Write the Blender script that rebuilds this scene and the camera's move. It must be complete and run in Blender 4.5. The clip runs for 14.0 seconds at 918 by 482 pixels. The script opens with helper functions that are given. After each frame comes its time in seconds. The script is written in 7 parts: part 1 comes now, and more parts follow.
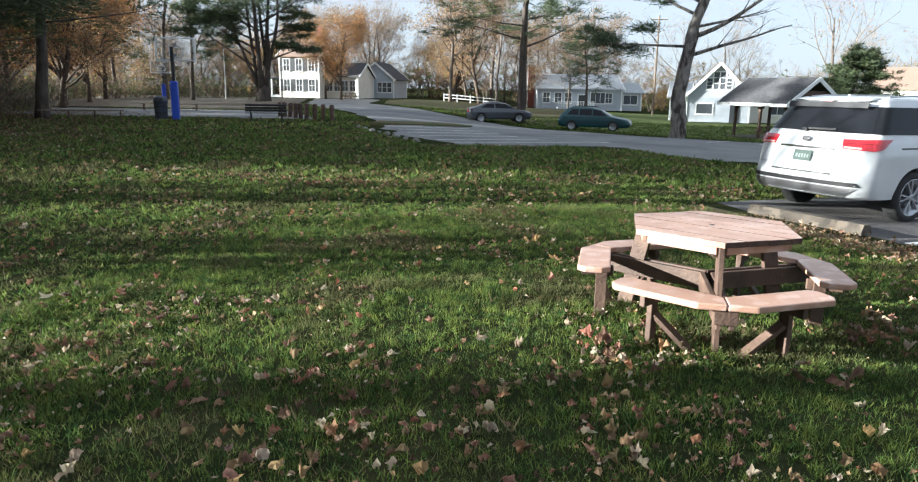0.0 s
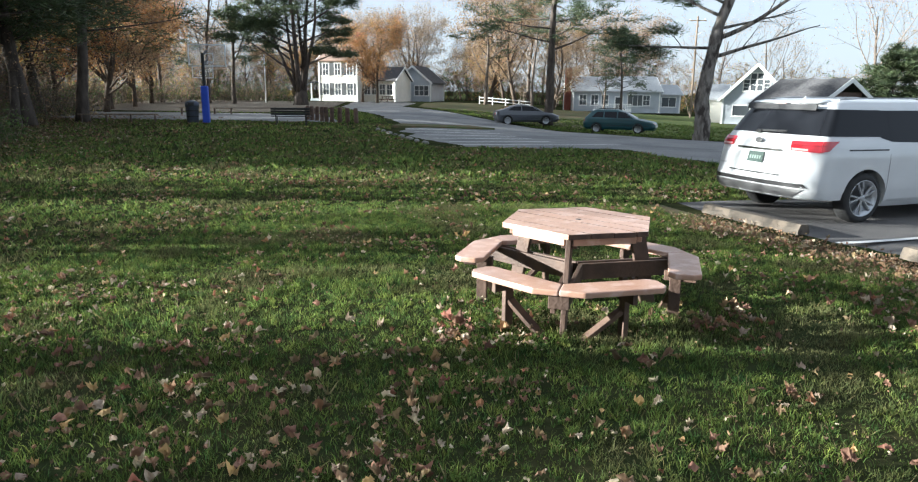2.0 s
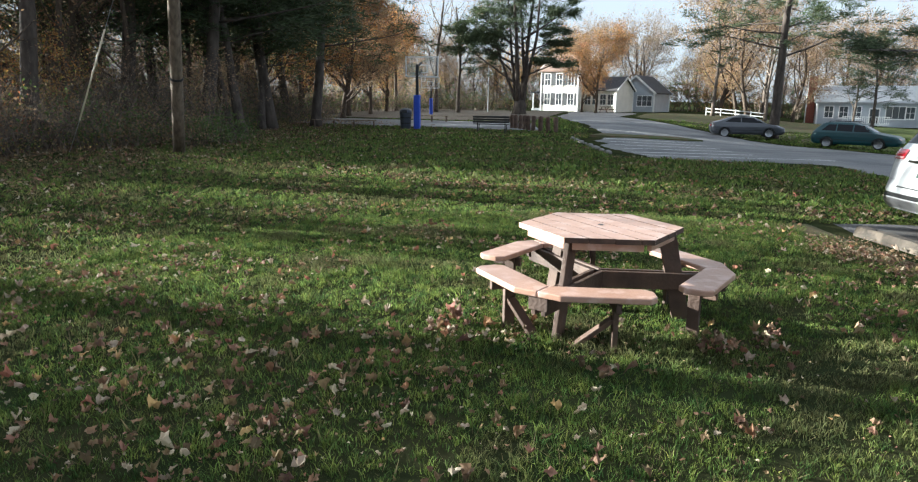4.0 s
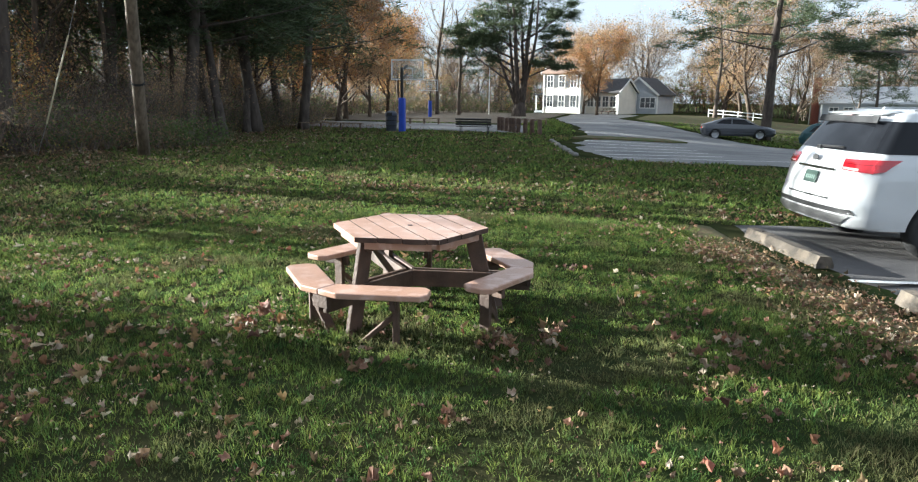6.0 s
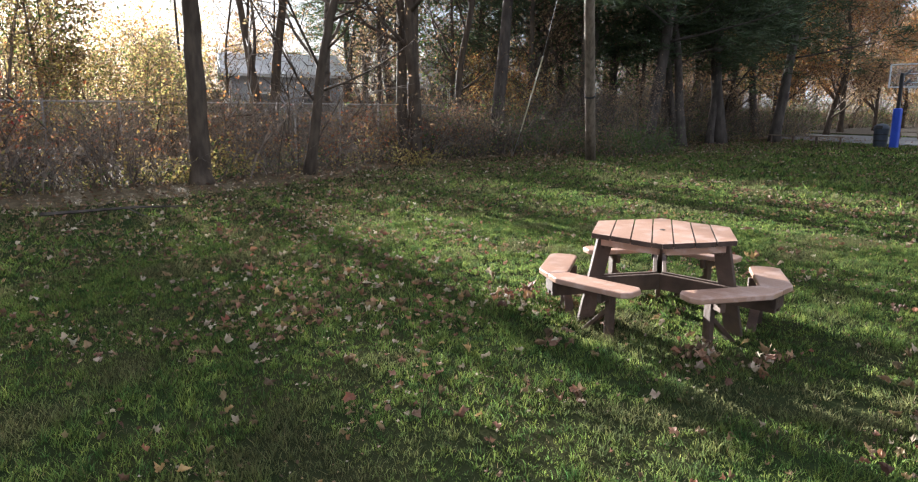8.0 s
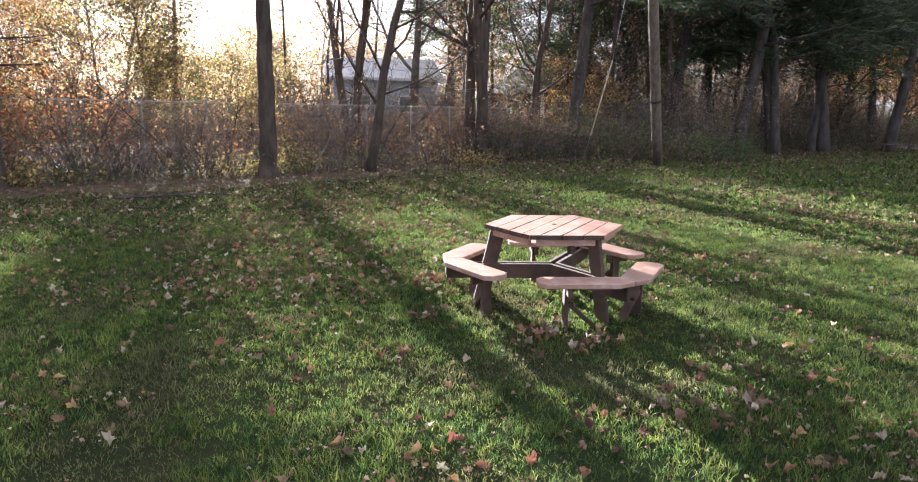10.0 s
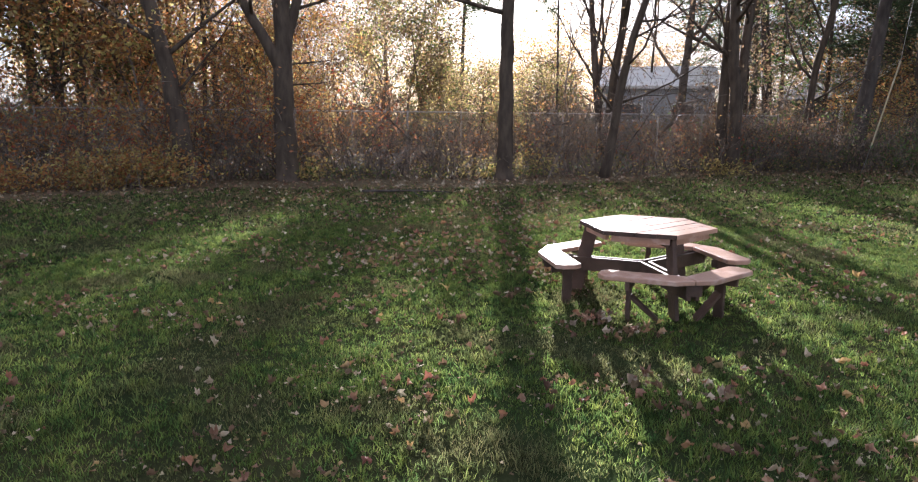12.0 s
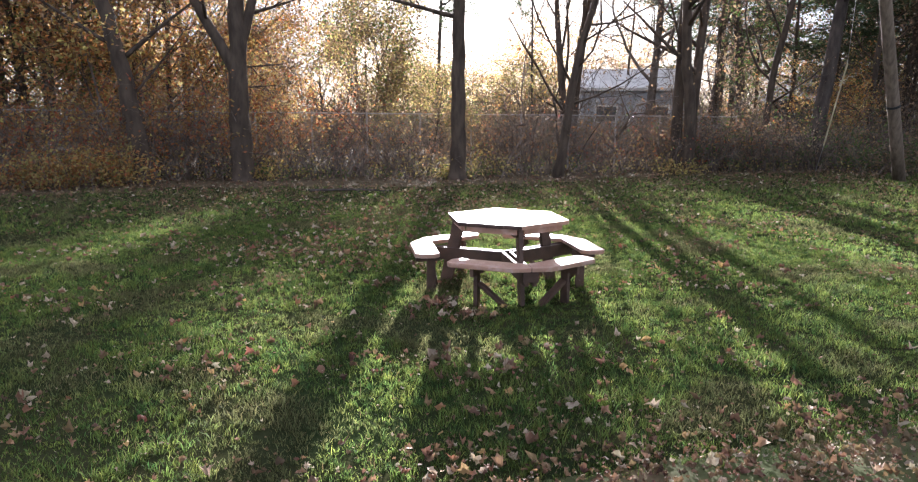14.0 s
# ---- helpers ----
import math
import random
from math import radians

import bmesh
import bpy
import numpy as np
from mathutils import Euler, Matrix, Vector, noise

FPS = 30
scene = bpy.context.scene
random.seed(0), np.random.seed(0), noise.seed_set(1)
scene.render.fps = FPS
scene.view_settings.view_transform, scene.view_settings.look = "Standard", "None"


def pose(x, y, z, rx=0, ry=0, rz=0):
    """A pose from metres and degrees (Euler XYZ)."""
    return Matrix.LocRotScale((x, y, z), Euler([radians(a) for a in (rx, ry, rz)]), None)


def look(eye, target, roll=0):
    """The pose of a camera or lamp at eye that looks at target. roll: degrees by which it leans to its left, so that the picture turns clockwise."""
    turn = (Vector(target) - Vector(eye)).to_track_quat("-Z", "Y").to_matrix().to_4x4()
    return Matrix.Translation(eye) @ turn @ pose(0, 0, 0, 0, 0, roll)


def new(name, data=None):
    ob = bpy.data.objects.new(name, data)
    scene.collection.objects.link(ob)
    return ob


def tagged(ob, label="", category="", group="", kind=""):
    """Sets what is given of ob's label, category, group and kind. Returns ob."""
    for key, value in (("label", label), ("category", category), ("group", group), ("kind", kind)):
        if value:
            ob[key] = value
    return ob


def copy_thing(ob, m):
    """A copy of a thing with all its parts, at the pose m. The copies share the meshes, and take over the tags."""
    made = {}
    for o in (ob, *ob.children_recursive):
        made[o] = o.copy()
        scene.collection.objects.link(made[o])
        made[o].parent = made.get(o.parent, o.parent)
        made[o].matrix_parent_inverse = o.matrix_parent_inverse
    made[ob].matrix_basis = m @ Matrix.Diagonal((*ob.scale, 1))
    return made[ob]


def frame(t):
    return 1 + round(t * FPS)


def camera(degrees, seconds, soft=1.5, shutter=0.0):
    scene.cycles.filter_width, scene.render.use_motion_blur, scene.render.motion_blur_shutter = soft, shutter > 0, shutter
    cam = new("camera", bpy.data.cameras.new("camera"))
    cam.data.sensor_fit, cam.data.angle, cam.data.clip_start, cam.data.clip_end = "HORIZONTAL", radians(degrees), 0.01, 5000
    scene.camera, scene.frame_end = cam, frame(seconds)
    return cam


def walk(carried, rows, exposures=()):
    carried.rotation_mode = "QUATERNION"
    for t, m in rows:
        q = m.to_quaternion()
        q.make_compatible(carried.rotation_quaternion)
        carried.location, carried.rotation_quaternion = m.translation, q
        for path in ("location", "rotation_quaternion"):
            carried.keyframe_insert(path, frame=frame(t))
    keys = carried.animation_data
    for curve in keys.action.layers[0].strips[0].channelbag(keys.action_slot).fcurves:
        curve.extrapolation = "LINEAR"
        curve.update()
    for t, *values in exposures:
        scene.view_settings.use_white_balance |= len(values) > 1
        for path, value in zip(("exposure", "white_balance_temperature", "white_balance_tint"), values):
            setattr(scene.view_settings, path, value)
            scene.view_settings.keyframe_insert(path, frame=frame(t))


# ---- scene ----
cam = camera(67.6, 14.0, 1.2)
PATH = [
    (0, (-1.363, -5.333, 1.742), (-1.574, -3.392, 1.307), 0.9),
    (0.5, (-1.068, -5.464, 1.75), (-1.277, -3.523, 1.315), 0.9),
    (1, (-0.733, -5.561, 1.758), (-0.943, -3.619, 1.327), 0.8),
    (1.5, (-0.377, -5.618, 1.774), (-0.588, -3.677, 1.343), 0.8),
    (2, (-0.002, -5.66, 1.782), (-0.341, -3.736, 1.353), 0.6),
    (2.2, (0.137, -5.657, 1.775), (-0.367, -3.769, 1.35), 0.5),
    (4.3, (1.826, -5.213, 1.73), (0.878, -3.5, 1.324), 0.7),
    (4.5, (1.954, -5.162, 1.734), (1.005, -3.448, 1.33), 0.6),
    (5, (2.344, -5.02, 1.758), (1.394, -3.307, 1.354), 0.7),
    (5.5, (2.739, -4.846, 1.765), (1.783, -3.137, 1.362), 0.6),
    (6, (3.156, -4.639, 1.771), (2.175, -2.944, 1.369), 0.6),
    (6.5, (3.536, -4.439, 1.772), (2.274, -2.94, 1.375), 0.4),
    (7, (3.997, -4.173, 1.771), (2.65, -2.748, 1.377), 0.5),
    (7.5, (4.393, -3.932, 1.776), (2.837, -2.738, 1.385), 0.4),
    (8, (4.775, -3.598, 1.754), (2.933, -2.919, 1.373), 0.4),
    (8.2, (4.936, -3.427, 1.75), (3.086, -2.77, 1.369), 0.6),
    (10.3, (6.288, -1.701, 1.796), (4.332, -1.543, 1.419), 1.3),
    (10.5, (6.434, -1.493, 1.792), (4.476, -1.635, 1.42), 1.1),
    (11, (6.596, -0.97, 1.782), (4.695, -1.462, 1.414), 0.8),
    (11.5, (6.754, -0.53, 1.781), (4.852, -1.023, 1.416), 0.7),
    (12, (6.865, -0.111, 1.786), (4.963, -0.604, 1.423), 0.6),
    (12.5, (6.921, 0.322, 1.789), (5.019, -0.173, 1.427), 0.5),
    (13, (6.938, 0.75, 1.781), (5.036, 0.253, 1.421), 0.5),
    (13.5, (6.942, 1.126, 1.767), (5.04, 0.627, 1.41), 0.4),
    (14, (6.958, 1.307, 1.765), (5.055, 0.809, 1.409), 0.5),
]
EXPOSURE = [(0, 2.4, 5850, 5), (5, 2.5, 5900, 4), (6, 2.55, 5900, 4), (8.2, 2.72, 6000, 12), (10.4, 3.0, 5850, 20), (11, 2.74, 5850, 20), (11.5, 2.8, 5880, 19), (12, 2.64, 5900, 18), (12.5, 2.82, 5900, 18), (13, 2.9, 5900, 18), (13.5, 2.74, 5900, 18), (14, 2.8, 5900, 18)]
walk(cam, [(t, look(eye, target, roll)) for t, eye, target, roll in PATH], EXPOSURE)

# ---- sky and sun ----
SUN_AZ, SUN_EL = radians(-168.5), radians(12.0)
TO_SUN = Vector((math.cos(SUN_EL) * math.cos(SUN_AZ), math.cos(SUN_EL) * math.sin(SUN_AZ), math.sin(SUN_EL)))
world = bpy.data.worlds.new("sky")
scene.world = world
world.use_nodes = True
sky = world.node_tree.nodes.new("ShaderNodeTexSky")
sky.sky_type, sky.sun_disc, sky.sun_elevation = "NISHITA", False, SUN_EL
sky.sun_rotation = math.pi / 2 - SUN_AZ
sky.air_density, sky.dust_density, sky.ozone_density = 0.85, 1.2, 2.6
# a thin high veil of cloud whitens the sky
veil = world.node_tree.nodes.new("ShaderNodeMix")
veil.data_type = "RGBA"
veil.inputs["Factor"].default_value = 0.82
veil.inputs["B"].default_value = (3.0, 3.1, 3.28, 1)
world.node_tree.links.new(sky.outputs[0], veil.inputs["A"])
world.node_tree.links.new(veil.outputs["Result"], world.node_tree.nodes["Background"].inputs[0])
world.node_tree.nodes["Background"].inputs[1].default_value = 0.056
sun_data = bpy.data.lights.new("sun", "SUN")
sun_data.energy, sun_data.angle, sun_data.color = 5.0, radians(0.6), (1.0, 0.94, 0.84)
sun = new("sun", sun_data)
sun.matrix_world = look(TO_SUN * 50, (0, 0, 0))


# ---- materials ----
def material(name, colour, second=None, scale=8.0, rough=0.8, bump=0.0, bump_scale=60.0, metal=0.0, spread=0.0, island=0.0, thin=0.0,
             coat=0.0, stretch=None, spots=None, spot_scale=2.0, specular=0.5, per_object=0.0):
    """A procedural surface: two tones mixed by noise, fine relief, stains, and a shift from piece to piece. thin: light that passes through."""
    m = bpy.data.materials.new(name)
    m.use_nodes = True
    t = m.node_tree
    nd, ln = t.nodes, t.links
    bsdf = nd["Principled BSDF"]
    bsdf.inputs["Roughness"].default_value = rough
    bsdf.inputs["Metallic"].default_value = metal
    bsdf.inputs["Coat Weight"].default_value = coat
    bsdf.inputs["Coat Roughness"].default_value = 0.05
    bsdf.inputs["Specular IOR Level"].default_value = specular
    place = nd.new("ShaderNodeTexCoord").outputs["Object"]
    if stretch:
        mp = nd.new("ShaderNodeMapping")
        mp.inputs["Scale"].default_value = stretch
        ln.new(place, mp.inputs[0])
        place = mp.outputs[0]

    def grain(size, detail=6.0):
        n = nd.new("ShaderNodeTexNoise")
        n.inputs["Scale"].default_value, n.inputs["Detail"].default_value = size, detail
        ln.new(place, n.inputs["Vector"])
        return n.outputs["Fac"]

    def ramp(value, lo, hi):
        r = nd.new("ShaderNodeMapRange")
        r.inputs["From Min"].default_value, r.inputs["From Max"].default_value = lo, hi
        ln.new(value, r.inputs["Value"])
        return r.outputs[0]

    def mix(fac, a, b):
        x = nd.new("ShaderNodeMix")
        x.data_type = "RGBA"
        for socket, v in ((x.inputs["Factor"], fac), (x.inputs["A"], a), (x.inputs["B"], b)):
            if isinstance(v, bpy.types.NodeSocket):
                ln.new(v, socket)
            elif isinstance(v, float):
                socket.default_value = v
            else:
                socket.default_value = (*v, 1)
        return x.outputs["Result"]

    tone = None
    if second:
        tone = mix(ramp(grain(scale), 0.35, 0.65), colour, second)
    if spots:
        tone = mix(ramp(grain(spot_scale, 3.0), 0.52, 0.62), tone or colour, spots)
    for amount, kind in ((island, "ShaderNodeNewGeometry"), (per_object, "ShaderNodeObjectInfo")):
        if amount:
            hs = nd.new("ShaderNodeHueSaturation")
            src = nd.new(kind).outputs["Random Per Island" if kind == "ShaderNodeNewGeometry" else "Random"]
            val = nd.new("ShaderNodeMapRange")
            val.inputs["To Min"].default_value, val.inputs["To Max"].default_value = 1 - amount, 1 + amount
            ln.new(src, val.inputs["Value"])
            ln.new(val.outputs[0], hs.inputs["Value"])
            if spread:
                hue = nd.new("ShaderNodeMapRange")
                hue.inputs["To Min"].default_value, hue.inputs["To Max"].default_value = 0.5 - spread, 0.5 + spread
                wn = nd.new("ShaderNodeTexWhiteNoise")
                wn.noise_dimensions = "1D"
                ln.new(src, wn.inputs["W"])
                ln.new(wn.outputs["Value"], hue.inputs["Value"])
                ln.new(hue.outputs[0], hs.inputs["Hue"])
            if tone:
                ln.new(tone, hs.inputs["Color"])
            else:
                hs.inputs["Color"].default_value = (*colour, 1)
            tone = hs.outputs[0]
    if tone:
        ln.new(tone, bsdf.inputs["Base Color"])
    else:
        bsdf.inputs["Base Color"].default_value = (*colour, 1)
    if bump:
        b = nd.new("ShaderNodeBump")
        b.inputs["Strength"].default_value, b.inputs["Distance"].default_value = bump, 0.02
        ln.new(grain(bump_scale, 8.0), b.inputs["Height"])
        ln.new(b.outputs[0], bsdf.inputs["Normal"])
    if thin:
        tr, mx = nd.new("ShaderNodeBsdfTranslucent"), nd.new("ShaderNodeMixShader")
        if tone:
            ln.new(tone, tr.inputs["Color"])
        else:
            tr.inputs["Color"].default_value = (*colour, 1)
        mx.inputs[0].default_value = thin
        ln.new(bsdf.outputs[0], mx.inputs[1])
        ln.new(tr.outputs[0], mx.inputs[2])
        ln.new(mx.outputs[0], nd["Material Output"].inputs["Surface"])
    return m


def glass_material(name, tint, rough=0.02, clear=0.9, alpha=1.0):
    m = bpy.data.materials.new(name)
    m.use_nodes = True
    t = m.node_tree
    bsdf = t.nodes["Principled BSDF"]
    bsdf.inputs["Base Color"].default_value = (*tint, 1)
    bsdf.inputs["Roughness"].default_value = rough
    bsdf.inputs["Transmission Weight"].default_value = clear
    bsdf.inputs["IOR"].default_value = 1.45
    bsdf.inputs["Alpha"].default_value = alpha
    return m


M_GROUND = material("lawn_soil", (0.022, 0.03, 0.013), (0.042, 0.042, 0.02), 1.3, 1.0, 0.9, 25.0, spots=(0.028, 0.04, 0.016), spot_scale=0.5, specular=0.0)
M_GRASS = material("grass_blade", (0.05, 0.096, 0.029), (0.178, 0.224, 0.054), 7.0, 0.7, island=0.72, spread=0.03, thin=0.5, specular=0.1, spots=(0.125, 0.13, 0.055), spot_scale=0.8)
M_DRY = material("dry_grass", (0.22, 0.17, 0.08), (0.15, 0.13, 0.06), 2.0, 0.8, island=0.4, thin=0.3)
M_LEAF_GOLD = material("dead_leaf_gold", (0.42, 0.29, 0.12), (0.36, 0.22, 0.1), 9.0, 0.75, island=0.3, thin=0.25)
M_LEAF_RUST = material("dead_leaf_rust", (0.3, 0.135, 0.07), (0.22, 0.105, 0.06), 9.0, 0.75, island=0.4, spread=0.02, thin=0.2)
M_LEAF_BROWN = material("dead_leaf_brown", (0.13, 0.073, 0.04), (0.26, 0.165, 0.092), 9.0, 0.75, island=0.55, spread=0.03, thin=0.2)
M_LEAF_PALE = material("dead_leaf_pale", (0.3, 0.225, 0.15), (0.46, 0.385, 0.28), 9.0, 0.7, island=0.3, spread=0.02, thin=0.2)
M_LITTER = material("leaf_litter", (0.066, 0.05, 0.031), (0.13, 0.1, 0.06), 6.0, 1.0, 1.0, 30.0, specular=0.05)
M_PAINT = material("worn_terracotta_paint", (0.38, 0.222, 0.158), (0.45, 0.28, 0.21), 3.0, 0.32, 0.15, 45.0, per_object=0.07, spots=(0.5, 0.34, 0.28), spot_scale=7.0)
M_GROOVE = material("dark_joint_edge", (0.05, 0.03, 0.022), (0.09, 0.055, 0.04), 12.0, 0.9)
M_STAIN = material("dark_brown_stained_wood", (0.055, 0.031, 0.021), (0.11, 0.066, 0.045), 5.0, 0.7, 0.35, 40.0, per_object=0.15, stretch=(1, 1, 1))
M_WEATHER = material("weathered_grey_wood", (0.23, 0.175, 0.125), (0.12, 0.088, 0.06), 3.0, 0.85, 0.6, 30.0, stretch=(4, 4, 0.4))
M_BARK = material("grey_brown_bark", (0.045, 0.031, 0.021), (0.1, 0.073, 0.051), 6.0, 0.95, 1.0, 16.0, stretch=(1, 1, 0.3))
M_BARK_DARK = material("dark_pine_bark", (0.045, 0.034, 0.028), (0.1, 0.08, 0.066), 5.0, 0.95, 1.0, 12.0, stretch=(1, 1, 0.35))
M_TWIG = material("thin_grey_twig", (0.082, 0.061, 0.046), (0.215, 0.172, 0.138), 4.0, 0.9, island=0.6)
M_NEEDLE = material("pine_needle", (0.042, 0.068, 0.026), (0.075, 0.095, 0.04), 2.0, 0.65, island=0.4, spread=0.02, thin=0.25)
M_ORANGE = material("orange_brown_leaf", (0.42, 0.2, 0.06), (0.32, 0.17, 0.07), 1.0, 0.7, island=0.5, spread=0.025, thin=0.6)
M_YELLOW = material("yellow_leaf", (0.46, 0.35, 0.12), (0.36, 0.3, 0.12), 1.0, 0.7, island=0.45, spread=0.03, thin=0.62)
M_RED = material("russet_leaf", (0.34, 0.085, 0.045), (0.3, 0.14, 0.05), 1.0, 0.7, island=0.35, spread=0.02, thin=0.55)
M_BROWN = material("tan_brown_leaf", (0.22, 0.14, 0.08), (0.3, 0.21, 0.12), 1.0, 0.75, island=0.5, spread=0.02, thin=0.35)
M_GREEN = material("green_leaf", (0.07, 0.12, 0.03), (0.11, 0.15, 0.04), 1.0, 0.6, island=0.35, spread=0.03, thin=0.4)
M_ASPHALT = material("old_asphalt", (0.16, 0.16, 0.165), (0.21, 0.205, 0.2), 0.6, 0.9, 0.7, 120.0, spots=(0.13, 0.13, 0.135), spot_scale=0.25)
# worn asphalt again, with the shade over the car park put into darker tones
M_LOT = material("shaded_worn_asphalt", (0.085, 0.08, 0.08), (0.125, 0.117, 0.112), 0.7, 0.92, 0.7, 120.0, spots=(0.07, 0.066, 0.066), spot_scale=0.4)
M_LINE = material("white_road_paint", (0.75, 0.75, 0.73), (0.6, 0.6, 0.58), 6.0, 0.7, 0.2, 80.0)
# brown weathered concrete, its tones lowered further for the shade over the stops
M_CONCRETE = material("weathered_concrete", (0.095, 0.078, 0.06), (0.052, 0.044, 0.036), 5.0, 0.9, 0.6, 40.0, spots=(0.13, 0.105, 0.08), spot_scale=4.0)
M_WHITE = material("white_car_paint", (0.6, 0.61, 0.62), (0.57, 0.58, 0.59), 3.0, 0.3, coat=0.8)
M_TEAL = material("dark_teal_car_paint", (0.004, 0.05, 0.06), rough=0.4, coat=0.2)
M_GREY = material("graphite_car_paint", (0.07, 0.075, 0.09), rough=0.35, metal=0.3, coat=0.7)
M_TINT = material("tinted_car_glass", (0.012, 0.013, 0.016), rough=0.04, specular=0.2)
M_RUBBER = material("black_rubber", (0.018, 0.018, 0.019), (0.03, 0.03, 0.03), 10.0, 0.85)
M_ALLOY = material("brushed_alloy", (0.42, 0.43, 0.45), rough=0.32, metal=0.9)
M_CHROME = material("chrome_trim", (0.5, 0.5, 0.5), rough=0.18, metal=1.0)
M_SILVER = material("silver_plastic", (0.45, 0.46, 0.47), rough=0.45, metal=0.4)
M_BLACK = material("black_plastic", (0.02, 0.02, 0.022), rough=0.5)
M_REDLAMP = material("red_lamp_lens", (0.42, 0.012, 0.02), rough=0.12, coat=1.0)
M_DARKRED = material("dark_red_lamp_seam", (0.12, 0.006, 0.01), rough=0.2, coat=0.6)
M_CLEARLAMP = material("pale_lamp_lens", (0.62, 0.4, 0.38), rough=0.12, coat=1.0)
M_PLATE = material("green_number_plate", (0.03, 0.06, 0.05), rough=0.4)
M_PLATE_INK = material("pale_plate_marks", (0.2, 0.27, 0.24), rough=0.5)
M_SIDING = material("white_clapboard", (0.8, 0.765, 0.69), (0.72, 0.69, 0.62), 1.0, 0.7, 0.2, 20.0)
M_SIDING_GREY = material("pale_grey_clapboard", (0.46, 0.49, 0.53), (0.4, 0.43, 0.47), 1.0, 0.7, 0.2, 20.0)
M_TRIM = material("white_trim_paint", (0.82, 0.82, 0.8), rough=0.6)
M_SHINGLE = material("dark_grey_shingle", (0.06, 0.06, 0.066), (0.1, 0.098, 0.1), 4.0, 1.0, 0.6, 14.0, stretch=(1, 1, 3), specular=0.15)
M_SHINGLE_PALE = material("pale_grey_shingle", (0.42, 0.43, 0.44), (0.34, 0.35, 0.36), 4.0, 0.85, 0.5, 14.0)
M_SHINGLE_BROWN = material("brown_shingle", (0.25, 0.17, 0.13), (0.2, 0.14, 0.11), 4.0, 0.9, 0.6, 14.0)
M_METAL_ROOF = material("weathered_metal_roof", (0.62, 0.61, 0.6), (0.5, 0.49, 0.48), 2.0, 0.45, metal=0.5)
M_PANE = material("window_pane", (0.08, 0.09, 0.1), rough=0.05, specular=0.8)
M_SHUTTER = material("dark_shutter", (0.03, 0.035, 0.04), rough=0.6)
M_BRICK = material("red_brick", (0.27, 0.085, 0.06), (0.34, 0.13, 0.1), 8.0, 0.9, 0.5, 30.0)
M_BLUE = material("blue_vinyl_pad", (0.02, 0.06, 0.42), (0.025, 0.075, 0.48), 3.0, 0.5, 0.1, 30.0)
M_METAL = material("black_powder_coat", (0.02, 0.021, 0.023), (0.035, 0.035, 0.036), 20.0, 0.5, metal=0.2)
M_GALV = material("galvanised_wire", (0.4, 0.41, 0.42), (0.3, 0.3, 0.31), 20.0, 0.45, metal=0.8)
M_BOARD = glass_material("clear_acrylic_board", (0.8, 0.84, 0.86), 0.08, 0.3, 0.16)
M_SKID = material("dull_silver_skid", (0.2, 0.2, 0.205), rough=0.4, metal=0.7)
M_BARK_GREY = material("grey_scarred_bark", (0.1, 0.085, 0.072), (0.24, 0.215, 0.19), 5.0, 0.95, 1.0, 9.0, stretch=(1, 1, 0.4), spots=(0.045, 0.036, 0.03), spot_scale=3.0)
M_FRAME = material("white_metal_frame", (0.72, 0.73, 0.74), rough=0.5)
M_BIN = material("dark_blue_grey_plastic", (0.05, 0.06, 0.085), (0.07, 0.08, 0.1), 8.0, 0.6)
M_RUSTY = material("rusty_fence_wire", (0.26, 0.24, 0.22), (0.4, 0.38, 0.36), 20.0, 0.6, metal=0.4)
M_GUARD = material("pale_yellow_guy_guard", (0.6, 0.55, 0.38), (0.5, 0.45, 0.3), 6.0, 0.6)
M_STONE = material("grey_boulder", (0.17, 0.16, 0.15), (0.26, 0.25, 0.23), 3.0, 0.9, 0.8, 15.0)
M_FARLAWN = material("leafy_grass", (0.1, 0.085, 0.05), (0.075, 0.095, 0.035), 0.35, 0.95, 0.6, 14.0, spots=(0.14, 0.1, 0.06), spot_scale=1.6, specular=0.1)
M_SUNLAWN = material("mown_yellow_green_grass", (0.1, 0.135, 0.04), (0.15, 0.16, 0.06), 0.5, 0.95, 0.7, 18.0, spots=(0.075, 0.11, 0.035), spot_scale=1.4, specular=0.1)
M_DIRT = material("bare_leafy_earth", (0.055, 0.042, 0.028), (0.1, 0.075, 0.05), 1.2, 0.95, 0.8, 20.0)


# ---- mesh helpers ----
def link_mesh(name, verts, faces, mats, parent=None, label="", smooth=False, slots=None):
    me = bpy.data.meshes.new(name)
    me.from_pydata(verts, [], faces)
    for m in mats if isinstance(mats, (list, tuple)) else [mats]:
        me.materials.append(m)
    if smooth:
        me.polygons.foreach_set("use_smooth", [True] * len(me.polygons))
    if slots is not None:
        me.polygons.foreach_set("material_index", slots)
    me.update()
    ob = new(name, me)
    if parent:
        ob.parent = parent
    if label:
        tagged(ob, label)
    return ob


def part(name, bm, mat, parent, label="", smooth=False):
    me = bpy.data.meshes.new(name)
    if smooth:
        for f in bm.faces:
            f.smooth = True
    bm.to_mesh(me)
    bm.free()
    me.materials.append(mat)
    ob = new(name, me)
    ob.parent = parent
    if label:
        tagged(ob, label)
    return ob


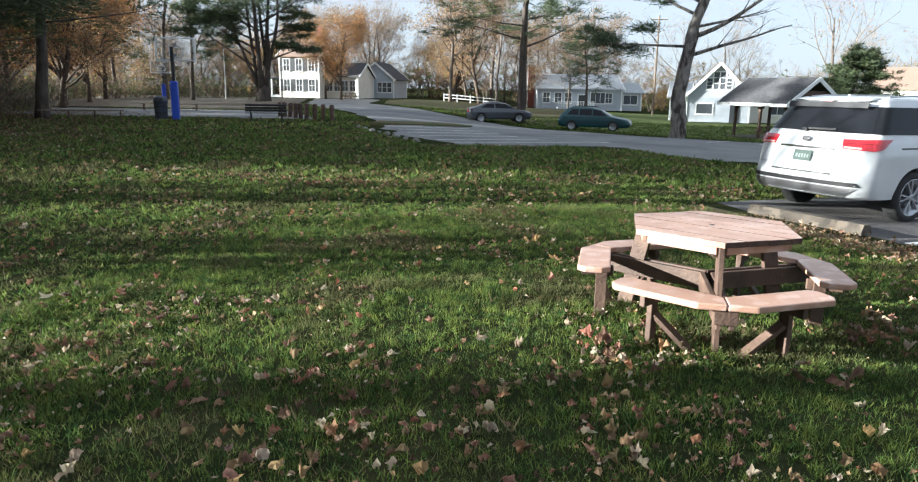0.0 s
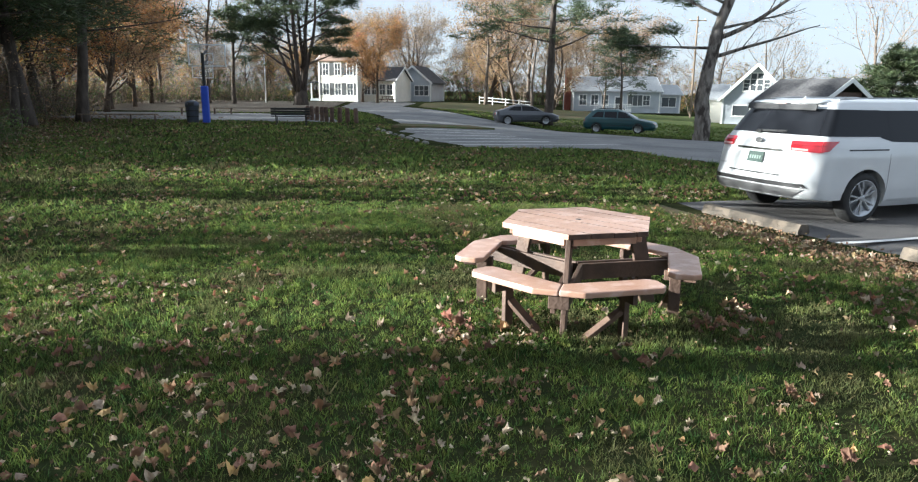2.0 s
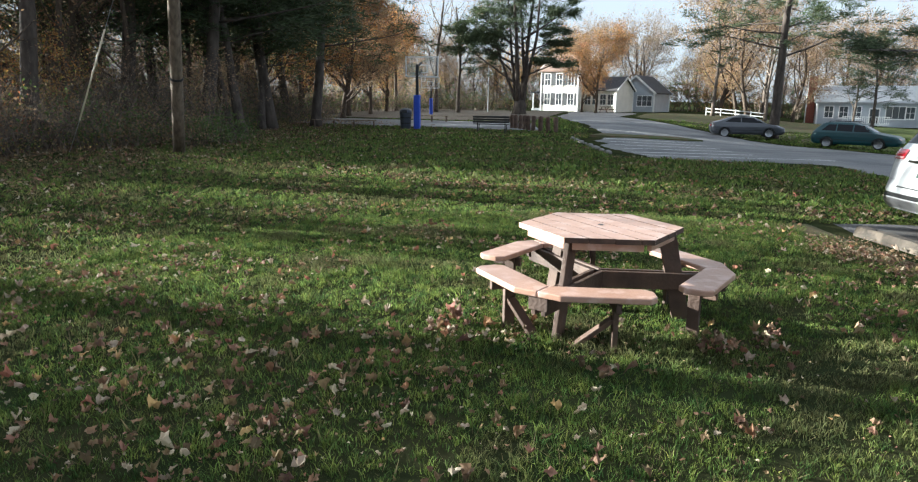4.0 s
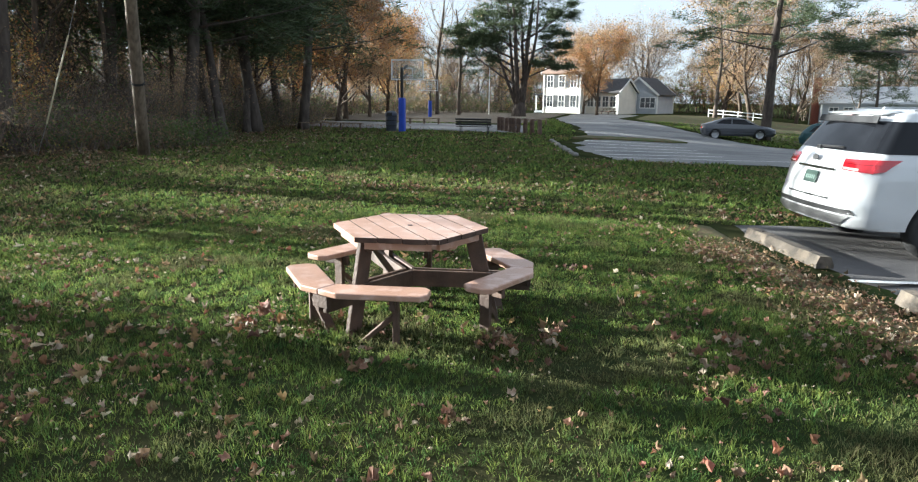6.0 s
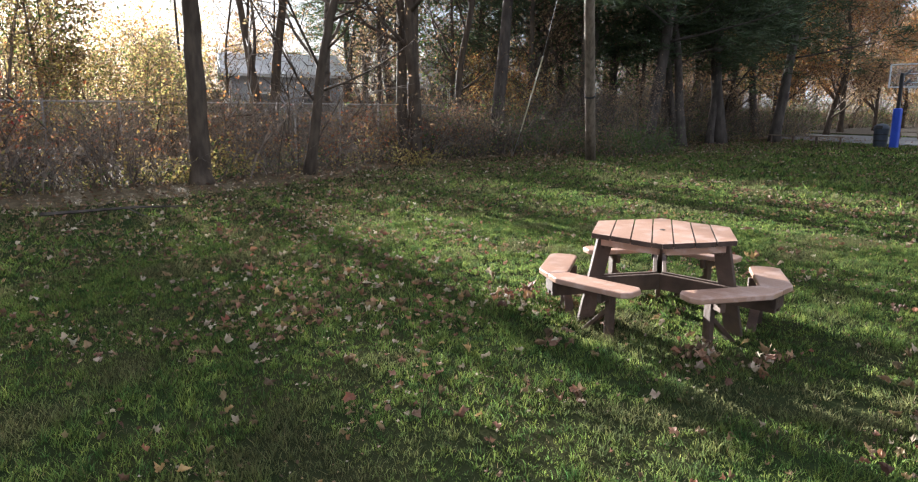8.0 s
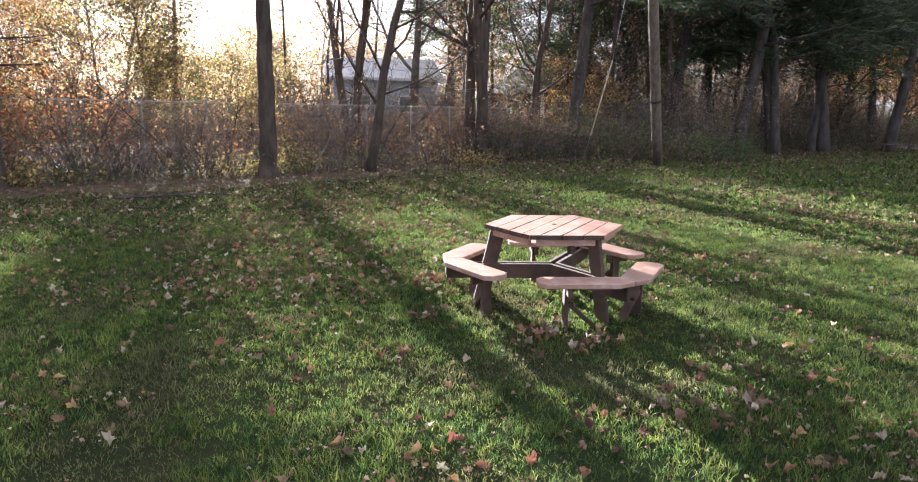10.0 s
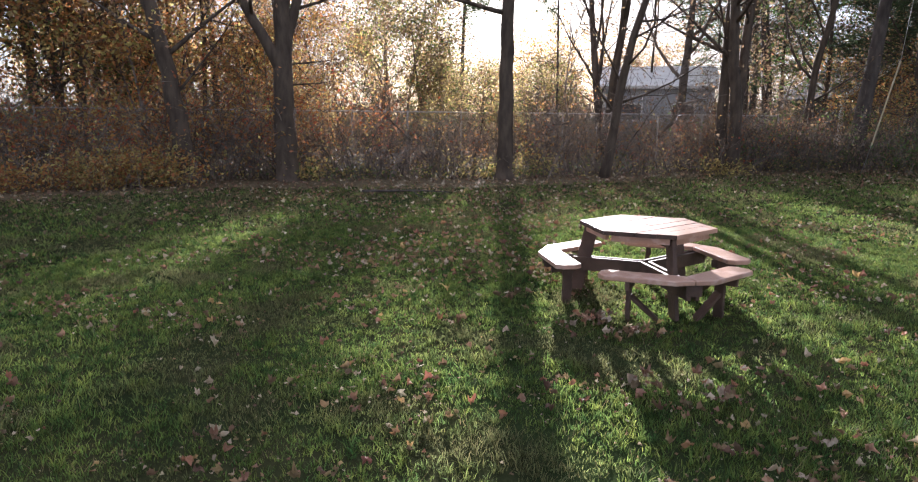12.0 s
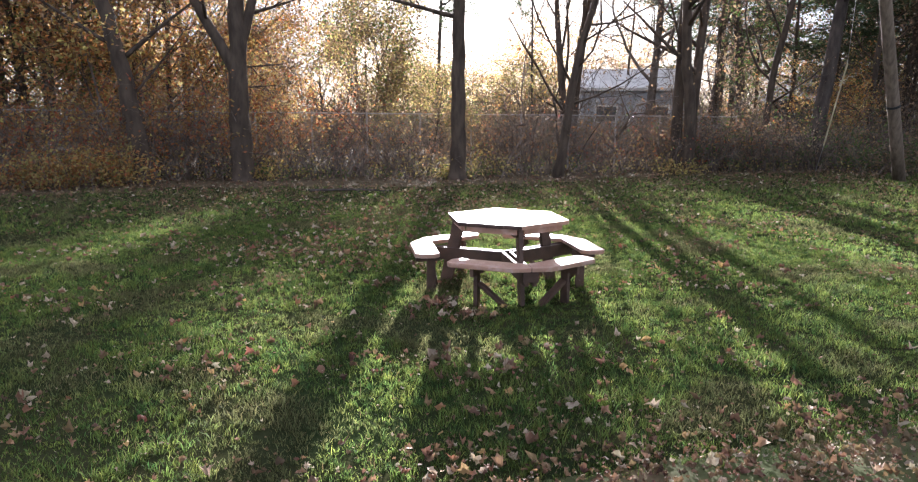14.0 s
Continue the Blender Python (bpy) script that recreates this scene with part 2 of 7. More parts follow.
def thing(name, label, category, m=Matrix(), group="", kind=""):
    ob = new(name)
    ob.empty_display_size = 0.2
    ob.matrix_basis = m
    return tagged(ob, label, category, group, kind)


def box(sx, sy, sz, m=Matrix(), bevel=0.0, bm=None):
    """A box of that size about the origin of m, its edges rounded by bevel."""
    one = bmesh.new()
    bmesh.ops.create_cube(one, size=1)
    bmesh.ops.scale(one, vec=(sx, sy, sz), verts=one.verts)
    if bevel:
        bmesh.ops.bevel(one, geom=one.edges[:], offset=bevel, segments=2, profile=0.5, affect="EDGES")
    bmesh.ops.transform(one, matrix=m, verts=one.verts)
    if bm is None:
        return one
    me = bpy.data.meshes.new("t")
    one.to_mesh(me)
    one.free()
    bm.from_mesh(me)
    bpy.data.meshes.remove(me)
    return bm


def beam(a, b, w, h, bevel=0.004, up=(0, 0, 1), bm=None):
    """A board from a to b, w thick across and h deep towards up."""
    a, b = Vector(a), Vector(b)
    x = (b - a).normalized()
    y = Vector(up).cross(x).normalized()
    z = x.cross(y)
    m = Matrix((x, y, z)).transposed().to_4x4()
    m.translation = (a + b) / 2
    return box((b - a).length, w, h, m, bevel, bm)


def slab(outline, z0, z1, bevel=0.0):
    """A plate with the given outline."""
    bm = bmesh.new()
    f = bm.faces.new([bm.verts.new((x, y, z0)) for x, y in outline])
    up = bmesh.ops.extrude_face_region(bm, geom=[f])
    bmesh.ops.translate(bm, vec=(0, 0, z1 - z0), verts=[v for v in up["geom"] if isinstance(v, bmesh.types.BMVert)])
    bmesh.ops.recalc_face_normals(bm, faces=bm.faces)
    if bevel:
        bmesh.ops.bevel(bm, geom=bm.edges[:], offset=bevel, segments=2, profile=0.5, affect="EDGES")
    return bm


def rod(points, radii, sides=8, bm=None):
    """A round tube along points."""
    verts, faces = tube(points, radii, sides, 0)
    bm = bm or bmesh.new()
    vs = [bm.verts.new(v) for v in verts]
    for f in faces:
        bm.faces.new([vs[i] for i in f])
    return bm


def tube(points, radii, sides, start):
    verts, faces = [], []
    n = len(points)
    radii = radii if isinstance(radii, (list, tuple)) else [radii] * n
    ref = Vector((0.31, 0.17, 0.93))
    for i, p in enumerate(points):
        p = Vector(p)
        d = (Vector(points[min(i + 1, n - 1)]) - Vector(points[max(i - 1, 0)])).normalized()
        x = d.cross(ref)
        if x.length < 0.1:
            x = d.cross(Vector((1, 0, 0)))
        x.normalize()
        y = d.cross(x)
        for k in range(sides):
            a = 2 * math.pi * k / sides
            verts.append(tuple(p + (x * math.cos(a) + y * math.sin(a)) * radii[i]))
    for i in range(n - 1):
        for k in range(sides):
            a, b = start + i * sides + k, start + i * sides + (k + 1) % sides
            faces.append((a, b, b + sides, a + sides))
    faces.append(tuple(start + k for k in reversed(range(sides))))
    faces.append(tuple(start + (n - 1) * sides + k for k in range(sides)))
    return verts, faces


def lathe(profile, sides=24, axis="Z", bm=None, m=Matrix()):
    """A turned shape from (radius, height) pairs."""
    bm = bm or bmesh.new()
    rings = []
    for r, h in profile:
        ring = []
        for k in range(sides):
            a = 2 * math.pi * k / sides
            p = (r * math.cos(a), r * math.sin(a), h) if axis == "Z" else (r * math.cos(a), h, r * math.sin(a))
            ring.append(bm.verts.new(m @ Vector(p)))
        rings.append(ring)
    for a, b in zip(rings, rings[1:]):
        for k in range(sides):
            bm.faces.new((a[k], a[(k + 1) % sides], b[(k + 1) % sides], b[k]))
    bm.faces.new(rings[0][::-1])
    bm.faces.new(rings[-1])
    bmesh.ops.recalc_face_normals(bm, faces=bm.faces)
    return bm


# ---- the lie of the land ----
def step(v, a, b):
    u = min(1.0, max(0.0, (v - a) / (b - a)))
    return u * u * (3 - 2 * u)


def gz(x, y):
    return (-(0.1 * step(x, 0.5, 4) * step(y, 0, 5) + 0.8 * step(x, -14, 0) * step(y, 8, 46) + 0.35 * step(x, 3, 14) * step(y, 15, 42))
            + 0.2 * step(y, 50, 85) * step(-x, 8, 24))


def inside(x, y, poly):
    hit = False
    for (x0, y0), (x1, y1) in zip(poly, poly[1:] + poly[:1]):
        if (y0 > y) != (y1 > y) and x < (x1 - x0) * (y - y0) / (y1 - y0) + x0:
            hit = not hit
    return hit


def along(poly, s):
    """The point at the share s of a polyline."""
    ds = [math.dist(a, b) for a, b in zip(poly, poly[1:])]
    d = s * sum(ds)
    for a, b, l in zip(poly, poly[1:], ds):
        if d <= l or b == poly[-1]:
            f = d / l
            return (a[0] + (b[0] - a[0]) * f, a[1] + (b[1] - a[1]) * f)
        d -= l


def strip(name, left, right, n, m, mat, lift, label, category, ragged=0.12):
    """A paved sheet between two lines, laid over the land, with a rim going into it."""
    verts, faces = [], []
    for i in range(n + 1):
        a, b = along(left, i / n), along(right, i / n)
        for j in range(m + 1):
            f = j / m
            x, y = a[0] + (b[0] - a[0]) * f, a[1] + (b[1] - a[1]) * f
            if j in (0, m):
                x += ragged * noise.noise((x * 0.7, y * 0.7, 3))
                y += ragged * noise.noise((x * 0.7, y * 0.7, 9))
            verts.append((x, y, gz(x, y) + (lift if 0 < j < m else -0.03)))
    for i in range(n):
        for j in range(m):
            k = i * (m + 1) + j
            faces.append((k, k + 1, k + m + 2, k + m + 1))
    ob = link_mesh(name, verts, faces, mat, smooth=True)
    return tagged(ob, label, category, kind="structure")


# stall direction of the small car park
U, V = Vector((math.cos(radians(30)), math.sin(radians(30)), 0)), Vector((-math.sin(radians(30)), math.cos(radians(30)), 0))


def uv(u, v):
    p = U * u + V * v
    return (p.x, p.y)


LOT = [uv(3.8, 4.6), uv(3.95, 3), uv(4.15, 1.9), uv(4.45, 0.9), uv(4.45, -0.5), uv(4.1, -6), uv(3.6, -30), uv(22, -30), uv(22, 4.6)]
ROAD_NEAR = [(-29.5, 81.5), (-24.5, 62), (-15.5, 44), (-9.6, 29.5), (-9.2, 25.6), (-6.6, 20.2), (-4.9, 16.8), (-1, 18.1), (1.9, 17.2), (4.0, 13.6), (7.5, 11.2), (14, 11.5), (40, 5)]
ROAD_FAR = [(-21, 81.5), (-18.5, 66), (-9, 51), (-4.6, 44.2), (-0.5, 38.8), (2.5, 37), (5.2, 35), (8.5, 34.5), (13, 35), (18, 35), (26, 34), (60, 25)]
ROAD = ROAD_NEAR + ROAD_FAR[::-1]
COURT = [(-31, 29.5), (-13.0, 30.6), (-19.0, 43.0), (-37, 41)]

EDGE = [(-3.0, -20.0), (-6.0, -13.4), (-8.6, -11.2), (-10.0, -8.6), (-11.6, -4.8), (-13.8, -1.0), (-16.4, 2.0), (-18.6, 5.6), (-20.0, 10.5), (-22.8, 15.7), (-26.0, 21.5), (-29.5, 28.5), (-32.0, 36.0)]
REACH = [4.0, 4.0, 3.8, 3.6, 3.4, 2.6, 1.8, 1.4, 1.2, 1.2, 1.2, 1.2, 1.2]
LITTER = [(x + r * 0.6, y + r * 0.1) for (x, y), r in zip(EDGE, REACH)] + [(x - 24, y + 5) for x, y in EDGE[::-1]]

# ground: one sheet, finer near the lawn
xs = sorted({round(v, 2) for v in list(np.arange(-40, 40.1, 0.8)) + list(np.geomspace(40, 900, 16)) + list(-np.geomspace(40, 900, 16))})
ys = sorted({round(v, 2) for v in list(np.arange(-30, 70.1, 0.8)) + list(np.geomspace(70, 1200, 16)) + list(-np.geomspace(30, 900, 16))})
gv = [(x, y, gz(x, y) + 0.014 * noise.noise((x * 0.5, y * 0.5, 0)) - 0.012) for y in ys for x in xs]
nx = len(xs)
gf = [(j * nx + i, j * nx + i + 1, (j + 1) * nx + i + 1, (j + 1) * nx + i) for j in range(len(ys) - 1) for i in range(nx - 1)]
tagged(link_mesh("ground", gv, gf, M_GROUND, smooth=True), "mown green lawn with patches of bare brown earth", "lawn", kind="structure")

tagged(strip("road", ROAD_NEAR, ROAD_FAR, 90, 8, M_ASPHALT, 0.02, "grey worn asphalt park road", "road"), kind="structure")
strip("pavement", LOT[:7], [uv(22, 4.6), uv(22, -30)], 60, 12, M_LOT, 0.018, "dark grey asphalt car park beside the lawn", "car park")
strip("basketball_court", COURT[:2], COURT[3:1:-1], 16, 8, M_ASPHALT, 0.02, "grey asphalt basketball court", "court")
strip("verge", [(-40, 41.4), (-19.6, 43.4)], [(-58, 84), (-30.5, 82)], 16, 10, M_DIRT, 0.01, "brown leafy earth behind the court", "verge")


strip("far_verge", [(-19.8, 80), (-17.6, 66), (-8.3, 52), (-4.0, 45.4), (0, 44)], [(-19, 92), (-14, 92), (-8, 92), (0, 92), (6, 90)], 40, 12, M_FARLAWN, 0.015, "leaf-strewn brown-green grass before the houses", "verge")
strip("house_lawn", [(0.4, 44), (3.0, 38.2), (5.4, 36.2), (13, 36.2), (26, 35.2), (45, 30)], [(4, 92), (12, 92), (20, 90), (30, 88), (45, 84), (70, 76)], 40, 14, M_SUNLAWN, 0.015, "yellow-green mown grass before the bungalow", "lawn")
strip("leafy_verge", [uv(3.45, 4.4), uv(3.85, -6)], [uv(4.2, 4.4), uv(4.6, -6)], 60, 4, M_FARLAWN, 0.009, "brown leafy earth along the car park", "verge")
strip("woodland_floor", [(x + r * 0.7, y + r * 0.12) for (x, y), r in zip(EDGE, REACH)], [(x - 24, y + 5) for x, y in EDGE], 150, 20, M_LITTER, 0.006, "brown leaf litter under the trees", "leaf litter", 1.6)


def stripe(name, a, b, w):
    a, b = Vector((*a, 0)), Vector((*b, 0))
    d = (b - a).normalized()
    side = Vector((-d.y, d.x, 0)) * w / 2
    verts, faces, n = [], [], 12
    for i in range(n + 1):
        p = a.lerp(b, i / n)
        for s in (-1, 1):
            q = p + side * s
            verts.append((q.x, q.y, gz(q.x, q.y) + 0.034))
    for i in range(n):
        faces.append((2 * i, 2 * i + 2, 2 * i + 3, 2 * i + 1))
    return tagged(link_mesh(name, verts, faces, M_LINE), "white painted parking line on asphalt", "parking line", "parking lines", "structure")


stripe("parking_line", uv(4.5, 1.35), uv(9.8, 1.35), 0.11)
stripe("parking_line", uv(4.5, -1.8), uv(9.8, -1.8), 0.11)
for k in range(5):
    p = along([(-8.6, 28.0), (-5.0, 19.6)], k / 4)
    q = (p[0] + 3.7, p[1] + 3.4)
    stripe("parking_line", p, q, 0.16)
stripe("parking_line", (-4.3, 18.3), (1.5, 22.0), 0.12)
for k in range(3):
    stripe("parking_line", (6.5 + 2.2 * k, 27.8 - 0.6 * k), (8.6 + 2.2 * k, 31.8 - 0.6 * k), 0.12)

# grass island between the stalls and the road
isl = [(-9.7, 28.9), (-5.6, 33.0), (-5.0, 34.2), (-6.6, 35.2), (-9.8, 31.4)]
bm = slab([(x, y) for x, y in isl], -0.02, 0.1, 0.0)
for v in bm.verts:
    v.co.z += gz(v.co.x, v.co.y)
me = bpy.data.meshes.new("traffic_island")
bm.to_mesh(me)
bm.free()
me.materials.append(M_FARLAWN)
tagged(new("traffic_island", me), "low grass island beside the parking stalls", "island", kind="structure")


# ---- picnic table ----
def pol(r, deg):
    return Vector((r * math.cos(radians(deg)), r * math.sin(radians(deg)), 0))


def clip_board(poly, lo, hi, d):
    """The part of a convex outline between two lines across the direction d."""
    for sign, lim in ((1, hi), (-1, -lo)):
        out = []
        for p, q in zip(poly, poly[1:] + poly[:1]):
            a, b = sign * (p @ d) - lim, sign * (q @ d) - lim
            if a <= 0:
                out.append(p)
            if a * b < 0:
                out.append(p.lerp(q, a / (a - b)))
        poly = out
    return poly


def picnic_table():
    A0 = -96.2
    table = thing("picnic_table", "terracotta painted hexagonal wooden picnic table standing on the lawn", "picnic table",
                  pose(0, 0, gz(0, 0)))
    R, TOP, TH = 0.655, 0.75, 0.04
    hexa = [pol(R, A0 + 60 * k).to_2d() for k in range(6)]
    # boards run along one pair of edges
    run = pol(1, A0 + 60).to_2d()
    across = Vector((-run.y, run.x))
    n = 7
    ext = max(p @ across for p in hexa)
    w = 2 * ext / n
    for k in range(n):
        lo, hi = -ext + k * w + 0.005, -ext + (k + 1) * w - 0.005
        piece = clip_board(hexa, lo, hi, across)
        dz = 0.0012 * math.sin(k * 2.3)
        board = part("board", slab([tuple(p) for p in piece], TOP - TH + dz, TOP + dz, 0.0012), M_PAINT, table)
        # side faces along the inner joints get a darker brown
        board.data.materials.append(M_GROOVE)
        for f in board.data.polygons:
            side = f.normal.to_2d() @ across
            if abs(side) > 0.3 and abs(f.center.to_2d() @ across) < ext - 0.01:
                f.material_index = 1
    part("umbrella_hole", lathe([(0.02, TOP - 0.01), (0.022, TOP + 0.0045), (0.012, TOP + 0.0046)], 12), M_BLACK, table, "dark round umbrella hole")
    # rim boards under the top and cleats
    for k in range(6):
        a, b = pol(R - 0.075, A0 + 60 * k), pol(R - 0.075, A0 + 60 * k + 60)
        z = Vector((0, 0, TOP - TH - 0.031))
        d = (b - a).normalized() * 0.03
        part("apron", beam(a + z + d, b + z - d, 0.035, 0.06, 0.004), M_PAINT, table)
    for k in range(3):
        ang = A0 + 120 * k
        rad, tan = pol(1, ang), pol(1, ang + 90)
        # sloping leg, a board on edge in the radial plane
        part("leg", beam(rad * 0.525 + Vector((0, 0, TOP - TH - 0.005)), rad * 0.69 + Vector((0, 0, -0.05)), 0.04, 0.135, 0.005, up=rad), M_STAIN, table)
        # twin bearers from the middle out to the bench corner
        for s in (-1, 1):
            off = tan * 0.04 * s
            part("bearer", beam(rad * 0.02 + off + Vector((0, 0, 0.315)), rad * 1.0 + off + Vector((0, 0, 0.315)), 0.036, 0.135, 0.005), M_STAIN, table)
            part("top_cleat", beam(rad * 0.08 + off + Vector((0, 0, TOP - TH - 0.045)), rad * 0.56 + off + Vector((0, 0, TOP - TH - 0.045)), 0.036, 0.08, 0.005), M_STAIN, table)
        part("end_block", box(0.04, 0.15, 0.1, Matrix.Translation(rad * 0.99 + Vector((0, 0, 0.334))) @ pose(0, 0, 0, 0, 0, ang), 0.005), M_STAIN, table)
        for s in (-1, 1):
            # bench plank along the hexagon's side, mitred at the corner
            mid = ang + 30 * s
            n_, t_ = pol(1, mid), pol(1, mid - 90 * s)
            ai, ao, end = 0.735, 0.985, 0.30
            corner_in = ai * math.tan(radians(30))
            # the joint's outer corner is sawn off square to the spoke
            tip = 1.03
            pts = [n_ * ai + t_ * (corner_in - 0.003), rad * tip - t_ * 0.003, n_ * ao + t_ * ((tip - ao * math.cos(radians(30))) / math.sin(radians(30))),
                   n_ * ao - t_ * (end - 0.05), n_ * (ao - 0.06) - t_ * end, n_ * (ai + 0.06) - t_ * end, n_ * ai - t_ * (end - 0.05)]
            bm = slab([(p.x, p.y) for p in pts], 0.385, 0.43, 0.009)
            part("bench_seat", bm, M_PAINT, table)
            # bearer, leg and brace near the free end
            foot = pol(0.80, ang + 33 * s)
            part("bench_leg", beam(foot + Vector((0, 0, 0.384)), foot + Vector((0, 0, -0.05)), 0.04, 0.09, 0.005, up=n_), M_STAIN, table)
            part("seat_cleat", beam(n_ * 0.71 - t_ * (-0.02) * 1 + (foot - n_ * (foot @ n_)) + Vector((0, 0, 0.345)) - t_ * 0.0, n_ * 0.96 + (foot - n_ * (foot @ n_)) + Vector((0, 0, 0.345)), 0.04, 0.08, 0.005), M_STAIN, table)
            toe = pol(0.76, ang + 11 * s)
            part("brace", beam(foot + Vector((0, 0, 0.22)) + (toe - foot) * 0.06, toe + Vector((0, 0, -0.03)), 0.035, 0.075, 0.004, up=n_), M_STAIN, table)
    return table


picnic_table()


# ---- cars ----
def lerp_table(rows, z):
    """A value read off (height, value) rows, smoothed."""
    if z <= rows[0][0]:
        return rows[0][1]
    for (a, va), (b, vb) in zip(rows, rows[1:]):
        if z <= b:
            f = (z - a) / (b - a)
            return va + (vb - va) * f
    return rows[-1][1]


def car_ring(spec, z, n, out=0.0):
    """The outline of the body at height z: counter-clockwise from the middle of the rear."""
    x0, x1, w, r = (lerp_table(spec[k], z) for k in ("rear", "front", "half", "round"))
    x0, x1, w = x0 - out, x1 + out, w + out
    pts = []
    cx, hx = (x0 + x1) / 2, (x1 - x0) / 2
    for k in range(n):
        a = math.pi + 2 * math.pi * k / n
        c, s = math.cos(a), math.sin(a)
        # a rounded box: the straight sides stay straight, the corners turn within r
        sx, sy = max(-1, min(1, c * 1.4142)), max(-1, min(1, s * 1.4142))
        px, py = hx * sx, w * sy
        ix, iy = max(hx - r, 0), max(w - r * 0.8, 0)
        qx, qy = max(-ix, min(ix, px)), max(-iy, min(iy, py))
        dx, dy = px - qx, py - qy
        if abs(dx) > 1e-6 and abs(dy) > 1e-6:
            l = math.hypot(dx / r, dy / (r * 0.8))
            m = max(abs(dx) / r, abs(dy) / (r * 0.8))
            dx, dy = dx * m / l, dy * m / l
        # ends bow outwards a little
        bow = spec["bow"] * (1 - (qy + dy) ** 2 / w ** 2) * (abs(px) / hx) ** 8
        pts.append((cx + qx + dx + math.copysign(bow, px) - math.copysign(spec["bow"], px) * (abs(px) / hx) ** 8, qy + dy, z))
    return pts


def car_body(spec, levels, n=96):
    verts, faces = [], []
    for z in levels:
        verts += car_ring(spec, z, n)
    for i in range(len(levels) - 1):
        for k in range(n):
            a, b = i * n + k, i * n + (k + 1) % n
            faces.append((a, b, b + n, a + n))
    faces.append(tuple(reversed(range(n))))
    top = len(levels) - 1
    faces.append(tuple(top * n + k for k in range(n)))
    return verts, faces


def cut_arches(ob, spots, r, half):
    """Cuts the wheel arches out of a body for good."""
    for x, z in spots:
        bm = bmesh.new()
        bmesh.ops.create_cone(bm, cap_ends=True, segments=40, radius1=r, radius2=r, depth=half * 4, matrix=Matrix.Translation((x, 0, z)) @ pose(0, 0, 0, 90, 0, 0))
        # keep the floor between the wheels
        me = bpy.data.meshes.new("cutter")
        bm.to_mesh(me)
        bm.free()
        cutter = new("cutter", me)
        mod = ob.modifiers.new("cut", "BOOLEAN")
        mod.object, mod.operation, mod.solver = cutter, "DIFFERENCE", "EXACT"
        dg = bpy.context.evaluated_depsgraph_get()
        dg.update()
        made = bpy.data.meshes.new_from_object(ob.evaluated_get(dg))
        ob.modifiers.clear()
        ob.data = made
        bpy.data.objects.remove(cutter)


def shade_smooth(ob, angle=40):
    me = ob.data
    me.polygons.foreach_set("use_smooth", [True] * len(me.polygons))
    me.set_sharp_from_angle(angle=radians(angle))


def patch(spec, side, corners, nu, nv, lift, mat, name, parent, label=""):
    """A panel on the body's skin. side: 'l' or 'r' (corners as x, z) or 'rear'/'front' (corners as y, z), four corners in turn."""
    verts, faces = [], []
    for j in range(nv + 1):
        for i in range(nu + 1):
            fu, fv = i / nu, j / nv
            (a0, z0), (a1, z1), (a2, z2), (a3, z3) = corners
            h = (a0 * (1 - fu) + a1 * fu) * (1 - fv) + (a3 * (1 - fu) + a2 * fu) * fv
            z = (z0 * (1 - fu) + z1 * fu) * (1 - fv) + (z3 * (1 - fu) + z2 * fu) * fv
            ring = car_ring(spec, z, 192, lift)
            if side in "lr":
                best = min((p for p in ring if (p[1] > 0) == (side == "l")), key=lambda p: abs(p[0] - h) - (abs(p[1]) * 0.2))
                y = math.copysign(max(abs(p[1]) for p in ring if abs(p[0] - h) < 0.2), 1 if side == "l" else -1)
                verts.append((h, y if abs(abs(best[1]) - abs(y)) > 0.2 else best[1], z))
            else:
                pts = [p for p in ring if (p[0] < (ring[0][0] + 1.2)) == (side == "rear")]
                near = sorted(pts, key=lambda p: abs(p[1] - h))[:2]
                verts.append((sum(p[0] for p in near) / 2, h, z))
    for j in range(nv):
        for i in range(nu):
            k = j * (nu + 1) + i
            faces.append((k, k + 1, k + nu + 2, k + nu + 1))
    bm = bmesh.new()
    vs = [bm.verts.new(v) for v in verts]
    for f in faces:
        bm.faces.new([vs[i] for i in f])
    bmesh.ops.recalc_face_normals(bm, faces=bm.faces)
    centre = Vector((2.5, 0, 0.8))
    if sum((f.calc_center_median() - centre).dot(f.normal) for f in bm.faces) < 0:
        bmesh.ops.reverse_faces(bm, faces=bm.faces)
    return part(name, bm, mat, parent, label, smooth=True)


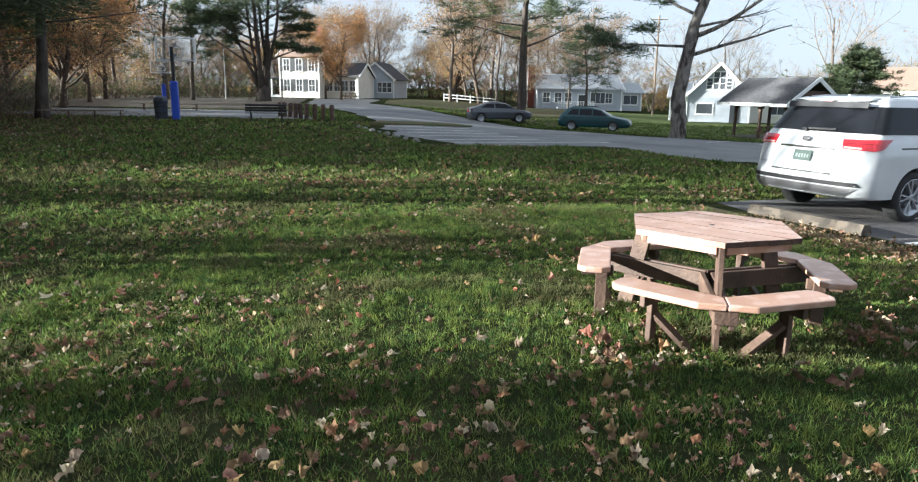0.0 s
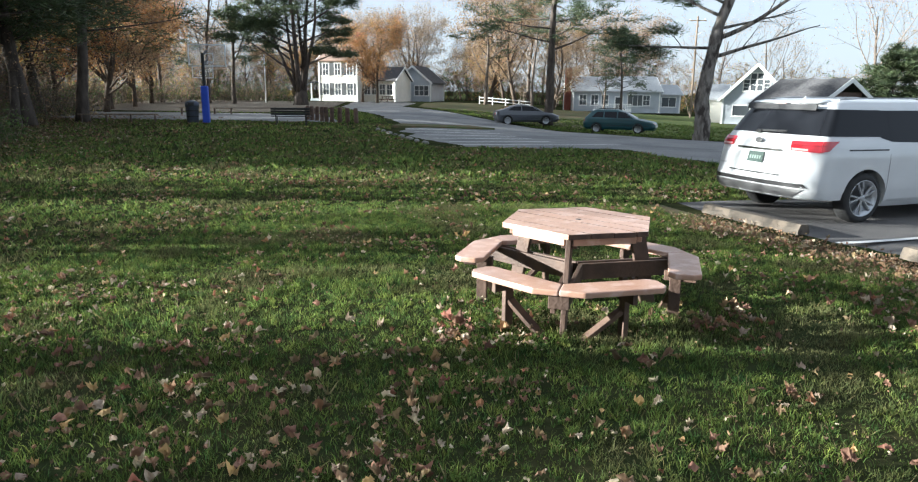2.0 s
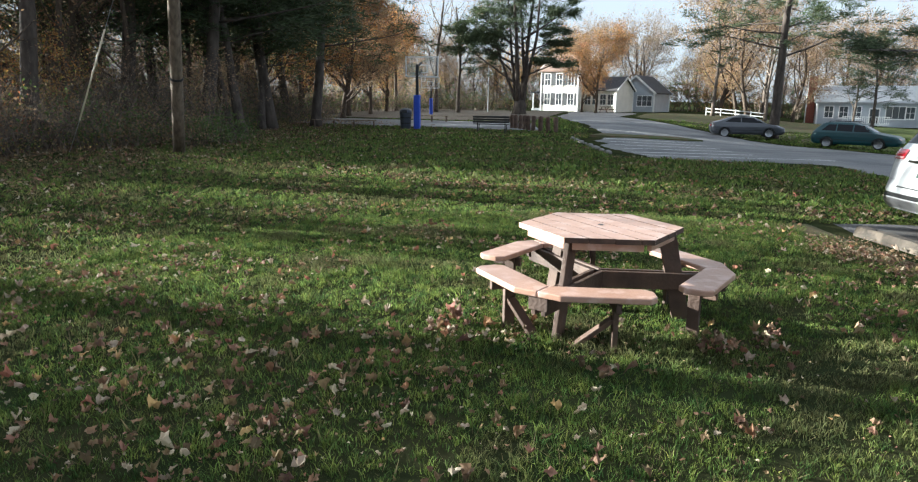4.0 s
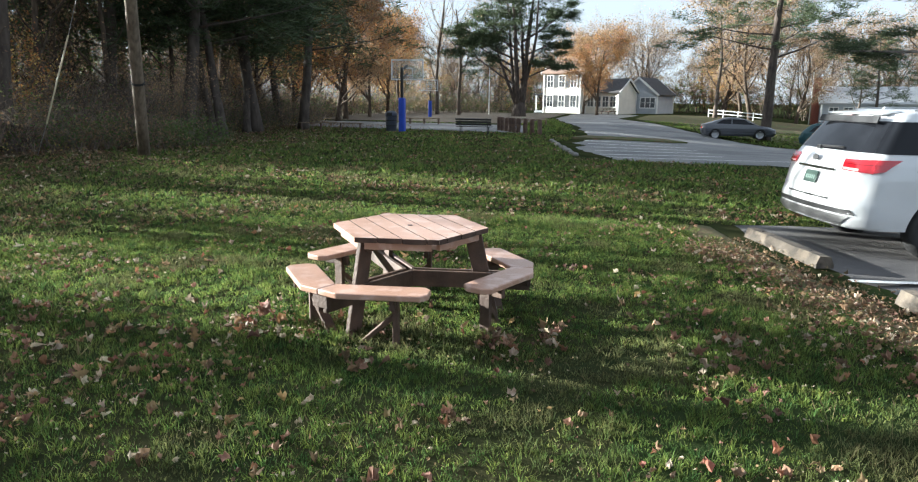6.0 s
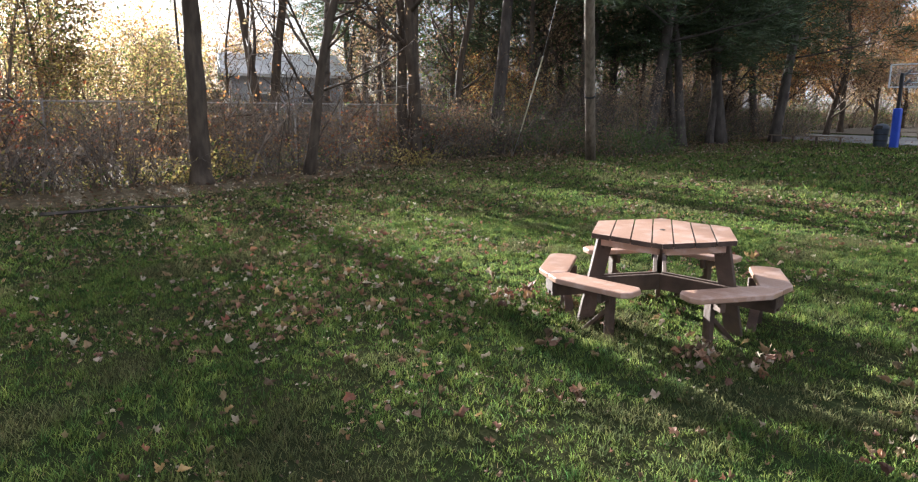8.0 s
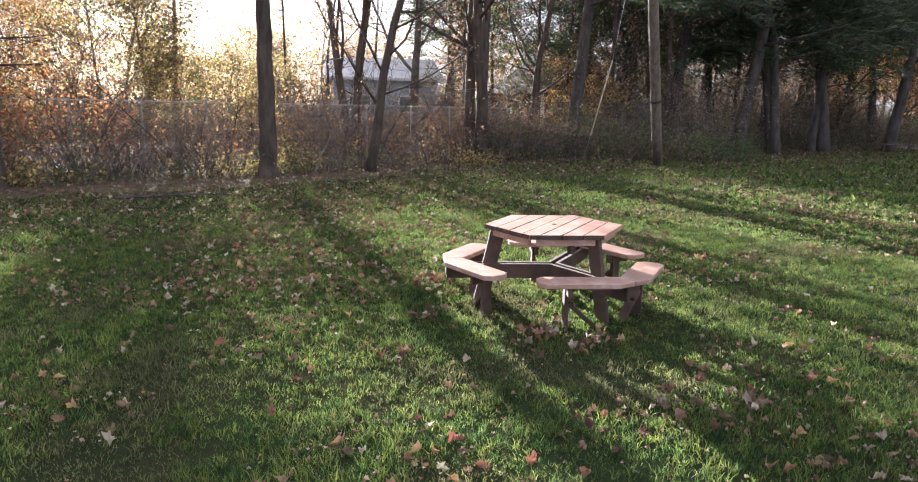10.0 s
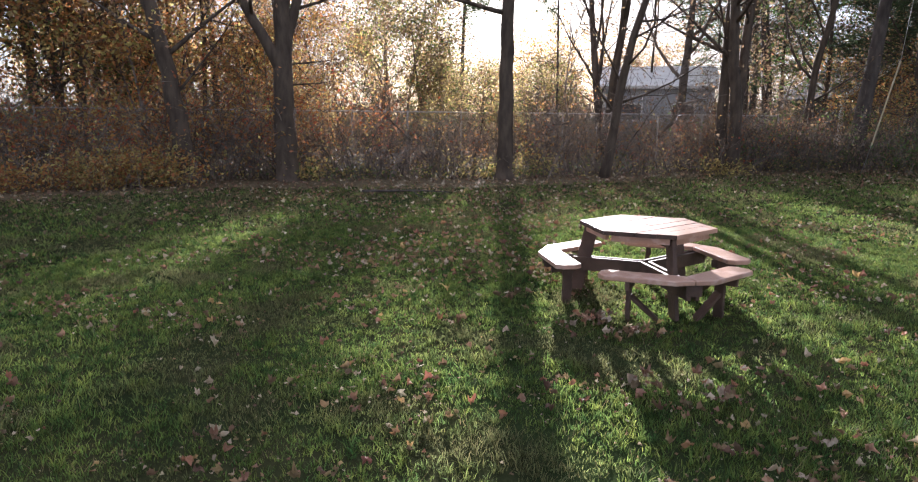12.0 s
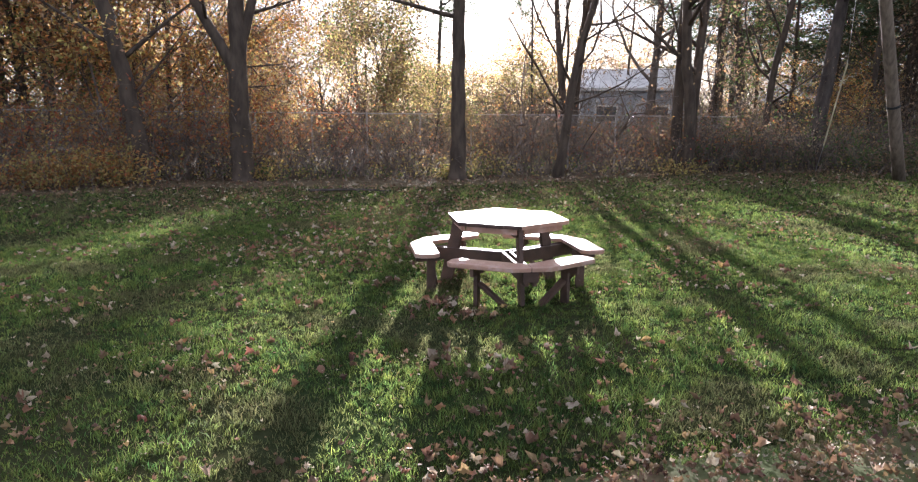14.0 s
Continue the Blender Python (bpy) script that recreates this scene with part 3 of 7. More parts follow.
def wrap(spec, corners, nu, nv, lift, mat, name, parent, label=""):
    """A panel bent round the tail: corners as (share of the way round from the middle of the rear, height)."""
    bm, rows, N = bmesh.new(), [], 480
    for j in range(nv + 1):
        row = []
        for i in range(nu + 1):
            fu, fv = i / nu, j / nv
            (a0, z0), (a1, z1), (a2, z2), (a3, z3) = corners
            s = (a0 * (1 - fu) + a1 * fu) * (1 - fv) + (a3 * (1 - fu) + a2 * fu) * fv
            z = (z0 * (1 - fu) + z1 * fu) * (1 - fv) + (z3 * (1 - fu) + z2 * fu) * fv
            ring = car_ring(spec, z, N, lift)
            k = s * N
            p, q = Vector(ring[math.floor(k) % N]), Vector(ring[(math.floor(k) + 1) % N])
            row.append(bm.verts.new(p.lerp(q, k - math.floor(k))))
        rows.append(row)
    for a, b in zip(rows, rows[1:]):
        for i in range(nu):
            bm.faces.new((a[i], a[i + 1], b[i + 1], b[i]))
    bmesh.ops.recalc_face_normals(bm, faces=bm.faces)
    if sum((f.calc_center_median() - Vector((2.5, 0, 0.8))).dot(f.normal) for f in bm.faces) < 0:
        bmesh.ops.reverse_faces(bm, faces=bm.faces)
    return part(name, bm, mat, parent, label, smooth=True)


def wheel(car, x, y, r, w, spokes, rim_mat=None):
    out = 1 if y > 0 else -1
    hub = lathe([(r * 0.62, -w / 2), (r * 0.9, -w / 2), (r * 0.985, -w * 0.36), (r, 0), (r * 0.985, w * 0.36), (r * 0.9, w / 2), (r * 0.7, w / 2), (r * 0.68, w * 0.2)], 40, "Y")
    tyre = part("tyre", hub, M_RUBBER, car, smooth=True)
    tyre.matrix_basis = Matrix.Translation((x, y, r)) @ (Matrix() if out > 0 else pose(0, 0, 0, 0, 0, 180))
    bm = bmesh.new()
    for k in range(spokes):
        a = 2 * math.pi * k / spokes
        for da in (-0.2, 0.2):
            d0, d1 = Vector((math.cos(a), 0, math.sin(a))), Vector((math.cos(a + da), 0, math.sin(a + da)))
            beam(d0 * r * 0.1 + Vector((0, w * 0.42, 0)), d1 * r * 0.66 + Vector((0, w * 0.44, 0)), r * 0.075, 0.02, 0.004, up=(0, 1, 0), bm=bm)
    lathe([(r * 0.13, w * 0.36), (r * 0.15, w * 0.44), (r * 0.08, w * 0.47)], 16, "Y", bm)
    rim = part("rim", bm, rim_mat or M_ALLOY, tyre)
    ring = lathe([(r * 0.64, w * 0.3), (r * 0.72, w * 0.46), (r * 0.73, w * 0.505), (r * 0.7, w * 0.505), (r * 0.6, w * 0.3)], 40, "Y")
    part("rim_lip", ring, rim_mat or M_ALLOY, tyre, smooth=True)
    part("brake_disc", lathe([(r * 0.6, w * 0.14), (r * 0.6, w * 0.16), (r * 0.1, w * 0.17)], 32, "Y"), M_BLACK, tyre)
    return tyre


VAN = dict(rear=[(0.2, 0.8), (0.345, 0.78), (0.355, 0.1), (0.38, 0.05), (0.46, 0.015), (0.62, 0.0), (0.72, 0.03), (0.9, 0.07), (1.12, 0.13), (1.6, 0.45), (1.68, 0.52), (1.74, 0.75)],
           front=[(0.2, 4.9), (0.4, 5.05), (0.7, 5.1), (0.86, 5.02), (1.0, 4.75), (1.08, 4.3), (1.4, 3.62), (1.66, 3.0), (1.74, 2.6)],
           half=[(0.2, 0.88), (0.3, 0.95), (0.5, 0.985), (0.95, 0.99), (1.1, 0.965), (1.6, 0.79), (1.69, 0.71), (1.74, 0.5)],
           round=[(0.2, 0.3), (0.7, 0.34), (1.1, 0.28), (1.6, 0.24), (1.74, 0.24)], bow=0.09)
WAGON = dict(rear=[(0.2, 0.2), (0.35, 0.05), (0.6, 0.0), (0.8, 0.08), (0.95, 0.14), (1.36, 0.55), (1.46, 0.8)],
             front=[(0.2, 4.5), (0.4, 4.65), (0.62, 4.6), (0.74, 4.4), (0.86, 3.7), (0.92, 3.42), (1.3, 2.75), (1.46, 2.2)],
             half=[(0.2, 0.78), (0.35, 0.84), (0.65, 0.85), (0.88, 0.83), (1.3, 0.64), (1.4, 0.57), (1.46, 0.4)],
             round=[(0.2, 0.3), (0.9, 0.3), (1.46, 0.2)], bow=0.06)
SEDAN = dict(rear=[(0.2, 0.2), (0.4, 0.05), (0.7, 0.0), (0.98, 0.08), (1.08, 0.5), (1.32, 1.15), (1.44, 1.7)],
             front=[(0.2, 4.6), (0.42, 4.75), (0.66, 4.7), (0.82, 4.3), (0.93, 3.65), (1.3, 2.9), (1.44, 2.3)],
             half=[(0.2, 0.82), (0.35, 0.89), (0.7, 0.91), (0.93, 0.89), (1.3, 0.66), (1.44, 0.42)],
             round=[(0.2, 0.35), (0.9, 0.35), (1.44, 0.25)], bow=0.09)


def body_part(car, spec, levels, mat, wheels, arch):
    cuts = {round(z, 3) for key in ("rear", "front", "half") for z, _ in spec[key] if levels[0] < z < levels[-1]}
    v, f = car_body(spec, sorted(cuts | set(levels)))
    ob = link_mesh("body", v, f, [mat], car)
    cut_arches(ob, wheels, arch, 1.0)
    shade_smooth(ob, 38)
    for x, z in wheels:
        part("wheel_well", box(arch * 2.1, 1.5, 0.36, Matrix.Translation((x, 0, z + 0.2))), M_BLACK, car, "black wheel well")
    return ob


def minivan():
    car = thing("minivan", "white minivan with tinted windows parked at a concrete wheel stop", "car")
    wheels = [(1.13, 0.36), (4.19, 0.36)]
    levels = [0.22, 0.26, 0.32, 0.345, 0.355, 0.4, 0.5, 0.58, 0.62, 0.66, 0.72, 0.8, 0.9, 1.0, 1.08, 1.14, 1.24, 1.36, 1.48, 1.58, 1.64, 1.68, 1.71, 1.735]
    body_part(car, VAN, levels, M_WHITE, wheels, 0.415)
    for x, z in wheels:
        for y in (-0.86, 0.86):
            wheel(car, x, y, 0.36, 0.23, 5)
    # rear glass, tailgate furniture
    wrap(VAN, [(-0.1135, 1.24), (0.1135, 1.24), (0.112, 1.6), (-0.112, 1.6)], 20, 7, 0.006, M_TINT, "rear_window", car, "tinted rear window")
    for s, side in ((1, "l"), (-1, "r")):
        wrap(VAN, [(-s * 0.1137, 1.24), (-s * 0.212, 1.22), (-s * 0.219, 1.585), (-s * 0.1122, 1.6)], 16, 7, 0.006, M_TINT, "quarter_window", car)
        patch(VAN, side, [(1.56, 1.15), (2.6, 1.12), (2.6, 1.58), (1.56, 1.58)], 8, 5, 0.004, M_TINT, "sliding_door_window", car)
        patch(VAN, side, [(2.68, 1.11), (3.75, 1.08), (3.2, 1.55), (2.68, 1.58)], 8, 5, 0.004, M_TINT, "front_door_window", car)
        patch(VAN, side, [(0.75, 1.035), (1.5, 1.03), (1.5, 1.05), (0.75, 1.055)], 6, 1, 0.004, M_BLACK, "slide_rail", car)
        for x0, x1, z in ((1.36, 1.565, 1.152), (2.595, 2.685, 1.115)):
            patch(VAN, side, [(x0, z + 0.055), (x1, z), (x1, 1.58), (x0, 1.58)], 3, 5, 0.002, M_TINT, "window_pillar", car, "gloss black window pillar")
        for x, top in ((1.53, 0.98), (2.64, 1.0), (3.72, 1.0)):
            patch(VAN, side, [(x, 0.4), (x + 0.008, 0.4), (x + 0.008, top), (x, top)], 1, 8, 0.003, M_BLACK, "door_gap", car)
        for x in (2.35, 2.8):
            patch(VAN, side, [(x, 0.93), (x + 0.2, 0.93), (x + 0.2, 0.955), (x, 0.955)], 2, 1, 0.02, M_CHROME, "door_handle", car)
        patch(VAN, side, [(1.6, 0.3), (3.7, 0.3), (3.7, 0.335), (1.6, 0.335)], 8, 1, 0.006, M_SILVER, "sill_trim", car)
        # wrap-round lamp: a piece on the tail and a piece on the flank
        lamp = wrap(VAN, [(-s * 0.066, 1.03), (-s * 0.13, 1.015), (-s * 0.132, 1.17), (-s * 0.064, 1.16)], 18, 5, 0.016, M_REDLAMP, "tail_lamp", car, "red wrap-round tail lamp")
        wrap(VAN, [(-s * 0.1302, 1.015), (-s * 0.142, 1.04), (-s * 0.156, 1.168), (-s * 0.1322, 1.17)], 6, 5, 0.016, M_REDLAMP, "lamp_tip", lamp)
        wrap(VAN, [(-s * 0.068, 1.04), (-s * 0.101, 1.035), (-s * 0.1, 1.062), (-s * 0.0675, 1.066)], 8, 2, 0.02, M_CLEARLAMP, "reverse_lamp", lamp, "pale reversing lamp")
        wrap(VAN, [(-s * 0.07, 1.105), (-s * 0.138, 1.105), (-s * 0.138, 1.112), (-s * 0.07, 1.112)], 10, 1, 0.018, M_DARKRED, "lamp_seam", lamp)
        bm = rod([(0.85, s * 0.62, 1.725), (1.2, s * 0.655, 1.745), (2.6, s * 0.655, 1.75), (3.0, s * 0.62, 1.715)], 0.011, 6)
        part("roof_rail", bm, M_SILVER, car)
        mirror = box(0.12, 0.2, 0.14, Matrix.Translation((3.72, s * 1.08, 1.08)), 0.03)
        part("door_mirror", mirror, M_WHITE, car, smooth=True)
    spoiler = box(0.24, 1.22, 0.032, Matrix.Translation((0.6, 0, 1.69)) @ pose(0, 0, 0, 0, -7, 0), 0.018)
    part("spoiler", spoiler, M_WHITE, car, smooth=True)
    part("brake_lamp", box(0.02, 0.16, 0.02, Matrix.Translation((0.44, 0, 1.665)), 0.004), M_CLEARLAMP, car)
    # one black box for the spoiler's dark underside and the shadow gap below it
    part("spoiler_underside", box(0.02, 1.3, 0.085, Matrix.Translation((0.43, 0, 1.615)) @ pose(0, 0, 0, 0, 20, 0), 0.004), M_BLACK, car)
    bm = beam((0.2, 0.12, 1.27), (0.23, -0.36, 1.28), 0.03, 0.03, 0.008)
    box(0.05, 0.09, 0.05, Matrix.Translation((0.19, 0.12, 1.26)), 0.01, bm)
    part("rear_wiper", bm, M_BLACK, car)
    patch(VAN, "rear", [(-0.44, 1.0), (0.44, 1.0), (0.44, 1.03), (-0.44, 1.03)], 8, 1, 0.02, M_CHROME, "tailgate_trim", car, "chrome trim bar")
    badge = lathe([(0.062, 0), (0.062, 0.012), (0.04, 0.016)], 20, "Z")
    bmesh.ops.transform(badge, matrix=Matrix.Translation((0.09, 0.0, 1.135)) @ pose(0, 0, 0, 0, -80, 0) @ Matrix.Diagonal((0.62, 1, 1, 1)), verts=badge.verts)
    part("badge", badge, M_BLACK, car, "plain dark oval badge")
    plate = box(0.012, 0.3, 0.155, Matrix.Translation((0.05, 0, 0.895)) @ pose(0, 0, 0, 0, 14, 0), 0.004)
    pl = part("number_plate", plate, M_PLATE, car, "green number plate")
    for k in range(5):
        part("plate_mark", box(0.004, 0.024, 0.05, Matrix.Translation((0.0425, 0.092 - 0.046 * k, 0.89)) @ pose(0, 0, 0, 0, 14, 0)), M_PLATE_INK, pl)
    patch(VAN, "rear", [(-0.5, 0.665), (0.5, 0.665), (0.5, 0.685), (-0.5, 0.685)], 8, 1, 0.014, M_BLACK, "bumper_step", car)
    patch(VAN, "rear", [(-0.9, 0.525), (0.9, 0.525), (0.86, 0.585), (-0.86, 0.585)], 18, 2, 0.006, M_BLACK, "bumper_insert", car, "black bumper insert")
    patch(VAN, "rear", [(-0.7, 0.365), (0.7, 0.365), (0.86, 0.51), (-0.86, 0.51)], 14, 3, 0.014, M_SKID, "skid_plate", car, "silver skid plate")
    for y in (0.7, -0.7):
        patch(VAN, "rear", [(y - 0.09, 0.745), (y + 0.09, 0.745), (y + 0.09, 0.77), (y - 0.09, 0.77)], 2, 1, 0.004, M_SILVER, "model_mark", car)
    fin = bmesh.new()
    vs = [fin.verts.new(p) for p in ((0.85, 0.02, 1.735), (1.0, 0.02, 1.74), (0.87, 0.008, 1.765), (0.85, -0.02, 1.735), (1.0, -0.02, 1.74), (0.87, -0.008, 1.765))]
    for f in ((0, 1, 2), (5, 4, 3), (0, 2, 5, 3), (1, 4, 5, 2)):
        fin.faces.new([vs[i] for i in f])
    part("roof_fin", fin, M_WHITE, car)
    patch(VAN, "front", [(-0.7, 1.1), (0.7, 1.1), (0.6, 1.6), (-0.6, 1.6)], 10, 5, 0.004, M_TINT, "windscreen", car)
    return car


def small_car(name, label, spec, mat, wheels, arch, r, windows, rack, group=""):
    car = thing(name, label, "car")
    top = spec["half"][-1][0]
    levels = [0.22, 0.28, 0.36, 0.46, 0.58, 0.68, 0.76, 0.84, 0.9, 0.95, 1.05, 1.15, 1.25, 1.33, 1.39, top - 0.02, top]
    body_part(car, spec, sorted(set(levels)), mat, wheels, arch)
    for x, z in wheels:
        for y in (-0.74, 0.74):
            wheel(car, x, y, r, 0.2, 5)
    for side in "lr":
        for w in windows:
            patch(spec, side, w, 6, 6, 0.008, M_TINT, "side_window", car)
    z0, z1 = 1.0, 1.33
    if spec is WAGON:
        patch(spec, "rear", [(-0.6, 0.98), (0.6, 0.98), (0.5, 1.32), (-0.5, 1.32)], 8, 4, 0.004, M_TINT, "rear_window", car)
    else:
        patch(spec, "rear", [(-0.55, 1.1), (0.55, 1.1), (0.42, 1.38), (-0.42, 1.38)], 8, 4, 0.004, M_TINT, "rear_window", car)
    patch(spec, "front", [(-0.58, 0.95), (0.58, 0.95), (0.46, 1.34), (-0.46, 1.34)], 8, 4, 0.004, M_TINT, "windscreen", car)
    for s in (1, -1):
        patch(spec, "rear", [(s * 0.5, 0.7), (s * 0.74, 0.7), (s * 0.72, 0.84), (s * 0.5, 0.84)], 4, 2, 0.014, M_REDLAMP, "tail_lamp", car, "red tail lamp")
        patch(spec, "front", [(s * 0.45, 0.56), (s * 0.72, 0.58), (s * 0.72, 0.68), (s * 0.45, 0.66)], 4, 2, 0.01, M_CLEARLAMP, "headlamp", car, "pale headlamp")
        if rack:
            part("roof_rail", rod([(0.9, s * 0.48, 1.42), (1.0, s * 0.5, 1.5), (2.4, s * 0.5, 1.5), (2.5, s * 0.48, 1.43)], 0.016, 6), M_BLACK, car)
    patch(spec, "rear", [(-0.2, 0.62), (0.2, 0.62), (0.2, 0.72), (-0.2, 0.72)], 2, 1, 0.01, M_PLATE, "number_plate", car)
    for side in "lr":
        patch(spec, side, [(0.4, 0.47), (4.2, 0.47), (4.2, 0.5), (0.4, 0.5)], 10, 1, 0.006, M_BLACK, "side_strip", car)
    return car


van = minivan()
p = Vector((*uv(5.0, 3.48), 0))
van.matrix_basis = pose(p.x, p.y, gz(p.x + 2, p.y + 1) + 0.012, 0, 0, 30) @ Matrix.Diagonal((1.04, 1.04, 1.04, 1))

wagon = small_car("station_wagon", "dark teal estate car parked on the grass verge", WAGON, M_TEAL, [(0.95, 0.3), (3.55, 0.3)], 0.35, 0.3,
                  [[(0.62, 0.98), (1.35, 0.97), (1.35, 1.32), (0.95, 1.32)], [(1.42, 0.97), (2.2, 0.95), (2.2, 1.33), (1.42, 1.33)], [(2.27, 0.95), (3.2, 0.94), (2.7, 1.3), (2.27, 1.33)]], True)
wagon.matrix_basis = pose(0.1, 40.6, gz(2, 40) + 0.02, 0, 0, -12)
sedan = small_car("sedan_car", "graphite grey sedan parked at the roadside under a pine", SEDAN, M_GREY, [(0.95, 0.32), (3.7, 0.32)], 0.375, 0.32,
                  [[(0.95, 1.02), (1.9, 1.0), (1.9, 1.3), (1.4, 1.28)], [(1.97, 1.0), (3.3, 0.97), (2.85, 1.27), (1.97, 1.31)]], False)
sedan.matrix_basis = pose(-6.4, 44.4, gz(-4.5, 45) + 0.02, 0, 0, 14)


# ---- wheel stops ----
def wheel_stop():
    stop = thing("wheel_stop", "weathered concrete wheel stop on the asphalt edge", "wheel stop", group="wheel stops")
    bm = bmesh.new()
    prof = [(-0.1, 0.0), (-0.095, 0.05), (-0.06, 0.135), (0.06, 0.135), (0.095, 0.05), (0.1, 0.0)]
    n = 14
    rings = []
    for i in range(n + 1):
        x = -0.92 + 1.84 * i / n
        ring = []
        for y, z in prof:
            k = 0.012 * noise.noise((x * 3, y * 9, z * 9))
            ring.append(bm.verts.new((x, y + k, max(0, z + (k if z > 0.01 else 0)))))
        rings.append(ring)
    for a, b in zip(rings, rings[1:]):
        for k in range(len(prof)):
            bm.faces.new((a[k], a[(k + 1) % 6], b[(k + 1) % 6], b[k]))
    bm.faces.new(rings[0])
    bm.faces.new(rings[-1][::-1])
    bmesh.ops.recalc_face_normals(bm, faces=bm.faces)
    part("block", bm, M_CONCRETE, stop)
    for x in (-0.6, 0.6):
        part("anchor_pin", lathe([(0.014, 0.12), (0.014, 0.142), (0.006, 0.143)], 8, m=Matrix.Translation((x, 0, 0))), M_RUBBER, stop)
    return stop


stop = wheel_stop()
for k, v in enumerate((2.85, -0.45, -3.6)):
    x, y = uv(4.5, v)
    m = pose(x, y, gz(x, y) + 0.012, 0, 0, 120 + (2, -1, 1)[k])
    if k == 0:
        stop.matrix_basis = m
    else:
        copy_thing(stop, m)


# ---- basketball hoops, benches, bin, bollards ----
def hoop():
    h = thing("basketball_hoop", "basketball hoop with clear backboard, black pole and blue padding", "basketball hoop", group="basketball hoops")
    part("pole", box(0.15, 0.15, 3.5, Matrix.Translation((0, 0, 1.75)), 0.02), M_METAL, h)
    part("padding", box(0.32, 0.34, 1.85, Matrix.Translation((0, 0, 0.95)), 0.05), M_BLUE, h, "blue vinyl padding")
    for z in (3.2, 3.65):
        part("arm", beam((0, 0, z - 0.3), (1.0, 0, z), 0.08, 0.1), M_METAL, h)
    board = part("backboard", box(0.025, 1.83, 1.07, Matrix.Translation((1.05, 0, 3.42)), 0.004), M_BOARD, h, "clear acrylic backboard with white frame")
    bm = bmesh.new()
    for y in (-0.915, 0.915):
        box(0.05, 0.06, 1.13, Matrix.Translation((1.05, y, 3.42)), 0.005, bm)
    for z in (2.885, 3.955):
        box(0.05, 1.77, 0.06, Matrix.Translation((1.05, 0, z)), 0.005, bm)
    part("frame", bm, M_FRAME, board)
    bm = bmesh.new()
    for y in (-0.3, 0.3):
        box(0.012, 0.05, 0.45, Matrix.Translation((1.075, y, 3.3)), 0, bm)
    for z in (3.09, 3.51):
        box(0.012, 0.55, 0.05, Matrix.Translation((1.076, 0, z)), 0, bm)
    part("target_square", bm, M_FRAME, board)
    ring = [(1.33 + 0.23 * math.cos(a), 0.23 * math.sin(a), 3.05) for a in np.linspace(0, 2 * math.pi, 25)]
    part("rim", rod(ring, 0.012, 6), M_ORANGE, h, "orange metal rim")
    bm = bmesh.new()
    for k in range(12):
        a, b = 2 * math.pi * k / 12, 2 * math.pi * (k + 1) / 12
        rod([(1.33 + 0.23 * math.cos(a), 0.23 * math.sin(a), 3.04), (1.33 + 0.15 * math.cos(b), 0.15 * math.sin(b), 2.8), (1.33 + 0.12 * math.cos(a), 0.12 * math.sin(a), 2.62)], 0.006, 3, bm)
    part("net", bm, M_FRAME, h)
    part("base_plate", box(0.4, 0.4, 0.03, Matrix.Translation((0, 0, 0.03)), 0.005), M_METAL, h)
    return h


h1 = hoop()
h1.matrix_basis = pose(-19.0, 27.2, gz(-19, 27.2), 0, 0, 108)
copy_thing(h1, pose(-36.3, 57.2, gz(-36.3, 57.2) - 0.2, 0, 0, -65))


def park_bench():
    b = thing("park_bench", "black slatted metal park bench on the lawn edge", "bench")
    for k in range(4):
        part("seat_slat", box(1.9, 0.1, 0.035, Matrix.Translation((0, -0.2 + 0.12 * k, 0.44)), 0.008), M_METAL, b)
    for k in range(3):
        part("back_slat", box(1.9, 0.035, 0.1, Matrix.Translation((0, 0.26 + 0.03 * k, 0.56 + 0.125 * k)) @ pose(0, 0, 0, -12, 0, 0), 0.008), M_METAL, b)
    for x in (-0.72, 0.72):
        bm = rod([(x, -0.22, -0.02), (x, -0.22, 0.42), (x, 0.2, 0.42), (x, 0.34, 0.88)], 0.028, 6)
        rod([(x, 0.2, 0.42), (x, 0.16, -0.02)], 0.028, 6, bm)
        part("end_frame", bm, M_METAL, b)
    return b


pb = park_bench()
pb.matrix_basis = pose(-14.3, 27.0, gz(-14.3, 27.0), 0, 0, 196)


def low_bench(length):
    b = thing("backless_bench", "long weathered plank bench without a back", "bench", group="plank benches")
    part("plank", box(length, 0.26, 0.05, Matrix.Translation((0, 0, 0.43)), 0.01), M_WEATHER, b)
    for k in range(4):
        x = -length / 2 + 0.15 + (length - 0.3) * k / 3
        part("leg", box(0.06, 0.22, 0.44, Matrix.Translation((x, 0, 0.19)), 0.006), M_STAIN, b)
    return b


lb = low_bench(3.7)
lb.matrix_basis = pose(-23.2, 26.1, gz(-23.2, 26.1), 0, 0, 28)
copy_thing(lb, pose(-25.5, 38.5, gz(-25.5, 38.5), 0, 0, 10))
copy_thing(lb, pose(-18.6, 42.4, gz(-18.6, 42.4), 0, 0, 5))


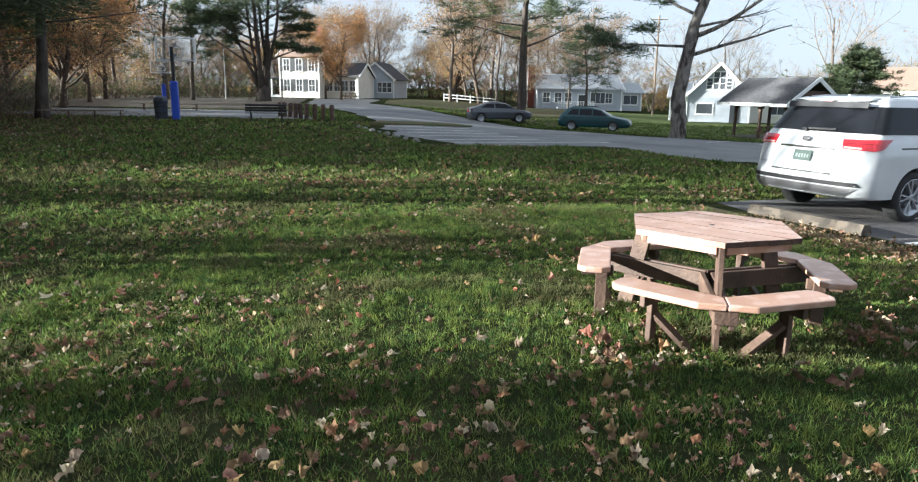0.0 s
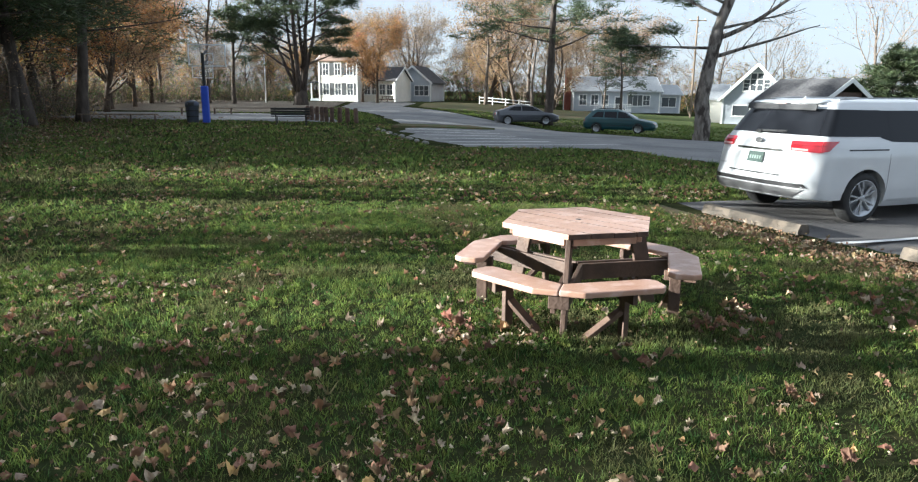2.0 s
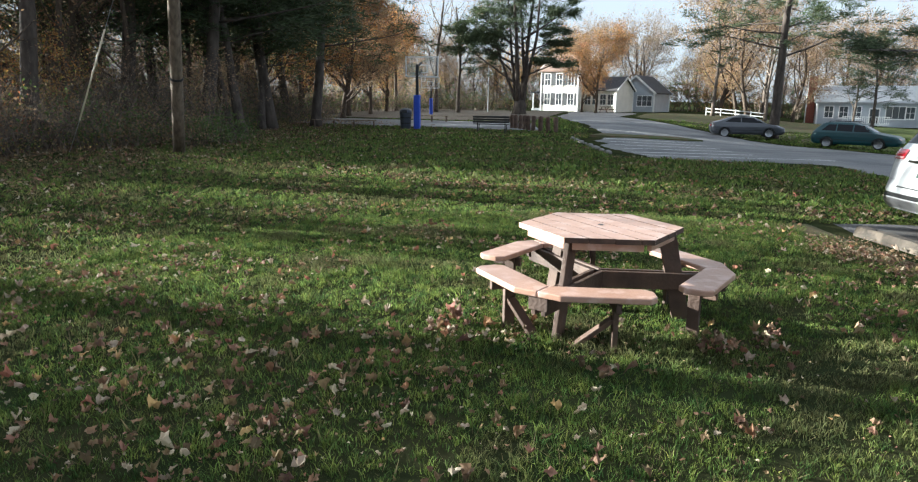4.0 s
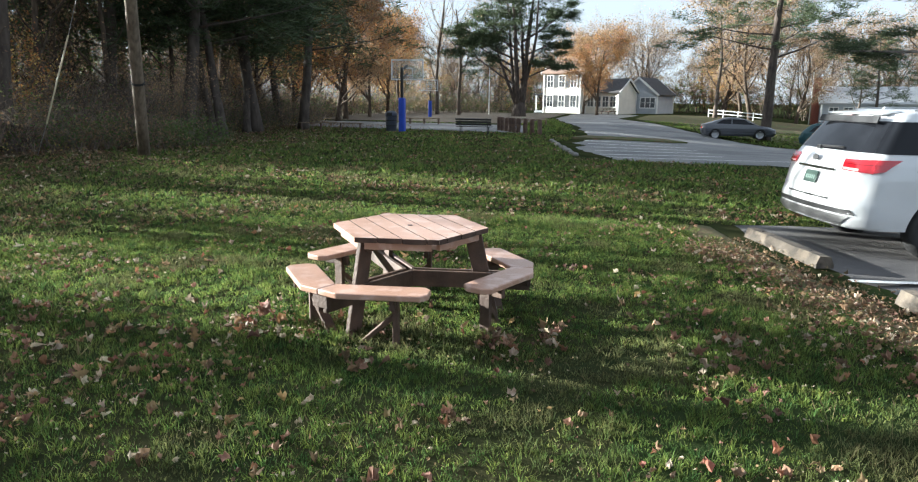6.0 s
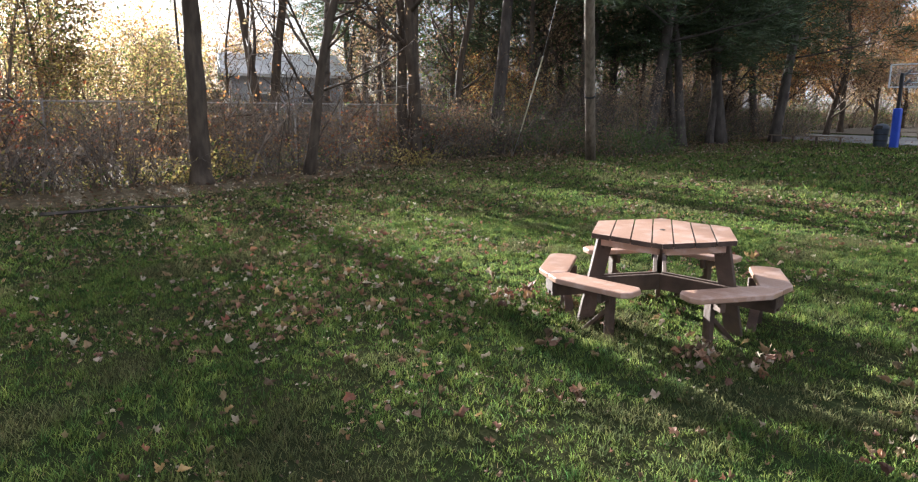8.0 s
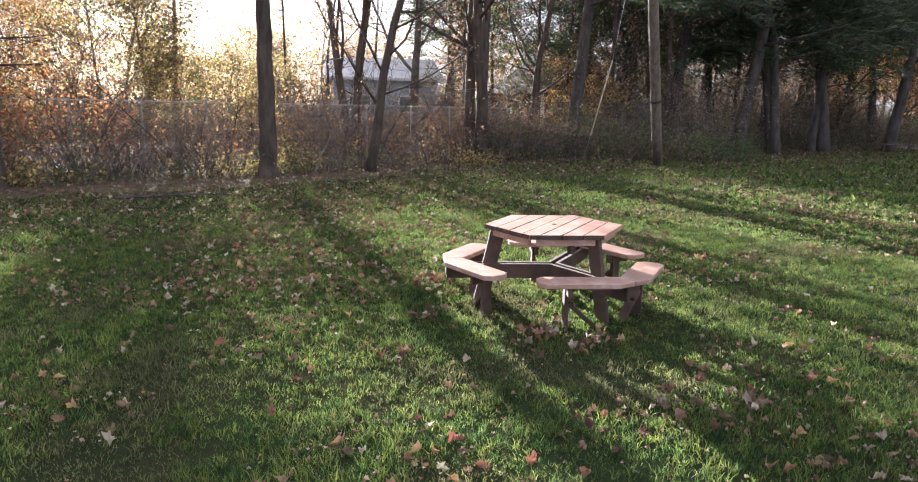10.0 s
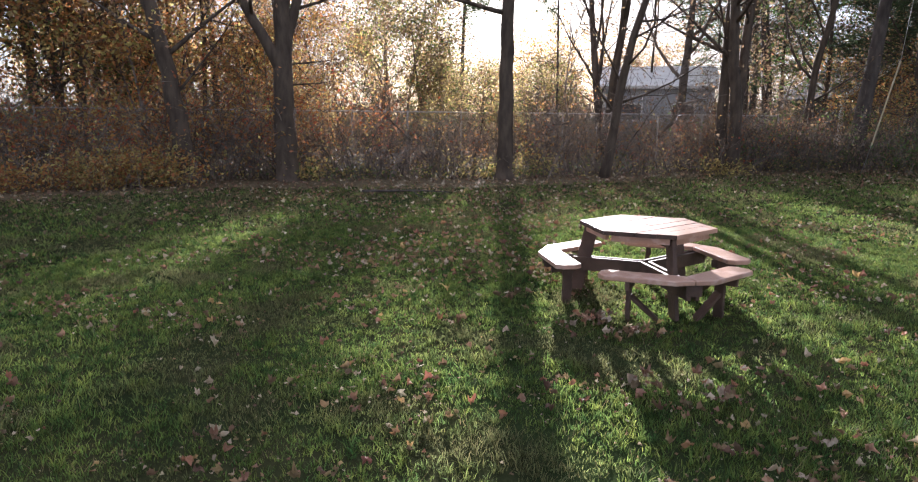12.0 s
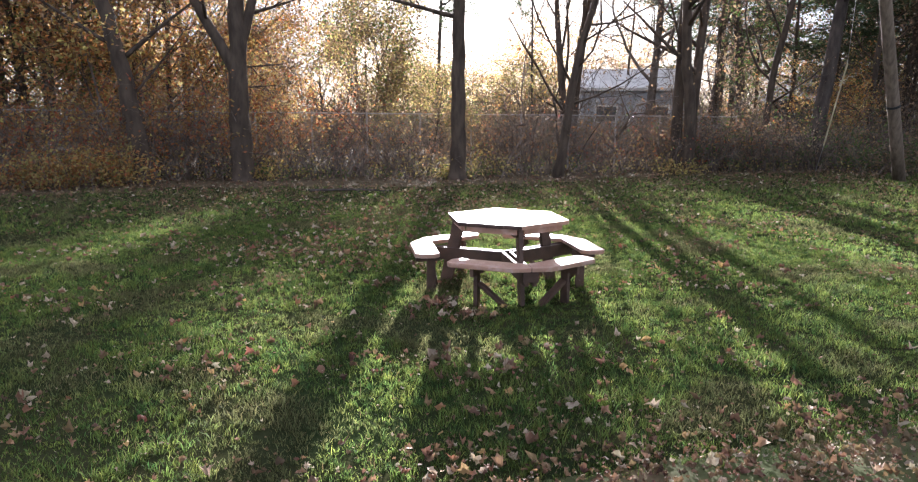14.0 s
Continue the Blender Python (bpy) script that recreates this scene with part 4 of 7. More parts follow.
def rubbish_bin():
    b = thing("rubbish_bin", "dark blue-grey plastic rubbish bin with a domed lid", "rubbish bin")
    part("drum", lathe([(0.26, 0), (0.29, 0.05), (0.32, 0.82), (0.33, 0.84), (0.3, 0.86)], 24), M_BIN, b, smooth=True)
    part("lid", lathe([(0.345, 0.83), (0.35, 0.9), (0.33, 1.02), (0.22, 1.12), (0.05, 1.15)], 24), M_BIN, b, smooth=True)
    part("flap", box(0.04, 0.3, 0.17, Matrix.Translation((0.33, 0, 0.97)) @ pose(0, 0, 0, 0, -8, 0), 0.01), M_BLACK, b)
    for k in range(2):
        part("band", lathe([(0.305 + 0.014 * k, 0.3 + 0.3 * k), (0.312 + 0.014 * k, 0.31 + 0.3 * k), (0.312 + 0.014 * k, 0.35 + 0.3 * k), (0.305 + 0.014 * k, 0.36 + 0.3 * k)], 24), M_BLACK, b)
    return b


rb = rubbish_bin()
rb.matrix_basis = pose(-19.85, 27.35, gz(-19.85, 27.35), 0, 0, -70)


def bollard():
    b = thing("wooden_bollard", "short weathered wooden post at the roadside", "bollard", group="row of wooden bollards")
    part("post", lathe([(0.125, -0.1), (0.125, 0.7), (0.115, 0.78), (0.1, 0.8)], 10), M_STAIN, b)
    part("cap", lathe([(0.105, 0.8), (0.1, 0.815), (0.03, 0.83)], 10), M_STAIN, b)
    return b


bo = bollard()
for k in range(9):
    x, y = along([(-15.9, 33.0), (-13.6, 30.9), (-12.0, 30.2)], k / 8)
    m = pose(x, y, gz(x, y), (2, -3, 1)[k % 3], (1, -2, 3)[k % 3], 20 * k)
    if k == 0:
        bo.matrix_basis = m
    else:
        copy_thing(bo, m)

# stones along the edge of the stalls
rng = random.Random(5)
for k in range(8):
    x, y = along([(-9.3, 25.9), (-5.3, 18.4)], k / 7)
    bm = bmesh.new()
    bmesh.ops.create_icosphere(bm, subdivisions=2, radius=0.3)
    s = rng.uniform(0.24, 0.46)
    for v in bm.verts:
        d = 1 + 0.35 * noise.noise(v.co * 2.2 + Vector((k * 7, 0, 0)))
        v.co = Vector((v.co.x * d * 1.3, v.co.y * d, v.co.z * d * 0.7)) * s
    ob = part("boulder", bm, M_STONE, None, smooth=True)
    ob.matrix_basis = pose(x - 0.2, y, gz(x, y) + 0.05, 0, 0, rng.uniform(0, 360))
    tagged(ob, "grey rough boulder along the parking edge", "boulder", "edge boulders")


# ---- utility poles ----
def utility_pole():
    p = thing("utility_pole", "leaning weathered wooden utility pole at the woodland edge", "utility pole")
    base, top = Vector((-15.62, 8.66, gz(-15.6, 8.6) - 0.1)), Vector((-12.1, 6.1, 8.2))
    pts = [base.lerp(top, k / 6) for k in range(7)]
    part("shaft", rod(pts, [0.175 - 0.007 * k for k in range(7)], 14), M_WEATHER, p, smooth=True)
    q = base.lerp(top, 0.27)
    part("band", rod([q, q + (top - base).normalized() * 0.06], 0.185, 14), M_METAL, p)
    part("ground_wire", rod([v + Vector((-0.15, -0.06, 0)) for v in pts], 0.012, 4), M_GALV, p)
    part("guy_guard", rod([(-17.8, 7.05, 0.95), (-16.42, 7.15, 3.45)], 0.024, 8), M_GUARD, p, "pale guy wire guard")
    part("guy_wire", rod([(-18.4, 7.0, -0.05), (-17.8, 7.05, 0.95), (-16.42, 7.15, 3.45), tuple(base.lerp(top, 0.95))], 0.008, 4), M_GALV, p)
    return p


utility_pole()


def far_pole(x, y, h):
    p = thing("street_pole", "slim grey roadside utility pole", "utility pole", pose(x, y, gz(x, y)), "roadside poles")
    part("shaft", rod([(0, 0, -0.2), (0, 0, h)], [0.15, 0.1], 10), M_WEATHER, p)
    part("crossarm", box(2.0, 0.1, 0.12, Matrix.Translation((0, 0, h - 0.5)), 0.01), M_WEATHER, p)
    for x_ in (-0.85, 0.85):
        part("insulator", lathe([(0.05, h - 0.44), (0.06, h - 0.36), (0.02, h - 0.3)], 8, m=Matrix.Translation((x_, 0, 0))), M_FRAME, p)
    part("lamp_arm", rod([(0, 0, h - 2.2), (0.4, -0.6, h - 1.9), (0.6, -1.2, h - 1.9)], 0.03, 6), M_GALV, p)
    return p


far_pole(13.0, 84.0, 12.0)


def flagpole(x, y, h):
    p = thing("flagpole", "slim white flagpole behind the court", "flagpole", pose(x, y, gz(x, y)))
    part("shaft", rod([(0, 0, -0.2), (0, 0, h * 0.6), (0, 0, h)], [0.07, 0.055, 0.035], 10), M_FRAME, p, smooth=True)
    part("finial", lathe([(0.02, h), (0.06, h + 0.04), (0.06, h + 0.09), (0.015, h + 0.13)], 10), M_SILVER, p, smooth=True)
    part("halyard", rod([(0.07, 0, 1.1), (0.06, 0, h - 0.05)], 0.008, 4), M_FRAME, p)
    part("cleat", box(0.05, 0.03, 0.16, Matrix.Translation((0.075, 0, 1.1)), 0.006), M_SILVER, p)


flagpole(-36.8, 71.4, 5.4)


# ---- buildings ----
def window(parent, x, z, w, h, face_y, shutters=False, bars=(1, 1), out=-1):
    """A window in a wall whose face lies at y = face_y and looks towards out * y."""
    t = 0.09
    fr = bmesh.new()
    rects = [[fr.verts.new((x + sx * hw, face_y + out * dy, z + sz * hh)) for sx, sz in ((-1, -1), (1, -1), (1, 1), (-1, 1))]
             for hw, hh, dy in ((w / 2, h / 2, 0.0), (w / 2 + t, h / 2 + t, 0.0), (w / 2 + t, h / 2 + t, 0.07), (w / 2, h / 2, 0.07))]
    for a, b in zip(rects, rects[1:] + rects[:1]):
        for k in range(4):
            fr.faces.new((a[k], a[(k + 1) % 4], b[(k + 1) % 4], b[k]))
    bmesh.ops.recalc_face_normals(fr, faces=fr.faces)
    win = part("window", fr, M_TRIM, parent, "white framed window")
    for k in range(1, bars[0] + 1):
        part("glazing_bar", box(0.045, 0.05, h, Matrix.Translation((x - w / 2 + w * k / (bars[0] + 1), face_y + out * 0.035, z))), M_TRIM, win)
    for k in range(1, bars[1] + 1):
        part("glazing_bar", box(w, 0.05, 0.045, Matrix.Translation((x, face_y + out * 0.038, z - h / 2 + h * k / (bars[1] + 1)))), M_TRIM, win)
    part("pane", box(w, 0.02, h, Matrix.Translation((x, face_y + out * 0.012, z))), M_PANE, win)
    part("sill", box(w + 0.3, 0.12, 0.05, Matrix.Translation((x, face_y + out * 0.06, z - h / 2 - t - 0.02))), M_TRIM, win)
    if shutters:
        for sx in (-1, 1):
            part("shutter", box(0.36, 0.05, h + 0.1, Matrix.Translation((x + sx * (w / 2 + t + 0.22), face_y + out * 0.03, z))), M_SHUTTER, win, "dark louvred shutter")
    return win


def gable_block(parent, x0, x1, y0, y1, h, rise, ridge, siding, roof, over=0.35, siding_name="wall"):
    """Walls with clapboard ridges and a gabled roof; ridge 'x' or 'y' is the way the ridge runs."""
    bm = bmesh.new()
    if ridge == "x":
        prof = [(y0, 0), (y1, 0), (y1, h), ((y0 + y1) / 2, h + rise), (y0, h)]
        a = [bm.verts.new((x0, p, z)) for p, z in prof]
        b = [bm.verts.new((x1, p, z)) for p, z in prof]
    else:
        prof = [(x0, 0), (x1, 0), (x1, h), ((x0 + x1) / 2, h + rise), (x0, h)]
        a = [bm.verts.new((p, y0, z)) for p, z in prof]
        b = [bm.verts.new((p, y1, z)) for p, z in prof]
    bm.faces.new(a)
    bm.faces.new(b)
    for k in range(5):
        bm.faces.new((a[k], a[(k + 1) % 5], b[(k + 1) % 5], b[k]))
    bmesh.ops.recalc_face_normals(bm, faces=bm.faces)
    wall = part(siding_name, bm, siding, parent)
    laps = bmesh.new()
    z = 0.3
    while z < h - 0.05:
        for yy in (y0, y1):
            box(x1 - x0 + 0.02, 0.02, 0.02, Matrix.Translation(((x0 + x1) / 2, yy, z)), 0, laps)
        for xx in (x0, x1):
            box(0.02, y1 - y0 + 0.02, 0.02, Matrix.Translation((xx, (y0 + y1) / 2, z)), 0, laps)
        z += 0.3
    part("clapboard_laps", laps, siding, wall)
    for sx in (x0, x1):
        for sy in (y0, y1):
            part("corner_board", box(0.18, 0.18, h, Matrix.Translation((sx, sy, h / 2))), M_TRIM, wall)
    lo, hi = (y0, y1) if ridge == "x" else (x0, x1)
    mid, half = (lo + hi) / 2, (hi - lo) / 2
    k = (half + over) / half
    e0, e1 = (x0 - over, x1 + over) if ridge == "x" else (y0 - over, y1 + over)
    for s in (-1, 1):
        bm = bmesh.new()
        pts = [(mid, h + rise + 0.16), (mid + s * half * k, h + rise + 0.16 - rise * k), (mid + s * half * k, h + rise - rise * k), (mid, h + rise)]
        a = [bm.verts.new((e0, p, z) if ridge == "x" else (p, e0, z)) for p, z in pts]
        b = [bm.verts.new((e1, p, z) if ridge == "x" else (p, e1, z)) for p, z in pts]
        bm.faces.new(a)
        bm.faces.new(b)
        for i in range(4):
            bm.faces.new((a[i], a[(i + 1) % 4], b[(i + 1) % 4], b[i]))
        bmesh.ops.recalc_face_normals(bm, faces=bm.faces)
        r = part("roof", bm, roof, parent)
        for e in (e0, e1):
            z0, z1 = h + rise + 0.03, h + rise + 0.03 - rise * k
            pa, pb = ((e, mid, z0), (e, mid + s * half * k, z1)) if ridge == "x" else ((mid, e, z0), (mid + s * half * k, e, z1))
            part("barge_board", beam(pa, pb, 0.06, 0.24, 0.0), M_TRIM, r)
    return wall


def white_house():
    h = thing("white_house", "large white two-storey clapboard house with dark shutters", "house", pose(-32.6, 84.5, gz(-31, 82), 0, 0, -8))
    gable_block(h, -2.8, 2.8, 0, 8, 5.4, 2.2, "x", M_SIDING, M_SHINGLE_BROWN)
    for z in (1.6, 4.2):
        for x in (-1.8, 0.0, 1.8):
            window(h, x, z, 0.85, 1.5, 0.0, True, (1, 1))
    for y in (2.0, 6.0):
        for z in (1.6, 4.2):
            bm = box(0.04, 0.9, 1.5, Matrix.Translation((-2.81, y, z)))
            part("side_pane", bm, M_PANE, h)
            part("side_casing", box(0.03, 1.1, 1.7, Matrix.Translation((-2.8, y, z))), M_TRIM, h)
    gable_block(h, 2.85, 7.6, 1.5, 7, 2.9, 1.6, "x", M_SIDING, M_SHINGLE)
    for x in (3.6, 4.7, 5.8, 6.9):
        window(h, x, 1.6, 0.8, 1.3, 1.5, False, (1, 1))
    part("porch_roof", box(2.4, 5.5, 0.15, Matrix.Translation((-4.0, 4.0, 2.6)) @ pose(0, 0, 0, 0, -8, 0)), M_SHINGLE, h)
    for y in (1.6, 4.0, 6.4):
        part("porch_post", box(0.16, 0.16, 2.5, Matrix.Translation((-5.0, y, 1.25))), M_TRIM, h)
    part("porch_floor", box(2.2, 5.5, 0.3, Matrix.Translation((-3.95, 4.0, 0.15))), M_SIDING_GREY, h)
    part("chimney", box(0.8, 0.8, 2.0, Matrix.Translation((1.5, 4.0, 8.2)), 0.02), M_BRICK, h)
    return h


def grey_house():
    h = thing("grey_house", "single-storey pale grey house with a front gable", "house", pose(-23.9, 91.0, gz(-24, 88), 0, 0, -4))
    gable_block(h, -2.6, 2.6, 0, 7, 2.7, 2.1, "y", M_SIDING_GREY, M_SHINGLE)
    for x in (-1.8, -0.7):
        window(h, x, 1.5, 0.7, 1.3, 0.0, False, (1, 1))
    for x in (0.6, 1.3, 2.0):
        window(h, x, 1.5, 0.6, 1.3, 0.0, False, (0, 1))
    gable_block(h, -5.6, -2.65, 1.5, 6.5, 2.5, 1.5, "x", M_SIDING_GREY, M_SHINGLE)
    for x in (-4.8, -3.6):
        window(h, x, 1.4, 0.8, 1.1, 1.5, False, (1, 1))
    return h


def bungalow():
    h = thing("bungalow", "long low pale grey bungalow with a white porch rail", "house", pose(6.0, 92.5, -1.0, 0, 0, 8))
    gable_block(h, -7.5, 4.2, 0, 8, 2.9, 1.9, "x", M_SIDING_GREY, M_SHINGLE_PALE)
    gable_block(h, 4.25, 7.2, 1.0, 7, 2.5, 1.2, "x", M_SIDING_GREY, M_SHINGLE_PALE)
    for x, w in ((-6.2, 0.9), (-4.6, 0.9), (-3.2, 0.9), (2.4, 0.9)):
        window(h, x, 1.7, w, 1.3, 0.0, False, (1, 1))
    window(h, 0.9, 1.7, 2.0, 1.4, 0.0, False, (2, 0))
    window(h, 5.7, 1.5, 1.9, 1.2, 1.0, False, (1, 0))
    door = part("front_door", box(0.95, 0.06, 2.05, Matrix.Translation((-1.3, -0.03, 1.05))), M_SHUTTER, h, "dark front door")
    part("door_casing", box(1.2, 0.05, 2.25, Matrix.Translation((-1.3, -0.01, 1.1))), M_TRIM, door)
    part("porch_floor", box(5.0, 1.6, 0.25, Matrix.Translation((-2.4, -0.9, 0.3))), M_SIDING_GREY, h)
    for k in range(22):
        part("baluster", box(0.06, 0.06, 0.75, Matrix.Translation((-4.8 + 0.23 * k, -1.65, 0.8))), M_TRIM, h)
    part("hand_rail", box(5.0, 0.08, 0.08, Matrix.Translation((-2.4, -1.65, 1.2))), M_TRIM, h)
    part("chimney", box(0.85, 0.7, 6.0, Matrix.Translation((-7.95, 3.0, 3.0)), 0.02), M_BRICK, h, "tall red brick end chimney")
    part("chimney_pole", rod([(-8.6, 2.0, 0), (-8.6, 2.0, 6.6)], 0.06, 8), M_TRIM, h)
    return h


def gable_house():
    h = thing("gable_house", "pale house with a steep gable and an arched multi-pane window", "house", pose(16.2, 65.5, -1.15, 0, 0, -14))
    gable_block(h, -2.9, 2.9, 0, 9, 2.6, 3.0, "y", M_SIDING_GREY, M_SHINGLE_PALE, 0.5)
    for k, hh in zip(range(4), (1.0, 1.6, 1.6, 1.0)):
        window(h, -0.9 + 0.6 * k, 3.2 + hh / 2, 0.48, hh, 0.0, False, (0, 2))
    window(h, -1.2, 1.3, 1.5, 0.95, 0.0, False, (0, 0))
    part("front_door", box(0.9, 0.06, 2.0, Matrix.Translation((1.6, -0.03, 1.0))), M_SHUTTER, h)
    gable_block(h, -4.6, -2.95, 2.5, 8, 2.4, 1.3, "x", M_SIDING, M_SHINGLE_PALE)
    gable_block(h, 2.95, 8.0, 1.5, 8, 2.4, 1.8, "x", M_SIDING, M_SHINGLE_PALE)
    window(h, 5.5, 1.4, 1.4, 1.1, 1.5, False, (1, 0))
    return h


def brown_roof_house():
    h = thing("brown_roof_house", "white house with a brown shingle roof behind the trees", "house", pose(34.5, 67.0, -0.6, 0, 0, -30) @ Matrix.Diagonal((0.62, 0.8, 0.95, 1)))
    gable_block(h, -5, 5, 0, 7, 3.2, 2.0, "x", M_SIDING, M_SHINGLE_BROWN)
    for x in (-3.6, -2.0, 1.4, 2.6, 3.8):
        window(h, x, 1.9, 0.9, 1.3, 0.0, False, (1, 1))
    return h


def long_shed():
    h = thing("long_shed", "low pale building with a metal roof behind the thicket", "building", pose(-37.5, 0.0, -0.3, 0, 0, 0))
    gable_block(h, -4, 4, -2.2, 3.6, 3.7, 1.2, "y", M_SIDING_GREY, M_METAL_ROOF, 0.4)
    for y in (-0.7, 2.1):
        part("window_pane", box(0.04, 1.1, 0.8, Matrix.Translation((4.02, y, 2.3))), M_PANE, h)
        part("window_casing", box(0.03, 1.3, 1.0, Matrix.Translation((4.01, y, 2.3))), M_TRIM, h)
    return h


def dark_house():
    h = thing("dark_house", "dark-roofed house half hidden behind the woods", "house", pose(-39.0, 12.6, 0, 0, 0, 105))
    gable_block(h, -3, 3, -3, 4, 3.0, 2.0, "y", M_SHUTTER, M_SHINGLE, 0.4)
    return h


def pavilion():
    h = thing("picnic_pavilion", "open picnic pavilion with a dark shingle roof and wooden posts", "pavilion", pose(14.6, 43.2, gz(13.5, 42) - 0.02, 0, 0, 28) @ Matrix.Diagonal((0.78, 0.78, 1, 1)))
    L, W, eave, rise = 3.4, 2.6, 2.45, 1.35
    for x in (-2.6, 2.6):
        for y in (-2.8, 0, 2.8):
            post = part("post", box(0.2, 0.2, eave + 0.1, Matrix.Translation((x * 0.75, y, eave / 2)), 0.01), M_STAIN, h)
            for s in (-1, 1):
                if abs(y + s * 0.8) < 3:
                    part("knee_brace", beam((x * 0.75, y, eave - 0.7), (x * 0.75, y + s * 0.65, eave), 0.09, 0.12), M_STAIN, post)
    for s in (-1, 1):
        part("eave_beam", box(0.14, 6.6, 0.24, Matrix.Translation((s * 1.95, 0, eave + 0.05)), 0.01), M_STAIN, h)
        bm = bmesh.new()
        k = 1.22
        pts = [(0, eave + rise + 0.2), (s * W * k, eave + rise + 0.2 - rise * k), (s * W * k, eave + rise + 0.06 - rise * k), (0, eave + rise + 0.06)]
        a = [bm.verts.new((p, -L - 0.4, z)) for p, z in pts]
        b = [bm.verts.new((p, L + 0.4, z)) for p, z in pts]
        bm.faces.new(a)
        bm.faces.new(b)
        for i in range(4):
            bm.faces.new((a[i], a[(i + 1) % 4], b[(i + 1) % 4], b[i]))
        bmesh.ops.recalc_face_normals(bm, faces=bm.faces)
        part("roof", bm, M_SHINGLE, h, "dark grey shingle roof")
        for e in (-L - 0.45, L + 0.45):
            part("barge_board", beam((0, e, eave + rise + 0.08), (s * W * k, e, eave + rise + 0.08 - rise * k), 0.06, 0.26), M_TRIM, h, "white barge board")
        part("fascia", box(0.05, 2 * L + 0.8, 0.2, Matrix.Translation((s * (W * k + 0.02), 0, eave + rise + 0.1 - rise * k))), M_TRIM, h)
    for y in (-2.8, 0, 2.8):
        part("tie_beam", box(4.0, 0.14, 0.2, Matrix.Translation((0, y, eave + 0.12)), 0.01), M_STAIN, h)
        part("king_post", box(0.14, 0.14, rise - 0.2, Matrix.Translation((0, y, eave + rise / 2 + 0.1)), 0.01), M_STAIN, h)
    part("gable_board", box(2.6, 0.05, 0.5, Matrix.Translation((0, -L - 0.2, eave + 0.45)), 0.005), M_STAIN, h)
    part("floor_slab", box(5.4, 7.0, 0.12, Matrix.Translation((0, 0, 0.03)), 0.02), M_CONCRETE, h)
    return h


white_house()
grey_house()
bungalow()
gable_house()
brown_roof_house()
long_shed()
dark_house()
pavilion()


def trestle_table():
    t = thing("trestle_table", "brown wooden trestle picnic table with attached benches", "picnic table", group="trestle picnic tables")
    for k in range(5):
        part("board", box(1.8, 0.135, 0.04, Matrix.Translation((0, -0.29 + 0.145 * k, 0.74)), 0.006), M_STAIN, t)
    for s in (-1, 1):
        part("bench_seat", box(1.8, 0.25, 0.04, Matrix.Translation((0, s * 0.7, 0.44)), 0.006), M_STAIN, t)
        part("bearer", box(0.05, 1.6, 0.1, Matrix.Translation((s * 0.6, 0, 0.37)), 0.006), M_STAIN, t)
        for q in (-1, 1):
            part("leg", beam((s * 0.64, q * 0.22, 0.72), (s * 0.64, q * 0.62, 0), 0.05, 0.1), M_STAIN, t)
    return t


tt = trestle_table()
tt.matrix_basis = pose(14.0, 42.0, gz(13.5, 42) + 0.09, 0, 0, 20)
for x, y, a in ((-33.5, 72.0, 10), (-24.5, 80.0, 70)):
    copy_thing(tt, pose(x, y, gz(x, y), 0, 0, a))


def rail_fence(a, b, n):
    f = thing("rail_fence", "white post-and-rail fence along the far road", "fence")
    a, b = Vector((*a, 0)), Vector((*b, 0))
    for k in range(n + 1):
        p = a.lerp(b, k / n)
        z = gz(p.x, p.y)
        part("post", box(0.12, 0.12, 1.0, Matrix.Translation((p.x, p.y, z + 0.5))), M_TRIM, f)
        if k < n:
            q = a.lerp(b, (k + 1) / n)
            for h in (0.45, 0.85):
                part("rail", beam((p.x, p.y, z + h), (q.x, q.y, gz(q.x, q.y) + h), 0.05, 0.1), M_TRIM, f)


rail_fence((-13.5, 85.4), (-6.5, 84.4), 4)


# ---- chain-link fence in the thicket ----
def chain_fence():
    line = [(-8.0, -15.5), (-12.0, -9.6), (-14.6, -4.4), (-17.6, 1.4), (-19.9, 4.6)]
    f = thing("chain_link_fence", "rusty grey chain-link fence overgrown by shrubs", "fence")
    n = 14
    pts = [along(line, k / n) for k in range(n + 1)]
    H = 1.85
    for k, (x, y) in enumerate(pts):
        part("post", rod([(x, y, -0.1), (x, y, H + 0.05)], 0.03, 8), M_RUSTY, f)
    part("top_rail", rod([(x, y, H) for x, y in pts], 0.02, 6), M_RUSTY, f)
    verts, faces = [], []
    total = sum(math.dist(a, b) for a, b in zip(line, line[1:]))
    s = 0.085
    for k in range(int(total / s)):
        for way in (-1, 1):
            d0 = k * s
            d1 = d0 + way * H
            if not 0 <= d1 <= total:
                continue
            p = []
            for j in range(3):
                x, y = along(line, max(0.0, min(1.0, (d0 + (d1 - d0) * j / 2) / total)))
                p.append((x, y, 0.02 + H * j / 2))
            v, fc = tube(p, 0.0035, 3, len(verts))
            verts += v
            faces += fc
    link_mesh("wire_mesh", verts, faces, M_RUSTY, f)


chain_fence()


